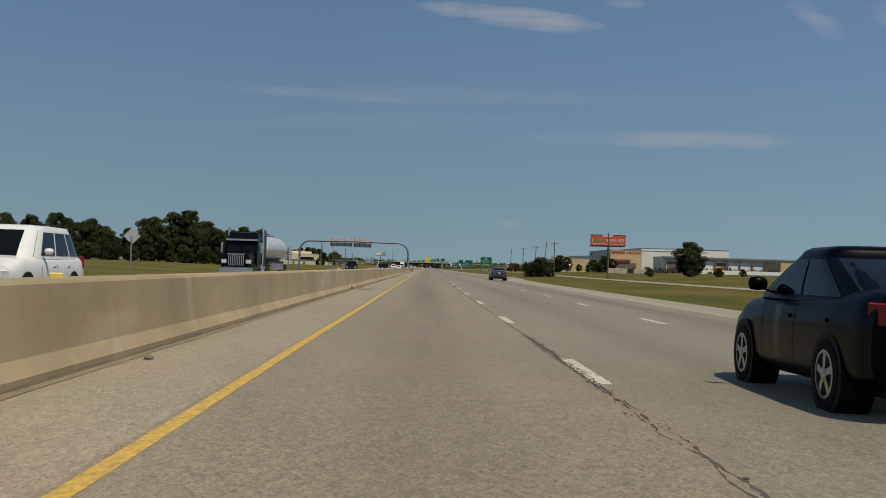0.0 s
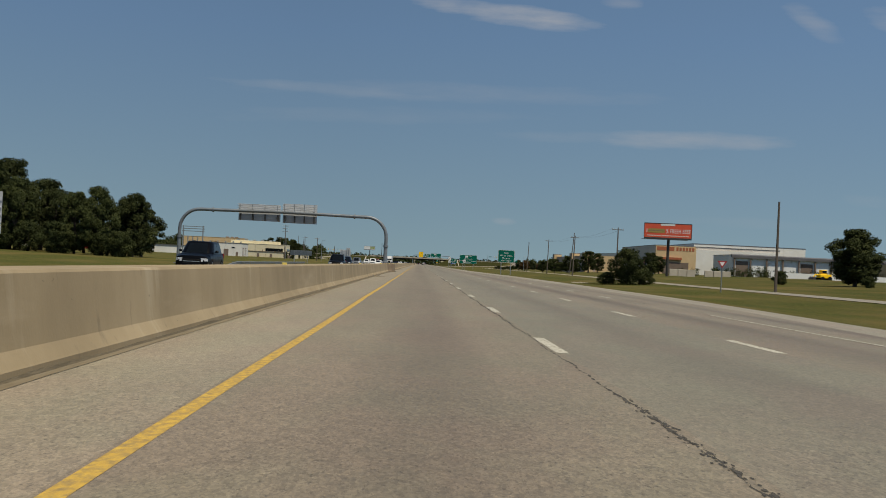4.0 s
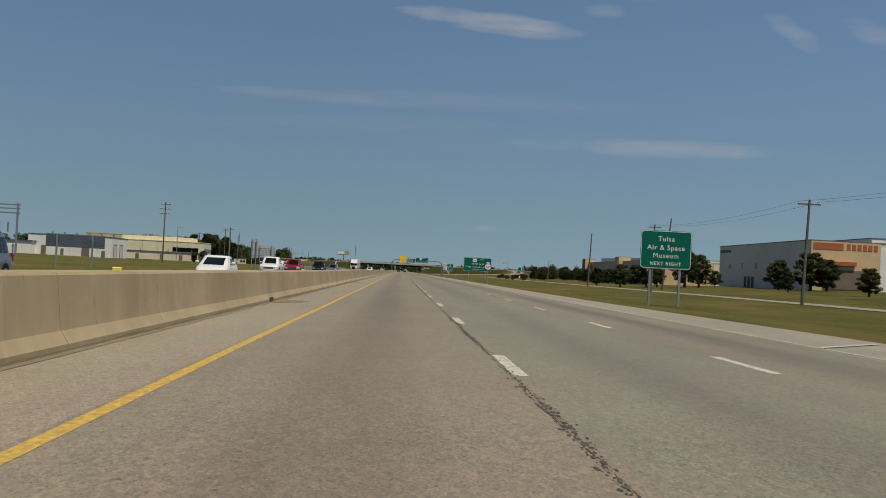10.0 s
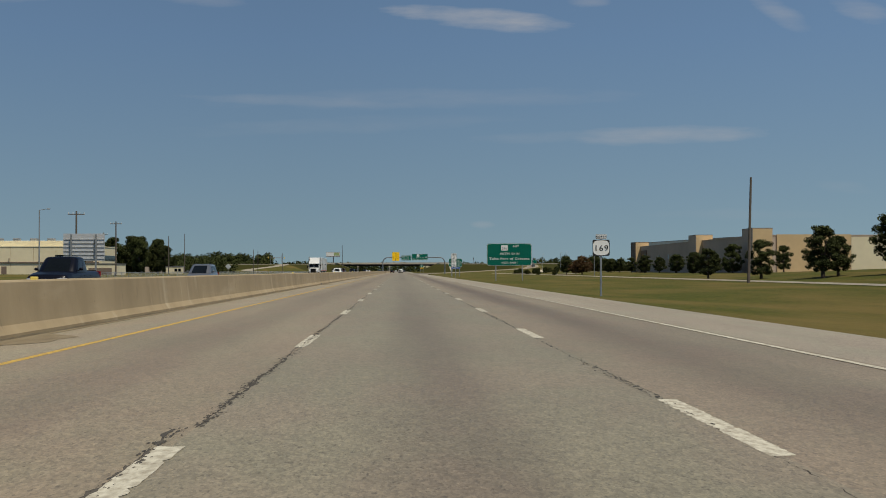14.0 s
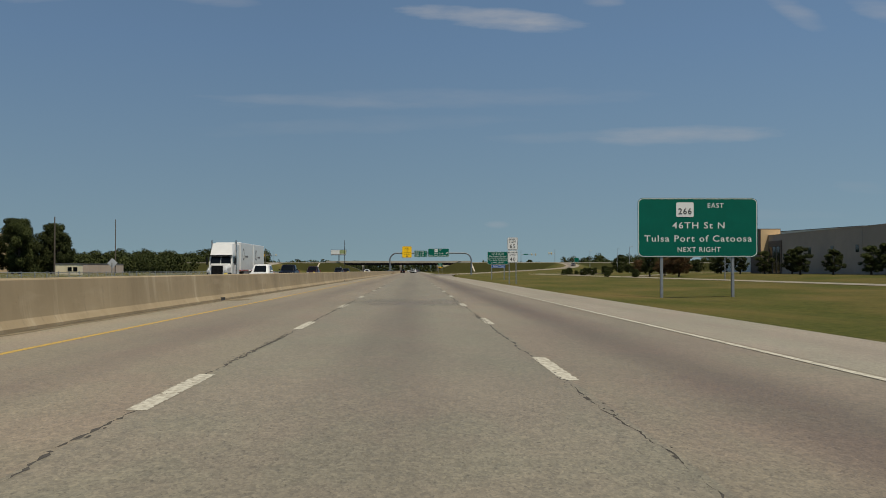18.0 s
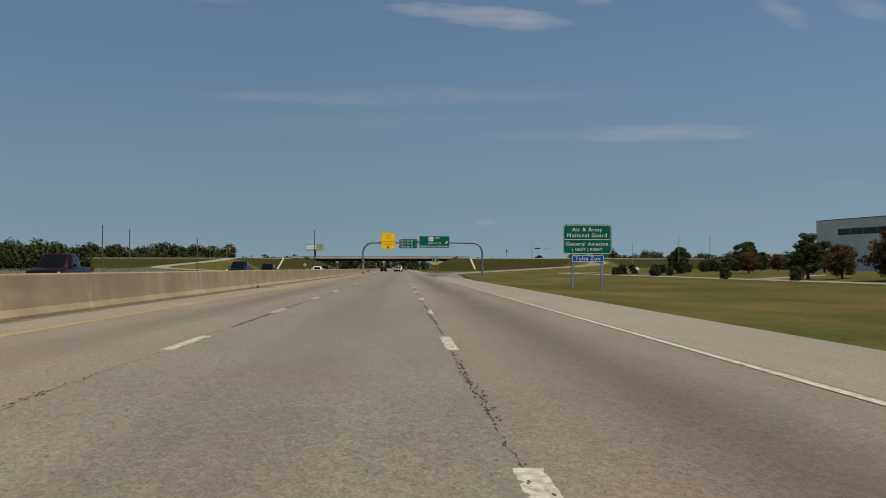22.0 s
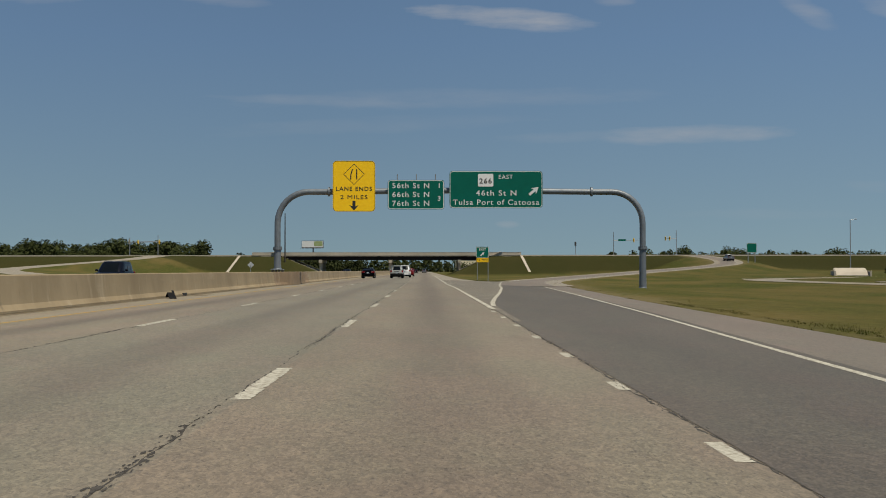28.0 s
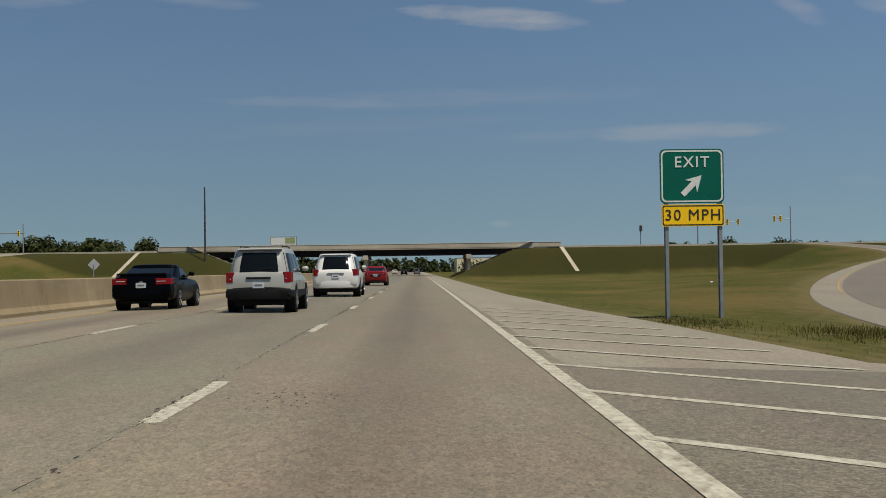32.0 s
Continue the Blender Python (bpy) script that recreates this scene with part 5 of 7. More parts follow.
for k in range(6):
    on_west(b, -34 + 12 * k, -32.4 + 12 * k, 6.6, 8.1, M_GLASS)
for k in range(3):
    on_west(b, 4 + 3.2 * k, 6.2 + 3.2 * k, 1.2, 4.4, M_BLACK, "door", 0.06)
on_west(b, 26, 37, 11.3, 12.1, M_BROWN, "wall_letters", 0.08)
on_west(b, -20, -14, 1.0, 8.6, M_BLACK, "portal", 0.5)
on_west(b, -18.8, -16.4, 3.2, 7.6, M_RED, "banner", 0.6, label="red banner")
# long white warehouse behind, and its low canopied shed
b = building("warehouse", "long white warehouse with a grey roof edge", 116, 163, 600, 660, 1.5, 13.2, M_BWHITE, panel=10)
b = building("loading_shed", "low white shed with dark posts and a grey roof", 117, 190, 545, 572, 1.6, 8.1, M_SWHITE, panel=7, roof=M_ROOF)
part("canopy_roof", Shell().rings([[(-37, -14.5, 8.7), (37, -14.5, 8.7), (37, -13.3, 9.0), (-37, -13.3, 9.0)], [(-37, -14.5, 9.7), (37, -14.5, 9.7), (37, -13.3, 10.1), (-37, -13.3, 10.1)]]), M_ROOF, b)
for k in range(13):
    part("canopy_post", Shell().box(-36.2 + 6.0 * k, -35.7 + 6.0 * k, -14.3, -13.9, 0.8, 8.7), M_BROWN, b)
for k in range(12):
    on_south(b, -35.2 + 6.0 * k, -30.7 + 6.0 * k, 2.0, 7.6, M_SWHITE if k % 4 else M_BROWN, "bay_door", 0.08)
b = building("tan_shed", "low tan ribbed storage shed", 164, 205, 515, 540, 2.2, 6.2, M_TAN, panel=2.0)
part("boundary_wall", Shell().box(-75, -30, -52, -51.7, 1.2, 3.6), M_SWHITE, b)
t = thing("wheel_loader", "yellow wheel loader parked by the loading shed", "loader", (123.5, 470, 1.6), 15)
part("body", Shell().box(-1.6, 2.4, -1.1, 1.1, 0.9, 2.0, 0.15), M_YSIGN, t)
part("cab", Shell().box(-0.9, 0.9, -0.8, 0.8, 2.003, 3.3, 0.12), M_YSIGN, t), part("cab_window", Shell().box(-0.8, 0.8, -0.83, -0.803, 2.3, 3.1), M_GLASS, t)
part("arm", Shell().tube([(-1.2, 0, 1.6), (-2.6, 0, 1.9), (-3.4, 0, 0.8)], 0.22, 8), M_YSIGN, t), part("bucket", Shell().rings([[(-3.2, y, 0.2), (-4.3, y, 0.15), (-4.0, y, 0.9), (-3.4, y, 1.2)] for y in (-1.3, 1.3)]), M_DARKSTEEL, t)
for u in (-0.9, 1.6):
    for v in (-1.15, 1.15):
        part("tyre", Shell().tube([(u, v - 0.25, 0.65), (u, v + 0.25, 0.65)], 0.68, 16), M_TYRE, t, smooth=True)
t = thing("flatbed_truck", "red and white flatbed truck parked past the shed", "lorry", (158.5, 482, 2.0), 80)
part("cab", Shell().box(1.6, 3.4, -1.1, 1.1, 0.7, 2.6, 0.2), M_RED, t), part("cab_window", Shell().box(2.0, 3.0, -1.13, -1.103, 1.7, 2.4), M_GLASS, t)
part("bonnet", Shell().box(3.403, 4.8, -1.0, 1.0, 0.7, 1.7, 0.2), P_WHITE, t), part("flat_bed", Shell().box(-4.5, 1.5, -1.2, 1.2, 0.95, 1.2), M_BWHITE, t)
for u in (-3.4, -2.2, 3.9):
    for v in (-1.0, 1.0):
        part("tyre", Shell().tube([(u, v - 0.15, 0.48), (u, v + 0.15, 0.48)], 0.5, 14), M_TYRE, t, smooth=True)
for k in range(7):
    x0 = 79.2 + 2.75 * k
    if k != 3:
        single("concrete_block", Shell().box(x0, x0 + 2.6, 479.7, 480.3, 1.0 - 0.05 * k, 3.1, 0.08), M_CONC, "pale precast concrete block in a row below the billboard", "concrete block", group="concrete blocks by the billboard")
# office and showroom block with tan piers
b = building("store_block", "grey panel store with taller tan piers and a cream side wall", 91, 160, 728, 866, 0.0, 9.3, M_GREYB, cap=M_GREYB, panel=11)
for v in (-70.6, -19.5, 62):
    part("pier", Shell().box(-36.4, -31.5, v, v + 8, -0.5, 11.0), M_BROWN if v > 0 else M_GREYB, b)
    part("pier_cap", Shell().box(-36.42, -31.48, v - 0.02, v + 8.02, 11.003, 11.12), M_BROWN, b)
    part("pier_face", Shell().box(-36.3, -31.6, v - 0.06, v - 0.005, 0, 10.9), M_TAN, b)
on_south(b, -30, -12, -0.4, 9.6, M_TAN, "side_panel", 0.3, "tan stucco side wall")
on_south(b, -11.9, 34, -0.4, 9.0, M_CREAM, "side_panel", 0.28, "cream side wall")
for k in range(9):
    if k not in (4, 8):
        on_west(b, -58 + 13 * k, -56.4 + 13 * k, 4.6, 6.0, M_GLASS)
on_west(b, 52, 61, 0, 8.0, M_BROWN, "entrance", 0.3)
for k in range(3):
    on_west(b, 52.6 + 2.8 * k, 54.6 + 2.8 * k, 0.4, 6.6, M_GLASS, "window", 0.4)
# white office beyond
b = building("office_block", "white office block with a dark ribbon window and brown base", 141.5, 190.5, 955, 1063, 0.2, 15.2, M_BWHITE, panel=12, turn=10)
for k in range(14):
    on_west(b, -50 + 6.6 * k, -43.6 + 6.6 * k, 10.9, 12.7, M_GLASS)
on_west(b, -53.5, 10, 0, 5.2, M_BROWN, "base_panel", 0.25)
for k in range(9):
    on_west(b, -48 + 6.6 * k, -45.5 + 6.6 * k, 6.4, 7.8, M_GLASS)
on_south(b, -24, 24, 10.9, 12.7, M_GLASS, "window", 0.06)
# works on the far side of the oncoming lanes
KIOSK = (-72.6, -67.6)
b = building("metal_works", "low white metal works with a dark roof edge and roller doors", -103.5, -80, 653.5, 672, 0.3, 5.75, M_BWHITE, panel=4)
for u, w, z in ((-8, 1.4, 3.0), (-2.5, 0.9, 2.3), (3.4, 2.2, 3.4), (9, 1.0, 2.2)):
    on_south(b, u, u + w, 0.2, z, M_BROWN, "door", 0.06)
for u in (-6.2, 0.2, 7.0):
    on_south(b, u, u + 1.5, 3.9, 4.4, M_GLASS, "window", 0.06)
for k in range(2):
    on_west(b, -7.0 + 7.0 * k, -3.2 + 7.0 * k, 0.2, 4.2, M_BROWN, "roller_door", 0.06, 1)
    on_west(b, -6.5 + 7.0 * k, -3.7 + 7.0 * k, 0.2, 3.9, M_PALEB, "roller_curtain", 0.09, 1)
part("low_annex", Shell().box(-33, -9.5, -13, -4, -0.4, 3.9), M_BWHITE, b, "white annex with a flat roof")
part("annex_eave", Shell().box(-33.3, -9.2, -13.3, -3.7, 3.904, 4.15), M_ROOF, b)
for k in range(6):
    part("roof_vent", Shell().tube([(-9 + 3.6 * k, 4, 6.2), (-9 + 3.6 * k, 4, 7.2)], 0.3, 10), M_GALV, b)
b = building("far_hall", "tall beige hall behind the works", -166, -123, 936, 952, 0.3, 12.2, M_TAN, cap=M_TAN, panel=7)
for k in range(3):
    part("roof_unit", Shell().box(8 + 3.2 * k, 10 + 3.2 * k, -6, -3, 12.75, 13.5, 0.1), M_BROWN, b)
b = building("cream_works", "cream works with dark window bands and stepped roofs", -105, -71, 751, 767, 0.2, 7.1, M_CREAM, cap=M_CREAM, panel=5.7)
on_south(b, 5.5, 15, 3.7, 5.3, M_GLASS, "window_band", 0.06)
on_south(b, -16.6, 16.6, 3.3, 3.55, M_BROWN, "ledge", 0.25)
on_west(b, -7, 7, 3.9, 5.2, M_GLASS, "window_band", 0.06, 1)
for u in (-13, -8, 1, 8):
    on_south(b, u, u + 1.3, 0.4, 2.4, M_BROWN, "door", 0.06)
for u in (-14.5, -6, 4, 12.5):
    part("wall_lamp", Shell().tube([(u, -8.3, 3.6), (u, -8.3, 4.5)], 0.12, 8), M_BROWN, b)
part("roof_block", Shell().box(-14, 12, -5, 6, 7.53, 9.0, 0.1), M_CREAM, b)
for k in range(5):
    part("roof_unit", Shell().box(-11 + 4.4 * k, -9.4 + 4.4 * k, -4, -2, 9.003, 9.7, 0.1), M_GALV, b)
b = building("low_works", "low cream annex with a flat roof beside the works", -71.5, -64, 738, 748, 0.2, 2.6, M_CREAM, panel=6)
on_south(b, -2.8, 2.8, 0.3, 1.9, M_BROWN, "door", 0.06)
b = building("long_low_shed", "long low grey metal shed in the field", -106, -92, 956, 972, 0.2, 3.0, M_GREYB, panel=3.5)
b = building("kiosk", "small cream site cabin with two dark windows", KIOSK[0], KIOSK[1], 838, 842, -0.2, 2.7, M_CREAM, panel=2.5)
for u in (0.4, 1.6):
    on_south(b, u, u + 0.9, 1.0, 1.9, M_GLASS, "window", 0.05)
b = building("red_barn_store", "long low white store with a red base", -190, -132, 640, 668, 0.4, 3.2, M_BWHITE, panel=9)
on_south(b, 5, 17, 0.0, 1.9, M_RED, "base_panel", 0.06)
b = building("grey_silo_hall", "narrow grey tower hall", -127.2, -121.8, 640, 646, 0.2, 9.3, M_ROOF, panel=3)
for x0, x1, y0, h, mat, label in ((30, 70, 1640, 7, M_CREAM, "pale distant hall past the bridge"), (120, 190, 1850, 8, M_CREAM, "low cream distant hall past the fields"), (-330, -250, 1500, 8, M_BWHITE, "white distant hall behind trees")):
    building("distant_building", label, x0, x1, y0, y0 + 40, 0.5, h, mat, panel=12)


# ---- poles, wires and substation ----
def utility_pole(x, y, top, lean=0.0, arms=1, r=0.16, label="weathered wooden utility pole with a crossarm"):
    t = thing("utility_pole", label, "utility pole", group="poles along the side road")
    z0 = ground_z(x, y) - 0.5
    part("pole", Shell().tube([(x - lean, y, z0), (x, y, top)], [r * 1.2, r * 0.75], 9), M_POLE, t, smooth=True)
    for k in range(arms):
        z = top - 0.5 - 1.1 * k
        part("crossarm", Shell().box(x - 1.25, x + 1.25, y - 0.07, y + 0.07, z - 0.07, z + 0.07), M_POLE, t)
        for u in (-1.15, -0.5, 0.5, 1.15):
            part("insulator", Shell().tube([(x + u, y, z + 0.07), (x + u, y, z + 0.28)], 0.06, 7), M_SWHITE, t)
    return t


POLES = [(44.8, 269, 10.6, 0), (44, 373.8, 10.8, 0), (45.4, 449.9, 10.9, 0.35), (47.5, 532.2, 11.7, 0.2), (46.4, 592.5, 12.0, 0.4), (48, 680, 12, 0)]
for k, (x, y, top, lean) in enumerate(POLES[:4]):
    utility_pole(x, y, top, lean, 1 if k > 0 else 0, label="weathered wooden utility pole with a crossarm" if k > 0 else "bare weathered wooden pole in the grass")
utility_pole(46.4, 592.5, 12.0, 0.4, 0, label="bare leaning wooden pole"), utility_pole(64.7, 591.3, 16.5, 1.5, 0, 0.2, label="tall leaning wooden pole beside dark trees")
for a, b2 in zip(POLES[1:3], POLES[2:4]):
    for u in (-1.1, 1.1):
        pts = [(a[0] + u + (b2[0] - a[0]) * q, a[1] + (b2[1] - a[1]) * q, a[2] - 0.2 + (b2[2] - a[2]) * q - 1.6 * 4 * q * (1 - q) * 0.5) for q in np.linspace(0, 1, 12)]
        single("power_line", Shell().tube(pts, 0.012, 5), M_DARKSTEEL, "thin dark overhead power line between poles", "cable", group="power lines")
for x, y, top, arms in ((-53.6, 597, 14.2, 3), (-43.6, 632.8, 10.2, 1), (-57, 710, 12, 1), (-84.2, 932, 16.6, 0), (-62.3, 982.9, 11.0, 0), (-64.9, 1019.5, 11.2, 0), (-60, 1090, 11, 0), (-70, 830, 12.5, 0), (-120, 640, 9.5, 0), (-78, 780, 12, 1)):
    utility_pole(x, y, top, 0, arms, label="tall wooden power pole beyond the oncoming lanes")


def street_lamp(x, y, top, reach=1.6, side=1):
    t = thing("street_lamp", "slim grey steel lamp post with a short arm", "street lamp", group="lamp posts")
    z0 = ground_z(x, y) - 0.3
    part("pole", Shell().tube([(x, y, z0), (x, y, top)], [0.11, 0.07], 8), M_GALV, t, smooth=True)
    part("arm", Shell().tube([(x, y, top - 0.05), (x + side * reach, y, top + 0.1)], 0.04, 6), M_GALV, t)
    part("lamp_head", Shell().box(x + side * reach - 0.35 * (side < 0), x + side * reach + 0.35 * (side > 0), y - 0.14, y + 0.14, top + 0.02, top + 0.17, 0.03), M_GALV, t)


for x, y, top, sd in ((-57.3, 631.7, 9.4, 1), (-38.7, 600, 8.6, 1), (86.7, 1010.4, 10, 1), (91.7, 1063.3, 10.5, 1), (89, 1120, 10.5, 1), (64, 800, 8, 1)):
    street_lamp(x, y, top, 0.9, sd)
t = thing("light_mast", "tall plain dark steel light mast beside the bridge", "light mast")
part("pole", Shell().tube([(-36.3, 1275, -0.5), (-36.3, 1275, 19.6)], [0.24, 0.15], 10), M_DARKSTEEL, t, smooth=True)
part("base", Shell().tube([(-36.3, 1275, -0.6), (-36.3, 1275, 0.7)], 0.42, 12), M_CONC, t)
t = thing("substation_frame", "grey steel substation portal with hanging insulators", "power frame")
for x in (-95, -87):
    part("leg", Shell().box(x - 0.2, x + 0.2, 594.8, 595.2, -0.2, 12.0), M_GALV, t)
for z in (11.5, 10.6, 9.6):
    part("beam", Shell().box(-95.6, -86.4, 594.86, 595.14, z, z + 0.28), M_GALV, t)
for k in range(3):
    part("insulator", Shell().tube([(-93 + 2 * k, 595, 5.2), (-93 + 2 * k, 595, 7.6)], 0.22, 8), M_GALV, t)
part("control_box", Shell().box(-94, -88, 596, 599, -0.2, 2.6, 0.05), M_BWHITE, t)
def signal_mast(x, y, z0, top, arm_z, arm_end, heads, label):
    """A mast with a tapering arm and hanging heads, each with three lenses."""
    t = thing("traffic_signal", label, "traffic signal", group="signals at the bridge road")
    part("mast", Shell().tube([(x, y, z0), (x, y, top)], [0.16, 0.1], 8), M_GALV, t)
    part("arm", Shell().tube([(x, y, arm_z - 0.2), (arm_end, y, arm_z)], [0.1, 0.06], 8), M_GALV, t)
    for u in heads:
        h = part("signal_head", Shell().box(u - 0.22, u + 0.22, y - 0.4, y - 0.05, arm_z - 0.75, arm_z + 0.55, 0.04), M_YSIGN, t)
        for k in range(3):
            part("lens", Shell().tube([(u, y - 0.402, arm_z + 0.32 - 0.42 * k), (u, y - 0.44, arm_z + 0.32 - 0.42 * k)], 0.14, 10), M_BLACK, h)
    return t


t = signal_mast(72.1, 1284, 5.7, 13.9, 11.1, 81.6, (78.8, 81.2), "grey signal mast with a long arm and a street name plate")
part("street_plate", Shell().box(73.6, 76.2, 1283.9, 1283.95, 10.75, 11.4), M_GREEN, t)
signal_mast(93.1, 1284, 5.7, 14.4, 11.7, 89.2, (89.4, 90.8), "grey signal mast with a short arm on the bridge road")
signal_mast(-88.8, 1284, 5.5, 12.0, 10.6, -77.6, (-79, -86), "grey signal mast with a long arm beyond the entry ramp")
signal_mast(-82.3, 1296, 5.5, 13.2, 11.2, -93.2, (-92,), "tall grey signal mast beyond the entry ramp")
t = thing("traffic_signal", "slim grey signal mast beside the bridge", "traffic signal")
part("mast", Shell().tube([(59.4, 1285, 5.7), (59.4, 1285, 10.6)], [0.12, 0.08], 8), M_GALV, t)
part("signal_head", Shell().box(59.1, 59.7, 1284.4, 1284.8, 9.2, 10.5, 0.04), M_DARKSTEEL, t)
g = thing("guide_sign", "small green guide sign at the top of the exit ramp", "road sign")
sign_panel(g, 93.6, 96.2, 5.6, 8.1, 1203.8, M_GREEN)
sign_posts(g, (94.0, 95.8), 1203.8, 8.0, 3.0)
rail = thing("guard_rail", "galvanised steel guard rail beside the oncoming lanes", "guard rail")
wave = ((0.0, -0.31), (0.05, -0.25), (0.0, -0.16), (0.05, -0.07), (0.0, 0.0))
rows = [[(-21.6 + a, y, 0.20 + b - drop) for a, b in wave] + [(-21.64 + a, y, 0.20 + b - drop) for a, b in reversed(wave)] for y, drop in ((267, 0.62), (271, 0.42), (275, 0.18), (279, 0.0), (300, 0.0), (330, -0.03), (365, -0.06))]
part("rail_beam", Shell().rings(rows), M_GALV, rail)
for k in range(44):
    part("rail_post", Shell().box(-21.80, -21.66, 276 + 2.0 * k, 276.12 + 2.0 * k, -0.8, 0.16), M_GALV, rail)
fence = thing("wire_fence", "grey chain-link fence beyond the oncoming lanes", "fence")
for k in range(108):
    y = 556 + 3.0 * k
    part("fence_post", Shell().tube([(-24.6, y, ground_z(-24.6, y) - 0.2), (-24.6, y, 1.05)], 0.035, 6), M_GALV, fence)
wires = Shell()
for k in range(13):
    z = -0.42 + 0.115 * k
    wires.tube([(-24.6, y, z) for y in (556, 880)], 0.007 if k < 12 else 0.024, 4)
for k in range(1080):
    y = 556 + 0.3 * k
    wires.tube([(-24.6, y, -0.42), (-24.6, y + 0.5, 0.96)], 0.006, 3, False)
tagged(part("wire_mesh", wires, M_GALV, fence), kind="stuff")
g = thing("yield_sign", "red and white triangular yield sign on a thin post", "road sign")
for k, (q, m) in enumerate(((0.5, M_RED), (0.3, M_SWHITE))):
    part("sign_panel", Shell().add([(33.6 - q, 252 - 0.01 * k, 2.6 + q * 0.5), (33.6, 252 - 0.01 * k, 2.6 - q), (33.6 + q, 252 - 0.01 * k, 2.6 + q * 0.5)], [(0, 1, 2)]), m, g)
sign_posts(g, (33.6,), 252, 2.8, -1.0, 0.03)
t = thing("concrete_headwall", "pale sloping concrete headwall beside the side road", "headwall", (87.5, 1116, 0.0), -12)
part("slope_slab", Shell().rings([[(-2.9, v, z), (2.9, v, z), (2.7, v, z + 0.18), (-2.7, v, z + 0.18)] for v, z in ((-2.2, -0.1), (1.6, 1.25))]), M_CONC, t)
part("wing_wall", Shell().box(-3.3, -2.95, -2.4, 1.8, -0.5, 0.9, 0.04), M_CONC, t), part("wing_wall", Shell().box(2.95, 3.3, -2.4, 1.8, -0.5, 0.9, 0.04), M_CONC, t)
inlet = thing("concrete_inlet", "low weathered concrete drain inlet in the grass", "drain inlet")
part("slab", Shell().box(24.8, 27.2, 302, 303.6, -0.75, -0.62, 0.03), M_CONC, inlet), part("wall", Shell().box(25, 27, 302.2, 303.4, -1.3, -0.753), M_DARKSTEEL, inlet)


# ---- trees and bushes ----
def leaf_cloud(seed, blobs, count, size, squash=0.75):
    """Leaf quads scattered through a set of balls (x, y, z, r), denser near their skins and turned outwards."""
    g = np.random.default_rng(seed)
    b = np.array(blobs, float)
    b = np.repeat(b, np.maximum(1, (count * b[:, 3] ** 2 / (b[:, 3] ** 2).sum()).astype(int)), 0)
    unit = lambda v: v / np.maximum(1e-6, np.linalg.norm(v, axis=1, keepdims=True))
    d = unit(g.normal(size=(len(b), 3)))
    q = (b[:, 3] * 1.12 * g.random(len(b)) ** 0.42)[:, None]
    p = b[:, :3] + d * q * np.array((1, 1, squash))
    n = unit(d * 0.8 + g.uniform((-0.8, -0.8, -0.5), (0.8, 0.8, 1.0), (len(b), 3)))
    a = unit(np.cross(n, g.uniform(-1, 1, (len(b), 3))))
    c = np.cross(n, a)
    w = (size * g.uniform(0.6, 1.3, len(b)))[:, None]
    quad = np.stack((p - a * w - c * w * 0.5, p + a * w * 0.2 - c * w * 0.6, p + a * w + c * w * 0.4, p - a * w * 0.3 + c * w * 0.6), 1)
    s = Shell()
    s.v = quad.reshape(-1, 3).tolist()
    s.f = np.arange(len(s.v)).reshape(-1, 4).tolist()
    return s


def tree_kind(seed, height, spread, trunk, leaf, mat, count=2600, name="tree", label="", category="tree", squash=0.8):
    """A tree at the origin: tapered trunk with limbs, and an uneven crown."""
    r = random.Random(seed)
    t = thing(name, label, category)
    s = Shell()
    s.tube([(0, 0, -0.6), (0.05, 0, trunk), (r.uniform(-0.3, 0.3), r.uniform(-0.3, 0.3), height * 0.72)], [0.035 * height, 0.026 * height, 0.008 * height], 8)
    blobs = []
    n = 54
    for k in range(n):
        # clumps through an egg-shaped crown, smaller towards the rim
        f = (k + 0.5) / n
        a = 2.4 * k + r.uniform(-0.5, 0.5)
        wide = spread * (math.sin(math.pi * min(0.97, 0.16 + 0.80 * f)) ** 0.7)
        q = wide * r.uniform(0.25, 0.86)
        br = spread * r.uniform(0.13, 0.30)
        z = trunk + (height - trunk) * f * r.uniform(0.9, 1.05)
        blobs.append((q * math.cos(a), q * math.sin(a), min(z, height - br * squash), br))
        if k % 5 == 0:
            s.tube([(0, 0, trunk * 0.8 + 0.3 * f * (height - trunk)), (q * 0.7 * math.cos(a), q * 0.7 * math.sin(a), z - 0.2 * br)], [0.012 * height, 0.004 * height], 5)
    part("trunk", s, M_BARK, t, smooth=True)
    part("crown", leaf_cloud(seed + 100, blobs, count, leaf, squash), mat, t)
    return t


T_BIG = [tree_kind(11 + k, 10, 4.2, 1.0, 0.15, M_LEAF, 17000, label="dense dark green broadleaf tree on the grass") for k in range(3)]
T_SLIM = [tree_kind(31 + k, 8, 2.7, 1.3, 0.12, M_LEAF, 11000, label="slim dark green tree on the lawn") for k in range(2)]
T_RUST = tree_kind(51, 6.5, 3.0, 1.2, 0.12, M_LEAF_RUST, 9000, label="small tree with rusty brown leaves on the lawn")
T_BUSH = [tree_kind(61 + k, 4.6, 2.7, 0.4, 0.095, M_LEAF, 11000, "bush", "wide dark green bush in the grass", "bush", 0.8) for k in range(2)]
T_SHRUB = tree_kind(71, 2.0, 1.3, 0.2, 0.09, M_LEAF, 2600, "shrub", "low round dark green shrub", "shrub")


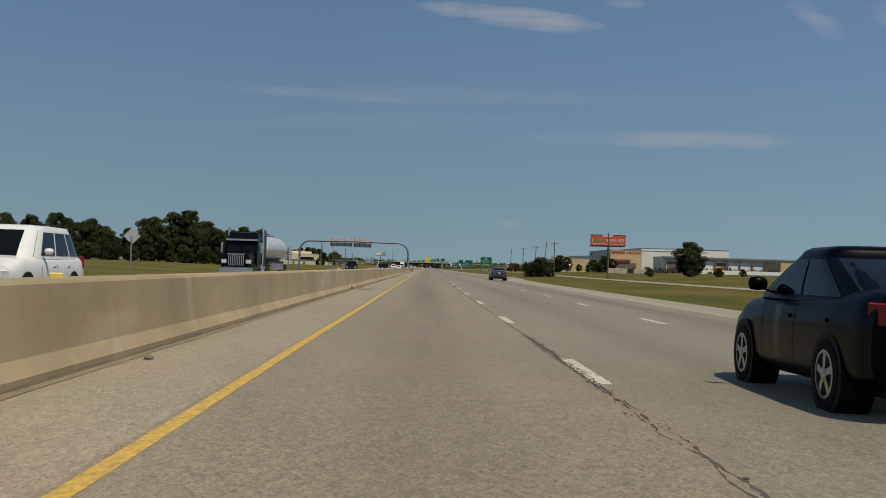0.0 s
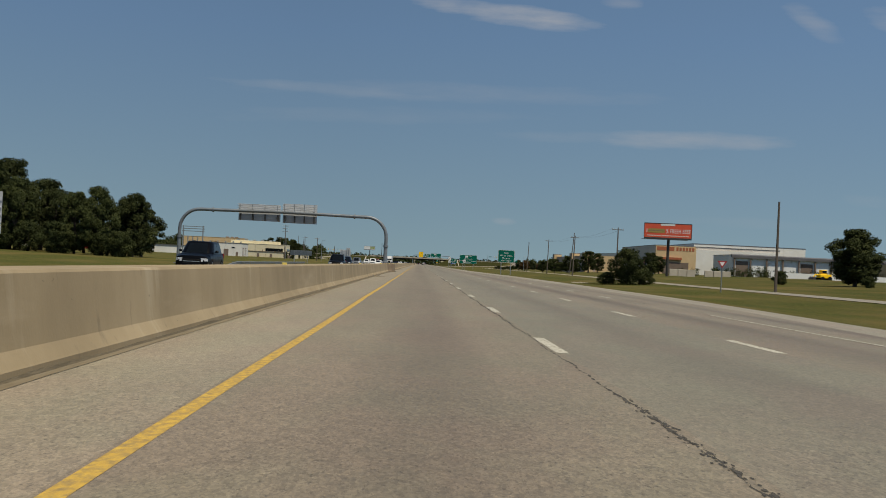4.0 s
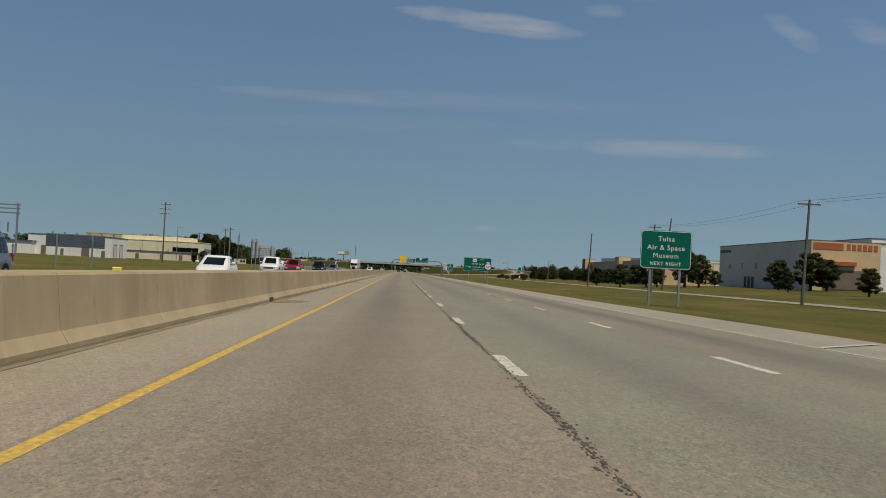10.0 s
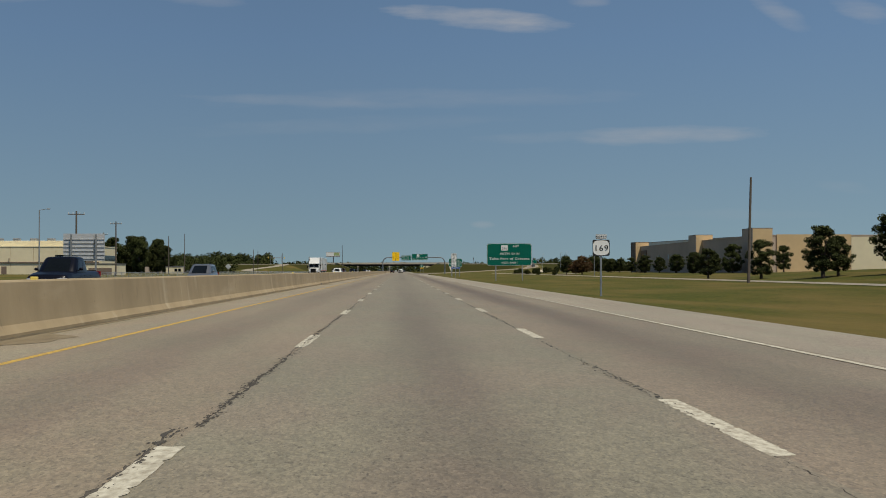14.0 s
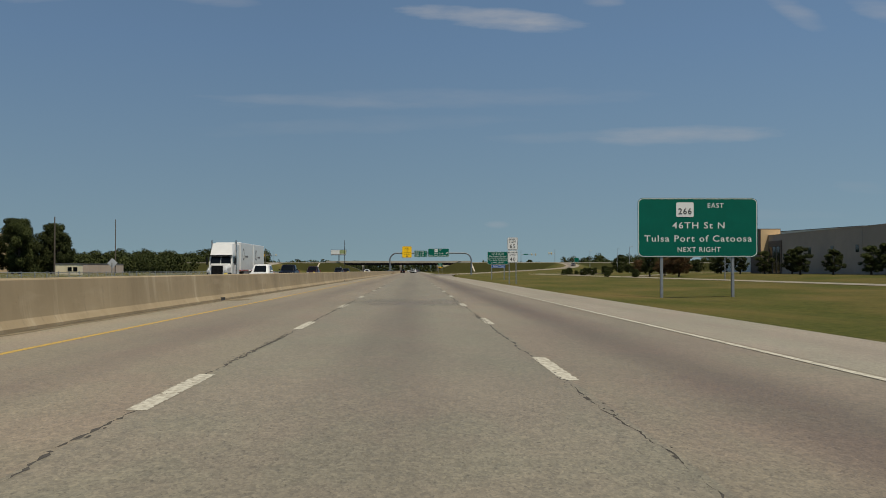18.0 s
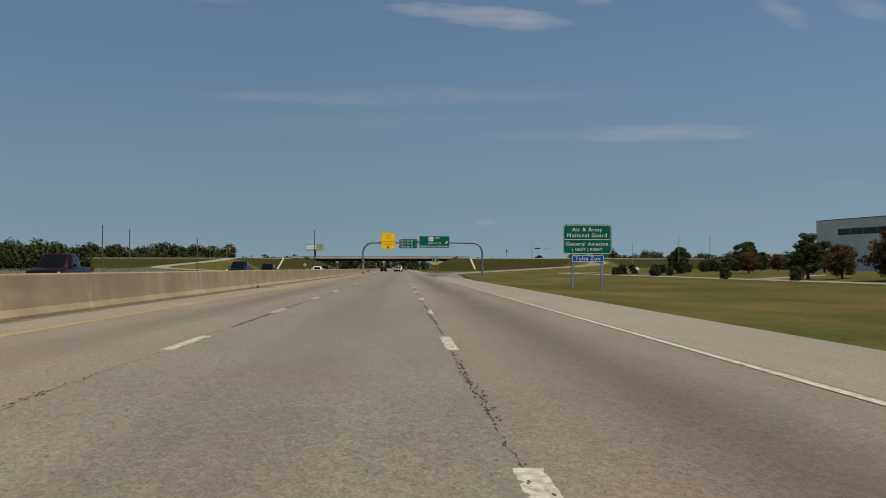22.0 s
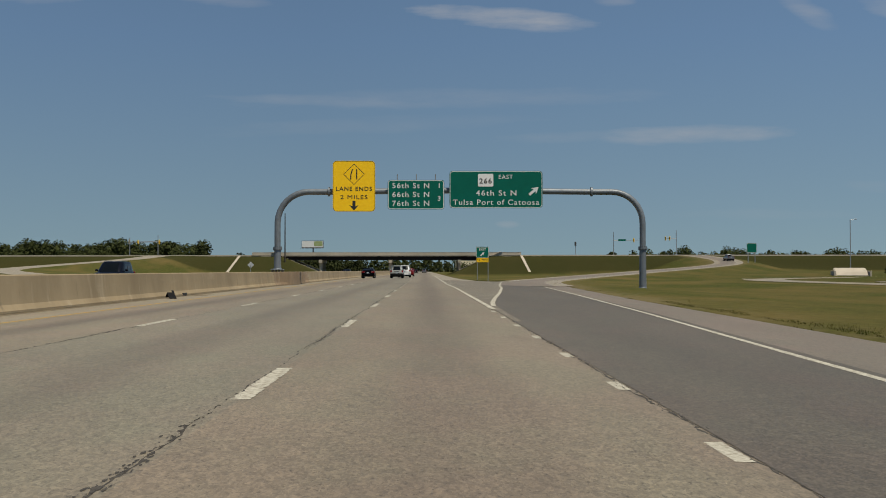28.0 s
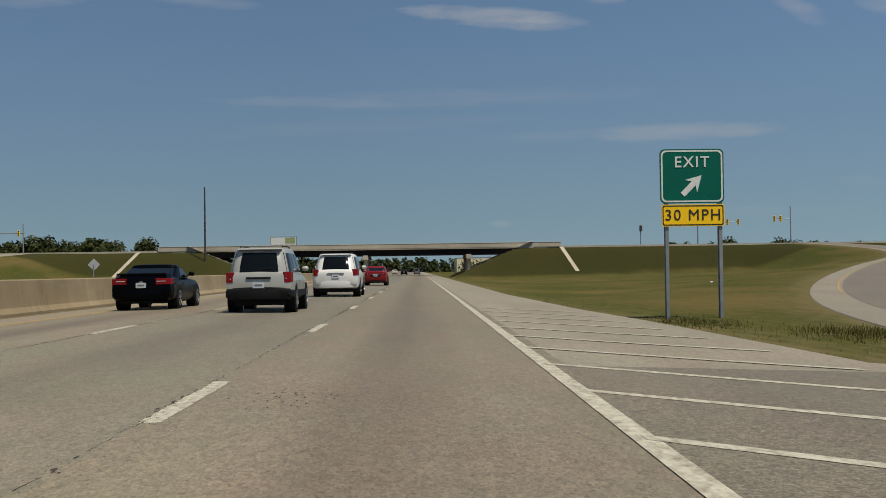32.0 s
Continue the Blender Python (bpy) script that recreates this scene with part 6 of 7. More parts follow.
def plant(kind, x, y, scale=1.0, turn=None, wide=1.0, group=""):
    m = pose(x, y, ground_z(x, y) - 0.1, 0, 0, rnd.uniform(0, 360) if turn is None else turn) @ Matrix.Diagonal((scale * wide, scale * wide, scale, 1))
    ob = copy_thing(kind, m)
    ob.matrix_basis = m
    if group:
        ob["group"] = group
    return ob


GROVE = ((-44.4, 10.4), (-47.5, 10.6), (-51, 9.6), (-56, 10.0), (-60.5, 11.4), (-64, 14.6), (-68, 14.0), (-72, 12.2), (-76, 11.8), (-80.5, 9.2), (-84.5, 7.4), (-88, 8.4), (-92, 11.6), (-96, 11.2), (-101, 12.8), (-106, 11.9), (-112, 12), (-119, 11), (-127, 11.5), (-136, 12))
for k, (x, h) in enumerate(GROVE):
    plant(T_BIG[k % 3], x, 312 + rnd.uniform(-6, 6), h / 10.0, group="grove beyond the oncoming lanes", wide=0.8)
    plant(T_BIG[(k + 1) % 3], x + (2.2 if k else -1.2), 322 + rnd.uniform(-5, 5), h / 12.0, group="grove beyond the oncoming lanes", wide=1.1)
    plant(T_BUSH[k % 2], x + rnd.uniform(-2, 2), 305 + rnd.uniform(-3, 3), rnd.uniform(0.7, 1.1), group="bushes under the grove", wide=1.1)
plant(T_BUSH[0], 31.2, 292.5, 1.15, 30, 0.95), plant(T_BUSH[1], 28.6, 294, 0.42, 80, 1.5), plant(T_BUSH[1], 33.6, 293, 0.55, 10, 1.2), plant(T_BIG[1], 78.8, 331, 1.03, wide=1.25), plant(T_BIG[2], 79.6, 333, 0.92, wide=1.2), plant(T_SHRUB, 84, 318, 1.3), plant(T_BUSH[1], 70, 345, 0.6)
for x, y, s in ((66.6, 623, 0.98), (70, 626, 0.75), (74.6, 615, 1.2), (79, 618, 1.08), (63, 640, 0.8), (60, 660, 0.7)):
    plant(T_SLIM[int(x) % 2], x, y, s, wide=1.25)
for x, y, s in ((88.5, 585, 0.8), (94, 580, 1.05), (97, 578, 0.85), (88, 635, 0.55), (82, 520, 0.6)):
    plant(T_SLIM[int(x) % 2], x, y, s * 1.05, wide=1.5)
for k in range(9):
    plant(T_SLIM[k % 2], 84.5 - (k % 3) * 1.5, 742 + 13.5 * k, 0.62 + 0.12 * (k * 7 % 4) / 4, wide=1.3)
plant(T_BIG[2], 86, 732, 0.72), plant(T_BIG[0], 78, 738, 0.55)
for kind, x, y, s in ((T_SLIM[0], 69.5, 893, 0.92), (T_RUST, 72, 886, 0.82), (T_RUST, 71, 866, 1.08), (T_SLIM[1], 90, 940, 0.78), (T_BIG[1], 82, 868, 0.5), (T_BIG[0], 107, 1045, 0.86), (T_BIG[1], 97, 1083, 0.78),
                      (T_RUST, 78, 950, 0.72), (T_BIG[2], 84, 936, 0.45), (T_BUSH[0], 63, 970, 0.5), (T_SLIM[1], 66, 968, 0.32), (T_BIG[2], 118, 1075, 0.7), (T_BUSH[1], 80.5, 1080, 0.5), (T_BIG[0], 72, 1000, 0.26),
                      (T_RUST, 88, 1010, 0.42), (T_BIG[1], 130, 1120, 0.8), (T_BIG[0], 112, 1010, 0.5), (T_RUST, 101, 1000, 0.7), (T_SLIM[0], 92, 985, 0.6)):
    plant(kind, x, y, s, wide=1.2)
for x, y, s in ((62, 1010, 1.1), (64.5, 1014, 1.4), (66, 1006, 0.9), (70, 1000, 1.3), (74, 990, 1.5), (76.5, 994, 1.2), (79, 988, 1.4), (84, 1000, 1.6), (87, 1004, 1.2), (60, 905, 1.0), (63, 880, 1.1), (95, 1016, 1.5)):
    plant(T_SHRUB, x, y, s, group="shrubs on the lawn")
for x, y, s in ((-62, 700, 0.45), (-66, 706, 0.4)):
    plant(T_BIG[0], x, y, s * 0.9)
for k, (x, y, s) in enumerate(((-98, 858, 1.12), (-93, 850, 1.25), (-88, 856, 1.32), (-83.5, 848, 1.28), (-79, 856, 1.20), (-75, 850, 0.95), (-90, 866, 1.2), (-81, 866, 1.25))):
    plant(T_BIG[k % 3], x, y, s, wide=0.85, group="dark grove beside the works")
plant(T_BIG[0], 87, 1375, 0.85), plant(T_BIG[1], 92, 1378, 0.7)


def far_woods(name, label, line, height, depth, count, seed, leaf=1.1):
    """A belt of distant woodland: leaf clumps along a line, with an uneven top."""
    r = random.Random(seed)
    blobs = []
    (x0, y0), (x1, y1) = line
    n = max(6, int(math.hypot(x1 - x0, y1 - y0) / (height * 0.30)))
    for k in range(n):
        q = (k + r.random()) / n
        h = height * (0.86 + 0.42 * noise.noise(Vector((q * 14, seed, 0))) + 0.12 * r.random())
        x, y = x0 + (x1 - x0) * q + r.uniform(-3, 3), y0 + (y1 - y0) * q + r.uniform(-depth, depth)
        z0 = ground_z(x, y)
        for f, g in ((0.12, 0.34), (0.34, 0.36), (0.58, 0.30), (0.78, 0.22)):
            blobs.append((x + r.uniform(-0.25, 0.25) * h, y + r.uniform(-2, 2), z0 + h * f, h * g * r.uniform(0.8, 1.15)))
    return single(name, leaf_cloud(seed, blobs, count, leaf, 0.95), M_LEAF, label, "trees", "stuff")


far_woods("far_woods", "dark distant woodland beyond the fields", ((-420, 1240), (-150, 1262)), 11.5, 10, 64600, 3, 0.61)
far_woods("far_woods", "dark wooded rise behind the far embankment", ((-430, 1590), (-128, 1612)), 20.5, 14, 87400, 4, 0.75)
far_woods("far_woods", "dark wooded skyline behind the far embankment", ((-360, 1480), (-112, 1500)), 15.5, 10, 72200, 24, 0.68)
far_woods("far_woods", "dark distant tree line", ((-90, 1500), (-30, 1620)), 9, 15, 7600, 5, 0.75)
far_woods("far_woods", "dark distant tree line on the horizon", ((-900, 1900), (700, 2100)), 14, 60, 45600, 6, 1.50)
far_woods("far_woods", "dark distant woodland beyond the side road", ((130, 1420), (560, 1750)), 9, 18, 38000, 7, 0.68)
far_woods("far_woods", "olive weedy brush below the loading shed", ((92, 512), (170, 520)), 3.4, 4, 11400, 8, 0.20)
far_woods("far_woods", "dark distant trees past the grove", ((-420, 420), (-150, 330)), 11, 12, 17100, 9, 0.48)
far_woods("far_woods", "dark tree belt behind the works", ((-420, 960), (-75, 1010)), 7.5, 8, 45600, 10, 0.41)
far_woods("far_woods", "dark tree belt behind the stores", ((135, 1180), (420, 1200)), 6.5, 8, 30400, 12, 0.41)
far_woods("far_woods", "dark trees seen under the bridge", ((26, 1420), (75, 1560)), 5, 6, 7600, 13, 0.41)
far_woods("far_woods", "dark tree line on the rise behind the side road", ((150, 1650), (420, 1720)), 15, 12, 38000, 14, 0.75)
for ob in T_BIG + T_SLIM + T_BUSH + [T_RUST, T_SHRUB]:
    ob.matrix_basis = pose(0, 0, 0)
spare = [(T_BIG[0], 140, 690, 0.8), (T_BIG[1], 210, 700, 0.9), (T_BIG[2], 220, 640, 0.9), (T_SLIM[0], 82, 560, 0.55), (T_SLIM[1], 84, 690, 0.7), (T_BUSH[0], 76, 318, 0.45), (T_BUSH[1], 92, 322, 0.5), (T_RUST, 88, 950, 0.7), (T_SHRUB, 90, 1008, 1.3)]
for ob, x, y, s in spare:
    ob.matrix_basis = pose(x, y, ground_z(x, y) - 0.1) @ Matrix.Diagonal((s, s, s, 1))

# grass tufts along the verge
r = random.Random(9)
s = Shell()
for k in range(90000):
    y = r.uniform(10, 1090)
    out = r.random() ** 2.6
    x = right_edge(y) - 0.14 + 6.0 * out
    if y > 1040 and float(np.hypot(RAMP[:, 0] - x, RAMP[:, 1] - y).min()) < 4.3:
        continue
    clump = max(0.0, noise.noise(Vector((x * 0.7, y * 0.3, 4))))
    if clump < 0.10 and r.random() < 0.85:
        continue
    z, h = ground_z(x, y), r.uniform(0.008, 0.02) + 0.20 * max(0.0, clump - 0.06) * (1 - out) ** 3
    a, q = r.uniform(0, math.pi), r.uniform(0.006, 0.016)
    dx, dy, lx, ly = q * math.cos(a), q * math.sin(a), r.uniform(-0.6, 0.6) * h, r.uniform(-0.6, 0.6) * h
    s.add(((x - dx, y - dy, z - 0.01), (x + dx, y + dy, z - 0.01), (x + lx, y + ly, z + h)), [(0, 1, 2)])
single("grass_tufts", s, M_BLADE, "short ragged grass tufts along the verge", "grass", "stuff")
weeds = Shell()
for k in range(60000):
    y = r.uniform(430, 960)
    wild = noise.noise(Vector((y * 0.16, 3.3, 1.0))) + 0.5 * noise.noise(Vector((y * 0.9, 8.1, 2.0)))
    out = r.random() ** 1.8 * (0.9 + 0.7 * wild)
    if out < 0 or wild < -0.35:
        continue
    x = right_edge(y) - 0.10 - 0.12 * max(0.0, wild) + out
    z, h = ground_z(x, y), r.uniform(0.015, 0.05) + 0.07 * max(0.0, wild) * r.random()
    a, q = r.uniform(0, math.pi), r.uniform(0.006, 0.016)
    dx, dy, lx, ly = q * math.cos(a), q * math.sin(a), r.uniform(-0.6, 0.6) * h, r.uniform(-0.6, 0.6) * h
    weeds.add(((x - dx, y - dy, z - 0.01), (x + dx, y + dy, z - 0.01), (x + lx, y + ly, z + h)), [(0, 1, 2)])
single("verge_weeds", weeds, M_WEED, "dark green uncut grass along the shoulder's edge", "weeds", "stuff")
weeds = Shell()
for cx, cy, rx, ry, n, top in ((20.5, 1052.5, 1.6, 2.6, 1500, 0.26), (18.6, 1056, 1.5, 3.0, 1100, 0.20), (16.4, 1062, 0.9, 3.0, 600, 0.16), (22.2, 1050, 0.8, 1.6, 500, 0.2), (30, 293, 3.4, 3.0, 1800, 0.5), (27, 302, 2.2, 3.0, 700, 0.3),
                               (15.1, 1053, 0.35, 3.0, 260, 0.14), (18.6, 985, 1.2, 6, 500, 0.16), (19.8, 1015, 1.0, 7, 600, 0.16)):
    for _ in range(2 * n):
        x, y = cx + rx * r.gauss(0, 0.5), cy + ry * r.gauss(0, 0.5)
        if float(np.hypot(RAMP[:, 0] - x, RAMP[:, 1] - y).min()) < 4.2 or x < right_edge(y):
            continue
        z, h, a, q = ground_z(x, y), top * r.uniform(0.15, 0.6), r.uniform(0, math.pi), r.uniform(0.006, 0.016)
        dx, dy, lx, ly = q * math.cos(a), q * math.sin(a), r.uniform(-0.5, 0.5) * h, r.uniform(-0.5, 0.5) * h
        weeds.add(((x - dx, y - dy, z - 0.01), (x + dx, y + dy, z - 0.01), (x + lx, y + ly, z + h)), [(0, 1, 2)])
single("weeds", weeds, M_WEED, "ragged green and straw weeds at the ramp nose", "weeds", "stuff")
scrap = thing("tyre_scrap", "curled black scrap of tyre tread at the barrier foot", "tyre scrap", (-1.35, 956.2, -0.09), 20)
part("tread", Shell().rings([[(-0.11, y, z), (0.11, y, z), (0.12, y, z + 0.03), (-0.12, y, z + 0.03)] for y, z in ((-0.7, 0.0), (-0.4, 0.03), (-0.1, 0.12), (0.15, 0.22), (0.4, 0.16), (0.7, 0.03))]), M_TYRE, scrap, smooth=40)
part("torn_strip", Shell().rings([[(0.12, y, z), (0.2, y, z), (0.2, y, z + 0.02), (0.12, y, z + 0.02)] for y, z in ((-0.3, 0.0), (0.1, 0.1), (0.5, 0.24), (0.75, 0.3))]), M_TYRE, scrap)
# small litter
for x, y, rr, mat, label in ((-1.5, 17.3, 0.06, M_BROWN, "small brown stone lying on the inner shoulder"), (21.5, 1060.5, 0.10, M_SWHITE, "crumpled white litter lying in the grass"), (21.0, 1060.0, 0.07, M_SWHITE, "small scrap of white litter in the grass"), (32.0, 1120.0, 0.12, M_SWHITE, "white scrap of litter on the embankment")):
    q, z0 = random.Random(int(y)), road_z(x) if x < 10 else ground_z(x, y)
    rows = [[(x + rr * f * math.cos(k * 0.785) * q.uniform(0.8, 1.2), y + rr * f * math.sin(k * 0.785) * q.uniform(0.8, 1.2), z0 + hh * rr) for k in range(8)] for f, hh in ((0.9, -0.1), (1.0, 0.4), (0.6, 0.9))]
    single("stone" if mat is M_BROWN else "litter", Shell().rings(rows), mat, label, "stone" if mat is M_BROWN else "litter", smooth=True)


# ---- vehicles: x across, y forward, origin on the road under the middle ----
def wheel(parent, x, y, r, w, side, rim=None, spokes=5):
    """A tyre with a rounded shoulder and a spoked rim as its sub-part."""
    prof = [(-w / 2, 0.62), (-w / 2, 0.9), (-w / 2 + 0.03, 0.985), (0, 1.0), (w / 2 - 0.03, 0.985), (w / 2, 0.9), (w / 2, 0.62)]
    n = 20
    rows = [[(x + a, y + q * r * math.cos(2 * math.pi * k / n), r + q * r * math.sin(2 * math.pi * k / n)) for k in range(n)] for a, q in prof]
    t = part("tyre", Shell().rings(rows), M_TYRE, parent, smooth=True)
    xo = x + side * (w / 2 - 0.012)
    s = Shell()
    ring = lambda q, d: [(xo + side * d, y + q * r * math.cos(2 * math.pi * k / n), r + q * r * math.sin(2 * math.pi * k / n)) for k in range(n)]
    s.rings([ring(0.66, 0.016), ring(0.58, 0.02), ring(0.56, -0.03)], caps=False)
    for k in range(spokes):
        a = 2 * math.pi * k / spokes + 0.3
        c, d = math.cos(a), math.sin(a)
        e = 0.075 * r
        s.add([(xo + side * 0.018, y + r * 0.1 * c - e * d, r + r * 0.1 * d + e * c), (xo + side * 0.018, y + r * 0.1 * c + e * d, r + r * 0.1 * d - e * c),
               (xo + side * 0.012, y + r * 0.6 * c + 1.5 * e * d, r + r * 0.6 * d - 1.5 * e * c), (xo + side * 0.012, y + r * 0.6 * c - 1.5 * e * d, r + r * 0.6 * d + 1.5 * e * c)], [(0, 1, 2, 3)])
    s.rings([ring(0.2, 0.018), ring(0.12, 0.03)], caps=True)
    part("rim", s, rim or M_RIM, t)
    return t


def hull(rows, lift=0.0, lo=0, hi=99):
    """Smooth body rings from stations (y, bottom, shoulder, top, half width)."""
    st = np.array(rows, float)
    ys = np.unique(np.r_[st[:, 0], np.linspace(st[0, 0], st[-1, 0], 34)])
    dense = np.stack([np.interp(ys, st[:, 0], st[:, k]) for k in range(1, 5)], 1)
    for _ in range(2):
        dense[2:-2] = 0.25 * dense[1:-3] + 0.5 * dense[2:-2] + 0.25 * dense[3:-1]
    out = []
    for y, (zb, zs, zt, w) in zip(ys, dense):
        h, d = zs - zb, zt - zs
        half = [(0.0, zb), (0.72 * w, zb), (0.88 * w, zb + 0.02), (0.96 * w, zb + 0.09), (0.992 * w, zb + 0.28 * h), (w, zb + 0.52 * h), (0.992 * w, zb + 0.78 * h),
                (0.968 * w, zs), (0.925 * w, zs + 0.45 * d), (0.85 * w, zs + 0.8 * d), (0.70 * w, zt), (0.35 * w, zt + 0.012), (0.0, zt + 0.018)]
        out.append([(a, y, z) for a, z in half] + [(-a, y, z) for a, z in reversed(half[1:-1])])
    return Shell().rings(out)


def body_x(stations, y, z):
    """Half width of a body at a height, for things that lie on its side."""
    st = np.array(stations, float)
    zb, zs, zt, w = (float(np.interp(y, st[:, 0], st[:, k])) for k in range(1, 5))
    h, d = zs - zb, zt - zs
    return float(np.interp(z, [zb, zb + 0.02, zb + 0.09, zb + 0.28 * h, zb + 0.52 * h, zb + 0.78 * h, zs, zs + 0.45 * d, zs + 0.8 * d], [0.72 * w, 0.88 * w, 0.96 * w, 0.992 * w, w, 0.992 * w, 0.968 * w, 0.925 * w, 0.85 * w]))


def corner_lamp(sd, plan, z0, z1, thick=0.05, point=1.0):
    """A lens that wraps round a body corner: plan points (x, y) from the middle outwards."""
    rows = []
    mid_y = plan[-1][1]
    low, high = z0, z1
    for k, (x, y) in enumerate(plan):
        # the inner end may narrow to a blunt point
        f = point + (1 - point) * min(1.0, k / (len(plan) - 2))
        z0, z1 = high - 0.02 - (high - 0.02 - low) * f - 0.02 * (1 - f), high - 0.05 * (1 - f)
        inward = -thick if y < mid_y + 1e-6 and plan[0][1] < mid_y else thick
        rows.append([(sd * x, y, z0 + 0.012), (sd * x, y, z1 - 0.012), (sd * (x - 0.02), y - inward * 0.4, z1), (sd * (x - 0.05), y - inward, z1 - 0.01), (sd * (x - 0.05), y - inward, z0 + 0.01), (sd * (x - 0.02), y - inward * 0.4, z0)])
    return Shell().rings(rows)


STYLES = {  # width, height, wheel radius, axles, stations, cabin (rear base, front base, rear roof, front roof, belt)
    "sedan": (1.76, 1.47, 0.325, (-1.22, 1.30), [(-2.17, .46, .74, .84, .60), (-2.14, .36, .86, 1.03, .74), (-2.05, .28, .89, 1.08, .81), (-1.85, .24, .90, 1.09, .855), (-1.3, .22, .90, 1.07, .88), (0.2, .20, .86, 1.01, .88), (0.9, .20, .84, .99, .87), (1.55, .22, .78, .92, .85), (1.95, .25, .66, .78, .79), (2.12, .32, .54, .64, .66), (2.17, .40, .50, .56, .52)], (-1.92, 1.30, -0.66, 0.26, 0.99)),
    "coupe": (1.88, 1.40, 0.35, (-1.36, 1.37), [(-2.39, .48, .78, .90, .74), (-2.35, .32, .86, 1.02, .88), (-2.1, .25, .88, 1.07, .93), (-1.3, .22, .89, 1.04, .94), (0.1, .20, .84, .97, .92), (0.7, .20, .84, .96, .92), (1.6, .22, .80, .90, .92), (2.2, .26, .68, .80, .86), (2.37, .38, .58, .68, .72)], (-1.85, 0.72, -0.75, -0.15, 1.0)),
    "suv": (1.80, 1.74, 0.36, (-1.30, 1.32), [(-2.20, .50, .86, .98, .74), (-2.16, .40, .94, 1.06, .85), (-1.95, .36, .97, 1.10, .89), (-1.2, .34, .96, 1.10, .90), (0.2, .32, .93, 1.08, .90), (0.95, .32, .93, 1.06, .89), (1.6, .34, .88, 1.0, .88), (2.05, .38, .76, .88, .83), (2.20, .46, .64, .72, .68)], (-2.13, 1.12, -1.92, 0.36, 1.05)),
    "big_suv": (2.0, 1.86, 0.39, (-1.50, 1.55), [(-2.55, .52, .94, 1.06, .80), (-2.48, .40, 1.0, 1.14, .93), (-2.2, .34, 1.04, 1.20, .99), (-1.4, .32, 1.04, 1.20, 1.0), (0.4, .32, 1.02, 1.18, 1.0), (1.15, .32, 1.02, 1.16, .99), (1.9, .34, .98, 1.10, .97), (2.4, .38, .84, .96, .90), (2.56, .46, .70, .80, .76)], (-2.44, 1.30, -2.02, 0.50, 1.15)),
    "van": (1.98, 1.76, 0.35, (-1.5, 1.55), [(-2.55, .48, .90, 1.0, .82), (-2.50, .36, .96, 1.08, .93), (-2.2, .30, .98, 1.10, .98), (0.4, .28, .94, 1.06, .98), (1.3, .28, .92, 1.04, .97), (2.0, .30, .80, .92, .94), (2.40, .32, .68, .78, .86), (2.55, .42, .58, .64, .70)], (-2.46, 1.70, -2.15, 0.55, 1.04)),
    "pickup": (2.0, 1.90, 0.41, (-1.75, 1.80), [(-2.90, .62, 1.0, 1.10, .92), (-2.86, .50, 1.06, 1.20, .98), (-2.4, .46, 1.08, 1.22, 1.0), (-0.9, .44, 1.08, 1.22, 1.0), (0.6, .42, 1.06, 1.20, 1.0), (1.25, .42, 1.06, 1.20, .99), (2.1, .44, 1.02, 1.14, .98), (2.7, .46, .88, 1.02, .94), (2.90, .56, .72, .84, .82)], (-0.95, 1.40, -0.72, 0.68, 1.18)),
}


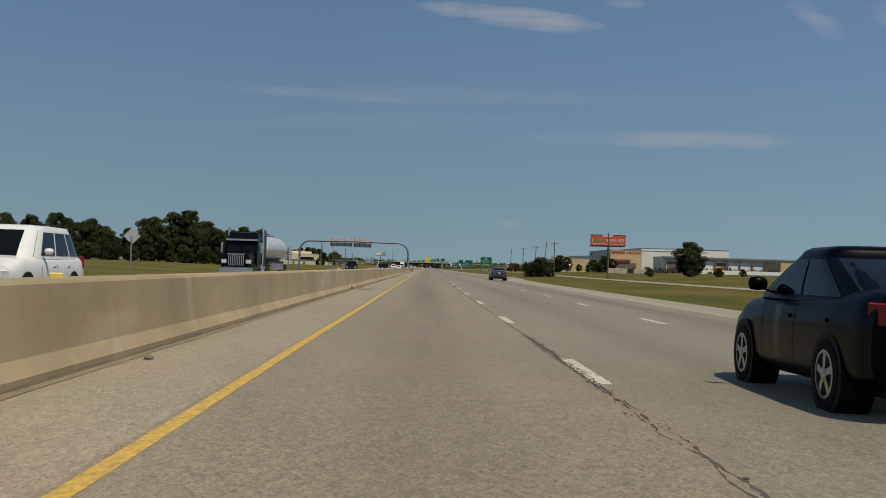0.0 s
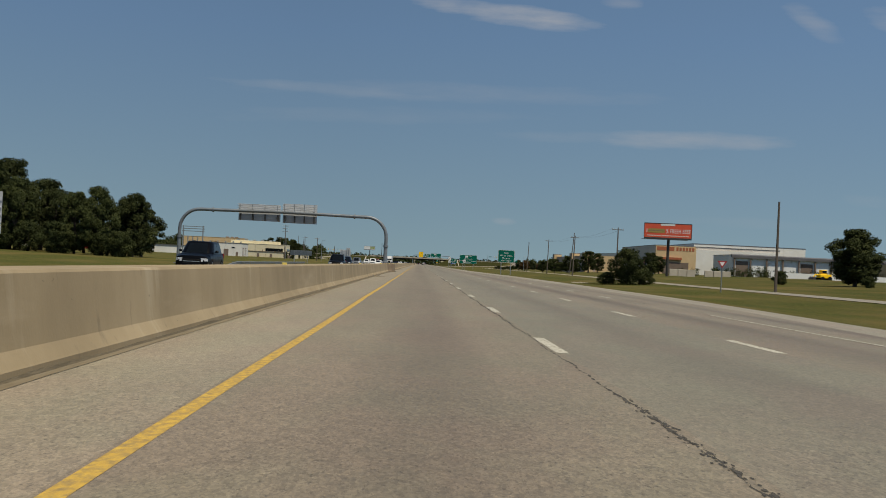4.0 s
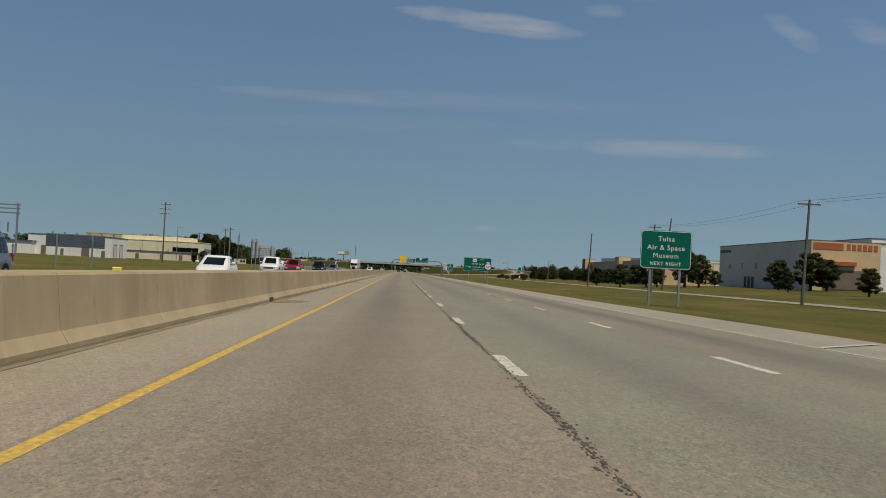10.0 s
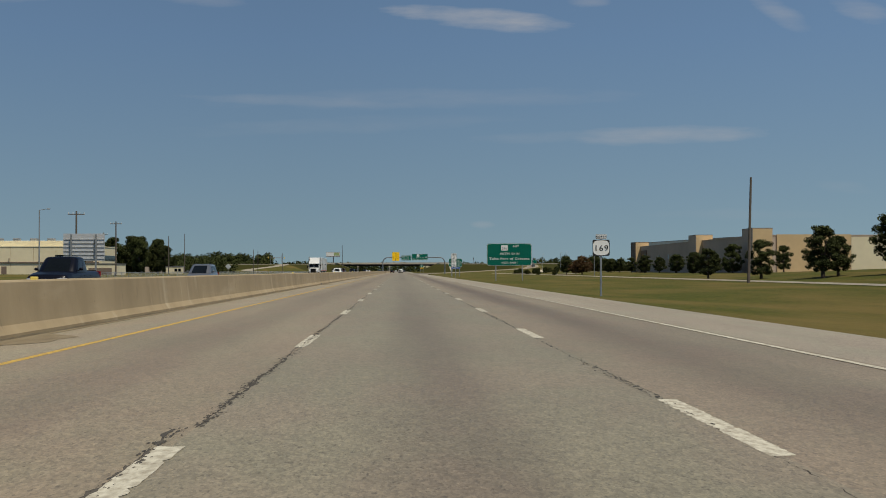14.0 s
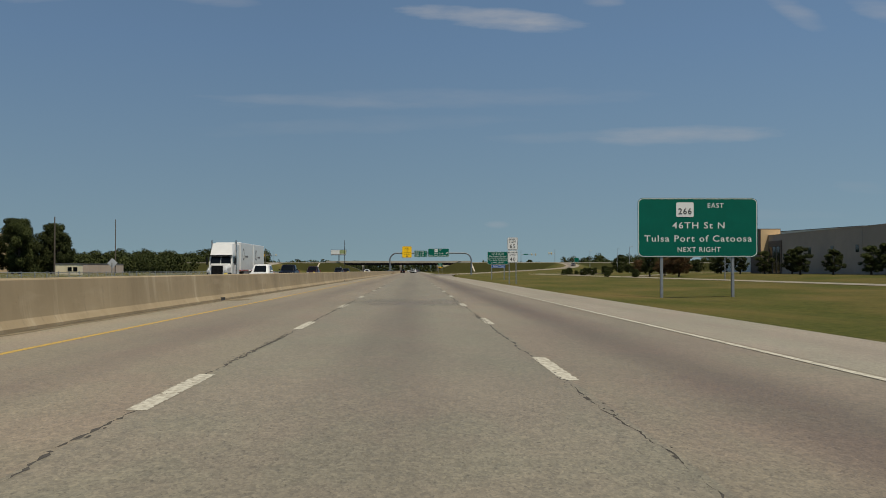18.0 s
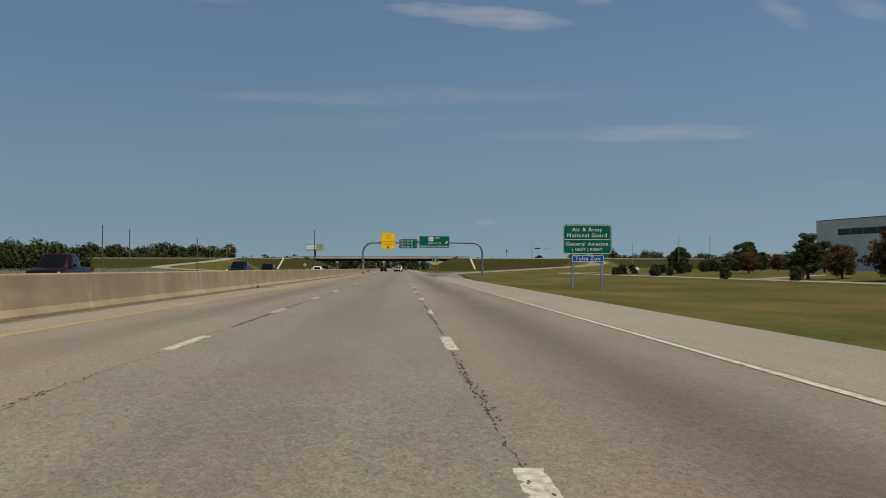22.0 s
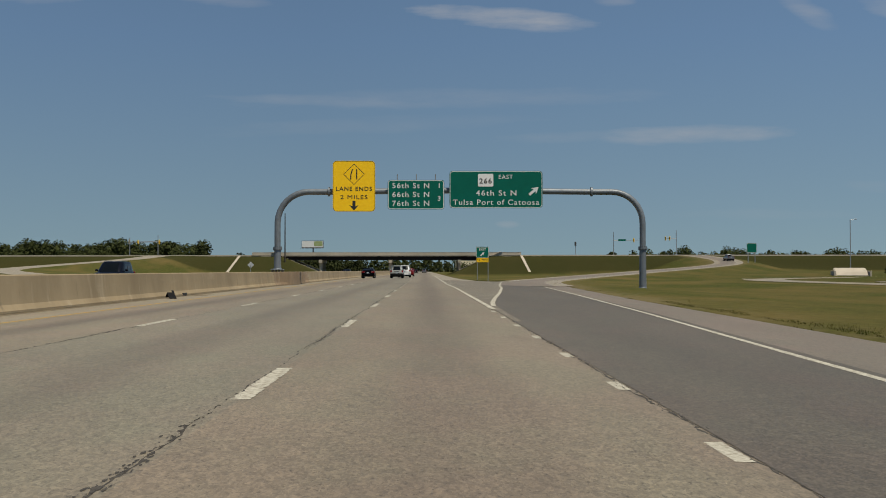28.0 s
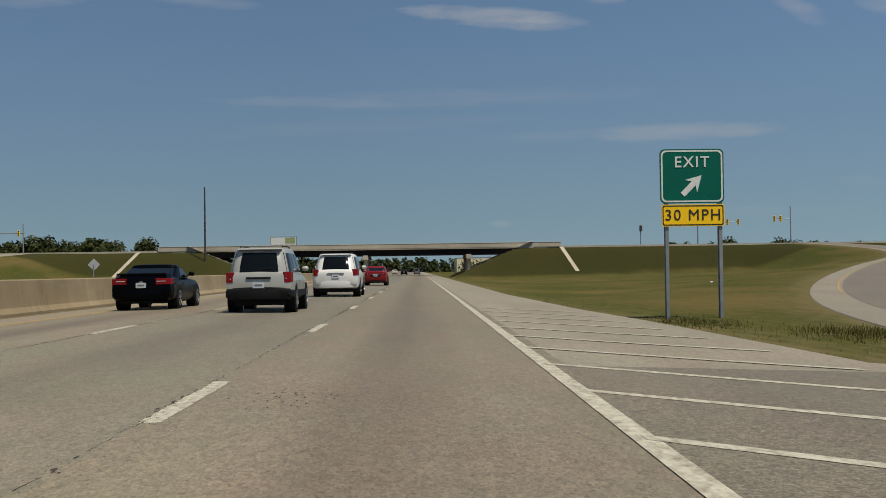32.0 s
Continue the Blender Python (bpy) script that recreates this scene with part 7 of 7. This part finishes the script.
def car(name, label, category, style, body, x, y, oncoming=False, rim=None, lower=None, plate=True, z=None):
    """A road vehicle of one of a few styles."""
    W, H, R, (ya, yf), stations, (cb, cf, rb, rf, belt) = STYLES[style]
    w = W / 2
    t = thing(name, label, category, (x, y, road_z(x) if z is None else z), 180.0 if oncoming else 0.0)
    part("body", hull(stations), body, t, smooth=50)
    if lower:
        part("lower_cladding", hull([(a + math.copysign(0.012, a), max(0.33, zb - 0.05), 0.63, 0.67, ww + 0.014) for a, zb, zs, zt, ww in stations]), lower, t, "black plastic lower cladding", smooth=50)
    # cabin: plan is a squared oval that shrinks and tapers upwards
    n_exp, z0 = 6.0, belt - 0.05

    def cabin_at(v):
        """Rear, front, half width and height at share v of the side's rise."""
        bow = 0.045 * math.sin(math.pi * min(1.0, v))
        return cb + (rb - cb) * v - bow * 0.6, cf + (rf - cf) * v + bow, w * (0.935 - 0.16 * v ** 1.25), z0 + (H - 0.10 - z0) * v

    def side_point(u, v, sd, lift=0.0):
        r0, f0, hw, zz = cabin_at(v)
        return (sd * (hw * (1 - abs(2 * u - 1) ** n_exp) ** (1 / n_exp) + lift), r0 + (f0 - r0) * u, zz + lift * 0.3)

    def end_point(q, v, front, lift=0.0):
        r0, f0, hw, zz = cabin_at(v)
        reach = 0.5 * (f0 - r0) * (1 - abs(q) ** n_exp) ** (1 / n_exp) + lift
        return (hw * q, 0.5 * (r0 + f0) + (reach if front else -reach), zz + lift * 0.6)

    rows, n = [], 40
    for v in (0.0, 0.25, 0.5, 0.75, 0.92, 1.0):
        r0, f0, hw, zz = cabin_at(v)
        rows.append([(hw * math.copysign(abs(math.cos(a)) ** (2 / n_exp), math.cos(a)), 0.5 * (r0 + f0) + 0.5 * (f0 - r0) * math.copysign(abs(math.sin(a)) ** (2 / n_exp), math.sin(a)), zz) for a in [2 * math.pi * k / n for k in range(n)]])
    cy = 0.5 * (rb + rf)
    for k, dz in ((0.955, 0.045), (0.86, 0.078), (0.66, 0.094), (0.3, 0.10)):
        rows.append([(p[0] * k, cy + (p[1] - cy) * k, H - 0.10 + dz) for p in rows[5]])
    part("cabin", Shell().rings(rows), body, t, smooth=50)

    def pane(name2, f, a0, a1, v0, v1, mat, turn=False, slant=0.0):
        vs = [[f(a0 + (a1 - a0) * i / 6 + slant * j / 4, v0 + (v1 - v0) * j / 4) for i in range(7)] for j in range(5)]
        s = Shell().rings(vs, caps=False, closed=False)
        return part(name2, flip(s) if turn else s, mat, t, smooth=50)

    pane("windscreen", lambda q, v: end_point(q, v, True, 0.007), -0.94, 0.94, 0.05, 0.95, M_GLASS, True)
    pane("rear_window", lambda q, v: end_point(q, v, False, 0.007), -0.88, 0.88, 0.08 if style != "sedan" else 0.10, 0.92, M_GLASS)
    cuts = {"sedan": (0.13, 0.47, 0.80), "coupe": (0.30, 0.80), "suv": (0.06, 0.30, 0.57, 0.84), "big_suv": (0.06, 0.30, 0.57, 0.84), "van": (0.05, 0.34, 0.62, 0.86), "pickup": (0.10, 0.46, 0.84)}[style]
    for sd in (1, -1):
        for u0, u1 in zip(cuts[:-1], cuts[1:]):
            pane("side_window", lambda u, v: side_point(u, v, sd, 0.006), u0 + 0.014, u1 - 0.014, 0.12, 0.90, M_GLASS, sd < 0)
        # mirror on a short stalk
        xm, ym, zm = side_point(0.80, 0.10, sd)
        rows = [[(sd * (abs(xm) + a), ym + q * math.cos(2 * math.pi * k / 10), zm + 0.10 + 0.075 * f * math.sin(2 * math.pi * k / 10)) for k in range(10)] for a, q, f in ((0.04, 0.02, 0.4), (0.07, 0.05, 0.9), (0.14, 0.065, 1.0), (0.21, 0.055, 0.9), (0.23, 0.02, 0.5))]
        m = part("mirror", Shell().rings(rows), body, t, smooth=60)
        part("stalk", Shell().tube([(xm - sd * 0.03, ym, zm + 0.02), (xm + sd * 0.09, ym, zm + 0.06)], 0.022, 6), M_TRIM, m)
        yd_all = ((cf - 0.62, cf - 1.62) if style != "coupe" else (cf - 0.55, cf - 1.75))
        for yd in yd_all:
            rows = [[(sd * (body_x(stations, yd, zz) + 0.004), yd + e, zz) for e in (-0.007, 0.007)] for zz in np.linspace(0.34, belt - 0.10, 8)]
            part("door_gap", Shell().rings(rows if sd < 0 else rows[::-1], caps=False, closed=False), M_TRIM, t)
            xh = body_x(stations, yd - 0.8, belt - 0.2)
            part("door_handle", Shell().box(min(sd * (xh - 0.03), sd * (xh + 0.022)), max(sd * (xh - 0.03), sd * (xh + 0.022)), yd - 0.88, yd - 0.70, belt - 0.215, belt - 0.180, 0.008), body, t)
        for yw in (ya, yf):
            # a black disc outside the body stands for the shaded gap round the wheel
            k2 = 22
            arch = [(sd * (w + 0.001), yw + 1.13 * R * math.cos(2 * math.pi * k / k2), R + 1.13 * R * math.sin(2 * math.pi * k / k2)) for k in range(k2)]
            part("wheel_arch", Shell().rings([arch, [(sd * (w - 0.3), p[1], p[2]) for p in arch]]), M_TRIM, t)
            wheel(t, sd * (w - 0.095), yw, R, 0.215, sd, rim)
        # lamps wrap round the corners
        zt = stations[2][3]
        tall = style in ("suv", "van", "big_suv", "pickup")
        inner = {"coupe": 0.48, "pickup": 0.80, "sedan": 0.56}.get(style, 0.76)
        plan = [(inner * w, stations[0][0] - 0.014)] + [(ws * 0.985 + 0.01, ys - 0.012) for ys, _, _, _, ws in stations[:2]] + [(stations[2][4] * 0.985 + 0.012, stations[1][0] + (0.05 if style == "pickup" else 0.2))]
        za, zb = (zt - 0.30, zt - 0.02) if tall else (zt - 0.30, zt - 0.11)
        lamp = part("tail_lamp", corner_lamp(sd, plan, za, zb, 0.05, 0.3 if style == "sedan" else 1.0), M_TAIL, t, "red tail lamp", smooth=40)
        part("clear_band", Shell().box(min(sd * plan[0][0] * 1.05, sd * plan[1][0]), max(sd * plan[0][0] * 1.05, sd * plan[1][0]), stations[0][0] - 0.022, stations[0][0] - 0.0145, za + 0.095, za + 0.115), M_LAMP, lamp)
        e = stations[-1]
        plan = [(0.55 * w, e[0] + 0.012), (e[4] * 0.98 + 0.01, e[0] - 0.01), (stations[-2][4] * 0.985 + 0.012, stations[-2][0])]
        part("head_lamp", corner_lamp(sd, plan, e[2] - 0.05, e[2] + 0.15), M_LAMP, t, "clear head lamp", smooth=40)
    yr, yq = stations[0][0], stations[-1][0]
    wr, we = stations[1][4], stations[-2][4]
    round_bar = lambda y0, y1, ww, za, zb: Shell().rings([[(-ww * f, y0, zz), (-ww * 0.5 * f, y0 + (y1 - y0) * 1.25, zz), (ww * 0.5 * f, y0 + (y1 - y0) * 1.25, zz), (ww * f, y0, zz)] for f, zz in ((0.94, za), (1.0, za + 0.04), (1.0, zb - 0.04), (0.94, zb))])
    if style == "sedan":
        part("lower_valance", round_bar(yr + 0.20, yr + 0.03, wr * 0.9, 0.24, 0.38), M_TRIM, t, "black lower valance")
        # the plate recess is not cut in; its shade is a black block
        part("plate_recess_shade", Shell().rings([[(-0.36 * f, yr - d, 0.66), (0.36 * f, yr - d, 0.66), (0.42 * f, yr - d, 0.83), (-0.42 * f, yr - d, 0.83)] for f, d in ((1.0, -0.02), (0.97, 0.006))]), M_TRIM, t)
    else:
        part("rear_bumper", round_bar(yr + 0.12, yr - 0.02, wr * 1.02, stations[0][1] - 0.12, stations[0][1] + 0.13), lower or body, t, smooth=40)
    part("front_bumper", flip(round_bar(yq - 0.14, yq + 0.02, we * 1.0, stations[-1][1] - 0.1, stations[-1][1] + 0.07)), lower or body, t, smooth=40)
    ez = stations[-1]
    g = part("grille", Shell().box(-w * 0.5, w * 0.5, yq - 0.15, yq + 0.02, ez[1] + 0.075, ez[3] - 0.01, 0.012), M_TRIM, t, "black grille")
    part("grille_bar", Shell().box(-w * 0.46, w * 0.46, yq + 0.021, yq + 0.035, 0.5 * (ez[1] + ez[3]) + 0.02, 0.5 * (ez[1] + ez[3]) + 0.055), M_CHROME, g)
    part("air_intake", Shell().box(-w * 0.55, w * 0.55, yq - 0.1, yq + 0.045, ez[1] - 0.06, ez[1] + 0.0, 0.008), M_TRIM, t)
    zp = stations[1][3] - (0.34 if style != "suv" else 0.40)
    if plate:
        p = part("number_plate", Shell().box(-0.15, 0.15, yr - 0.03, yr - 0.012, zp, zp + 0.15), M_PLATE, t)
        part("plate_mark", Shell().box(-0.10, 0.10, yr - 0.034, yr - 0.031, zp + 0.05, zp + 0.10), M_PLATEMARK, p)
    part("underbody", Shell().box(-w * 0.74, w * 0.74, stations[1][0] + 0.2, stations[-2][0] - 0.15, 0.20, 0.42), M_TRIM, t)
    if style in ("suv", "big_suv", "van"):
        for sd in (1, -1):
            part("roof_rail", Shell().tube([(sd * w * 0.62, rb + 0.3, H - 0.03), (sd * w * 0.62, rb + 0.35, H + 0.03), (sd * w * 0.62, rf - 0.35, H + 0.03), (sd * w * 0.62, rf - 0.3, H - 0.03)], 0.016, 6), M_TRIM, t)
        xw, yw2, zw = end_point(0.05, 0.2, False, 0.02)
        part("wiper", Shell().tube([(xw, yw2, zw), (xw + 0.32, yw2 + 0.0, zw + 0.06)], 0.008, 5), M_TRIM, t)
        part("tailgate_trim", Shell().box(-w * 0.36, w * 0.36, yr - 0.03, yr + 0.02, stations[1][3] - 0.16, stations[1][3] - 0.11, 0.01), M_TRIM if style == "suv" else M_CHROME, t)
        part("rear_spoiler", Shell().rings([[(-w * 0.68, rb + 0.1, H - 0.04), (w * 0.68, rb + 0.1, H - 0.04), (w * 0.62, rb - 0.10, H - 0.06), (-w * 0.62, rb - 0.10, H - 0.06)], [(-w * 0.66, rb + 0.12, H - 0.02), (w * 0.66, rb + 0.12, H - 0.02), (w * 0.6, rb - 0.08, H - 0.035), (-w * 0.6, rb - 0.08, H - 0.035)]]), body, t)
    if style == "sedan":
        part("boot_strip", Shell().box(-w * 0.36, w * 0.36, yr - 0.02, yr + 0.04, 0.84, 0.865), M_CHROME, t)
    if style == "coupe":
        part("spoiler", Shell().box(-w * 0.80, w * 0.80, stations[1][0] + 0.02, stations[1][0] + 0.24, stations[2][3] - 0.01, stations[2][3] + 0.05, 0.02), body, t)
        k2 = 16
        part("boot_badge", flip(Shell().rings([[(0.08 * math.cos(2 * math.pi * k / k2), yr - d, 0.80 + 0.08 * math.sin(2 * math.pi * k / k2)) for k in range(k2)] for d in (-0.02, 0.015)])), M_CHROME, t)
    if style == "pickup":
        part("load_bed", Shell().box(-w * 0.78, w * 0.78, -2.72, -1.02, 1.19, 1.246), M_TRIM, t)
        part("tailgate", Shell().box(-w * 0.78, w * 0.78, -2.925, -2.89, 0.72, 1.16, 0.01), body, t)
    return t


# cars going our way
car("sedan", "black-blue compact saloon with alloy wheels on the road", "car", "sedan", P_BLACKBLUE, 6.12, 14.75)
car("sedan", "dark grey metallic saloon with red tail lamps on the road", "car", "sedan", P_GREY, 9.62, 126.1)
car("coupe_car", "black two-door coupe with triple red tail lamps", "car", "coupe", P_BLACKBLUE, 1.02, 1070.0)
car("sport_utility", "light silver sport utility car with black lower cladding", "car", "suv", P_LIGHTSILVER, 5.17, 1065.4, lower=M_TRIM)
car("sport_utility", "white rounded sport utility car with roof rails", "car", "big_suv", P_WHITE, 5.85, 1083.8)
car("sedan", "bright red saloon further along the lane", "car", "sedan", P_RED, 6.15, 1119.5)
car("sedan", "dark saloon far ahead under the bridge", "car", "sedan", P_BLACK, 5.5, 1330)
car("sport_utility", "silver sport utility car far ahead past the bridge", "car", "suv", P_SILVER, 8.8, 1370)
car("sedan", "white saloon far ahead past the bridge", "car", "sedan", P_WHITE, 1.8, 1390)
car("pickup_truck", "small grey pickup climbing the exit ramp", "pickup", "pickup", P_SILVER, 97.6, 1236, z=3.75)
# oncoming traffic beyond the barrier
A, B, C = -7.6, -11.2, -14.8
car("sport_utility", "large white sport utility car with roof rails in the oncoming lane", "car", "big_suv", P_WHITE, A, 29.2, True)
car("sport_utility", "black sport utility car in the oncoming lane", "car", "big_suv", P_BLACK, B, 200.6, True)
car("sport_utility", "dark sport utility car far along the oncoming lanes", "car", "suv", P_BLACK, A, 262, True)
car("minivan", "dark navy minivan in the oncoming lane", "car", "van", P_BLUE, B, 333.5, True)
car("sport_utility", "grey silver sport utility car in the oncoming lane", "car", "suv", P_SILVER, B, 366.5, True)
car("sedan", "white saloon in the oncoming lane beside the barrier", "car", "sedan", P_WHITE, A, 392, True)
car("pickup_truck", "white pickup truck in the oncoming lane", "pickup", "pickup", P_WHITE, B, 449.0, True)
car("pickup_truck", "bright red pickup truck in the oncoming lane", "pickup", "pickup", P_RED, B, 473.6, True)
car("sport_utility", "white sport utility car in the oncoming lane", "car", "suv", P_WHITE, C, 488.5, True)
car("pickup_truck", "navy pickup truck in the oncoming lane", "pickup", "pickup", P_BLUE, B, 517.0, True)
car("minivan", "silver minivan in the oncoming lane", "car", "van", P_SILVER, B, 555.0, True)
car("sport_utility", "silver sport utility car in the far oncoming lane", "car", "suv", P_SILVER, C, 574, True)
car("sport_utility", "white small sport utility car beside a lorry", "car", "suv", P_WHITE, A, 690.0, True)
car("pickup_truck", "dark navy pickup truck in the oncoming lane behind a lorry", "pickup", "pickup", P_BLUE, -9.4, 728.0, True)
car("sport_utility", "black sport utility car in the oncoming lanes", "car", "suv", P_BLACK, B, 745, True)
car("pickup_truck", "dark maroon pickup truck in the oncoming lane", "pickup", "pickup", P_MAROON, B, 781.0, True)
car("pickup_truck", "dark navy pickup truck near the entry ramp", "pickup", "pickup", P_BLUE, B, 846.5, True)
car("sport_utility", "black sport utility car further along the oncoming lanes", "car", "suv", P_BLACK, B, 872, True)
car("sedan", "white saloon far along the oncoming lanes", "car", "sedan", P_WHITE, A, 912, True)
car("sport_utility", "dark blue sport utility car near the sign bridge", "car", "suv", P_BLUE, B, 983.5, True)
car("sedan", "dark saloon on the oncoming lanes before the bridge", "car", "sedan", P_BLACK, A, 1150, True)


def lorry_cab(t, body, roof, sleeper, nose, chrome):
    """A long-nosed tractor; its front is at y = 0 and it runs back along -y."""
    part("bonnet", Shell().rings([[(-0.95, -2.1, 0.75), (0.95, -2.1, 0.75), (1.05, -2.1, 1.6), (0.9, -2.1, nose), (-0.9, -2.1, nose), (-1.05, -2.1, 1.6)],
                                  [(-0.85, -0.05, 0.8), (0.85, -0.05, 0.8), (0.92, -0.05, 1.4), (0.72, -0.12, nose - 0.28), (-0.72, -0.12, nose - 0.28), (-0.92, -0.05, 1.4)]]), body, t, smooth=30)
    part("cab", Shell().rings([[(-1.12, y, 0.7), (1.12, y, 0.7), (1.15, y, 1.9), (1.08, y2, 2.75), (-1.08, y2, 2.75), (-1.15, y, 1.9)] for y, y2 in ((-3.9, -3.9), (-1.95, -2.25))]), body, t)
    part("sleeper", Shell().box(-1.22, 1.22, -5.9, -3.903, 0.8, roof, 0.12), body, t)
    part("roof_fairing", Shell().rings([[(-1.2, -4.6, 2.7), (1.2, -4.6, 2.7), (1.15, -4.6, roof), (-1.15, -4.6, roof)], [(-1.1, -2.35, 2.72), (1.1, -2.35, 2.72), (0.95, -3.0, roof - 0.12), (-0.95, -3.0, roof - 0.12)]]), body, t, smooth=30)
    for u0, u1 in ((-1.0, -0.03), (0.03, 1.0)):
        part("windscreen", Shell().add([(u0, -1.94, 1.92), (u1, -1.94, 1.92), (u1 * 0.95, -2.20, 2.62), (u0 * 0.95, -2.20, 2.62)], [(0, 1, 2, 3)]), M_GLASS, t)
    part("sun_visor", Shell().box(-1.1, 1.1, -2.2, -1.95, 2.64, 2.76), chrome, t)
    g = part("grille", Shell().box(-0.55, 0.55, -0.06, 0.03, 0.85, nose - 0.32, 0.03), M_TRIM, t, "upright grille with bright bars")
    for k in range(9):
        part("grille_bar", Shell().box(-0.52 + 0.124 * k, -0.47 + 0.124 * k, 0.031, 0.05, 0.9, nose - 0.36), chrome, g)
    part("grille_surround", Shell().box(-0.60, 0.60, -0.05, 0.04, nose - 0.318, nose - 0.24, 0.01), chrome, t)
    part("bumper", Shell().box(-1.2, 1.2, -0.25, 0.12, 0.35, 0.78, 0.06), chrome, t)
    for sd in (1, -1):
        part("side_window", Shell().box(min(sd * 1.13, sd * 1.16), max(sd * 1.13, sd * 1.16), -3.6, -2.35, 1.95, 2.6), M_GLASS, t)
        part("head_lamp", Shell().box(min(sd * 0.66, sd * 1.0), max(sd * 0.66, sd * 1.0), -0.25, 0.05, 1.05, 1.3, 0.03), M_LAMP, t)
        part("mirror", Shell().box(min(sd * 1.3, sd * 1.45), max(sd * 1.3, sd * 1.45), -2.3, -2.1, 1.8, 2.5, 0.03), chrome, t)
        part("exhaust_pipe", Shell().tube([(sd * 1.2, -3.95, 0.9), (sd * 1.2, -3.95, roof + 0.3)], 0.09, 10), M_CHROME, t, smooth=True)
        part("fuel_tank", Shell().tube([(sd * 0.92, -3.2, 0.72), (sd * 0.92, -5.2, 0.72)], 0.33, 14), M_CHROME, t, smooth=True)
        wheel(t, sd * 1.02, -1.15, 0.51, 0.3, sd, M_CHROME, 8)
        for y in (-6.6, -7.9):
            wheel(t, sd * 0.95, y, 0.51, 0.5, sd, M_CHROME, 8)
    part("frame", Shell().box(-0.45, 0.45, -8.5, -1.5, 0.75, 1.0), M_TRIM, t)


def lorry(label, x, y, body, chrome, kind):
    t = thing("lorry", label, "lorry", (x, y, road_z(x)), 180.0)
    lorry_cab(t, body, 3.95 if kind == "boxes" else 3.35, True, 1.95, chrome)
    if kind == "boxes":
        for k, y0 in enumerate((-6.3, -15.5)):
            part("trailer_box", Shell().box(-1.28, 1.28, y0 - 8.7, y0, 1.2, 4.1, 0.05), P_WHITE, t, "white box trailer")
            part("side_skirt", Shell().box(-1.25, 1.25, y0 - 7, y0 - 2.5, 0.7, 1.15), M_ROOF, t)
            for sd in (1, -1):
                n = 24
                part("side_emblem", Shell().rings([[(sd * d, y0 - 2.0 + 0.62 * math.cos(2 * math.pi * q / n), 2.9 + 0.62 * math.sin(2 * math.pi * q / n)) for q in range(n)] for d in (1.281, 1.287)]), M_ROOF, t, "dark round emblem")
                part("side_emblem", Shell().rings([[(sd * d, y0 - 2.0 + 0.45 * math.cos(2 * math.pi * q / n), 2.9 + 0.45 * math.sin(2 * math.pi * q / n)) for q in range(n)] for d in (1.288, 1.292)]), P_WHITE, t)
                part("side_mark", Shell().box(min(sd * 1.281, sd * 1.286), max(sd * 1.281, sd * 1.286), y0 - 5.2, y0 - 3.2, 2.6, 2.8), M_ROOF, t)
                for yy in (y0 - 7.9, y0 - 0.9 if k else y0 - 7.0):
                    wheel(t, sd * 0.95, yy, 0.5, 0.5, sd, M_CHROME, 8)
            part("marker_strip", Shell().box(-1.29, 1.29, y0 - 8.71, y0 + 0.006, 1.22, 1.30), M_RED, t)
    else:
        n = 24
        ring = lambda yy, r: [(r * 1.18 * math.cos(2 * math.pi * q / n), yy, 2.25 + r * math.sin(2 * math.pi * q / n)) for q in range(n)]
        part("tank", Shell().rings([ring(-7.0, 0.7), ring(-7.25, 0.93), ring(-7.6, 1.0), ring(-18.2, 1.0), ring(-18.55, 0.93), ring(-18.8, 0.7)]), M_SILVERTANK, t, "polished steel tank", smooth=True)
        for k in range(9):
            yy = -7.8 - 1.27 * k
            part("tank_band", Shell().rings([ring(yy, 1.02), ring(yy - 0.12, 1.02)], caps=False), M_CHROME, t)
        part("walkway", Shell().box(-0.35, 0.35, -16, -10, 3.24, 3.36), M_GALV, t)
        part("trailer_frame", Shell().box(-0.9, 0.9, -18.6, -9, 1.05, 1.3), M_DARKSTEEL, t)
        for sd in (1, -1):
            for yy in (-16.6, -17.9):
                wheel(t, sd * 0.95, yy, 0.51, 0.5, sd, M_CHROME, 8)
            part("side_rail", Shell().box(min(sd * 1.1, sd * 1.18), max(sd * 1.1, sd * 1.18), -16, -9.5, 0.6, 1.1), M_GALV, t)
    return t


lorry("black long-nosed lorry pulling a polished steel tank trailer", B, 80.6, P_BLACK, M_CHROME, "tank")
lorry("white lorry pulling two white box trailers in the oncoming lane", -13.2, 700.0, P_WHITE, M_TRIM, "boxes")
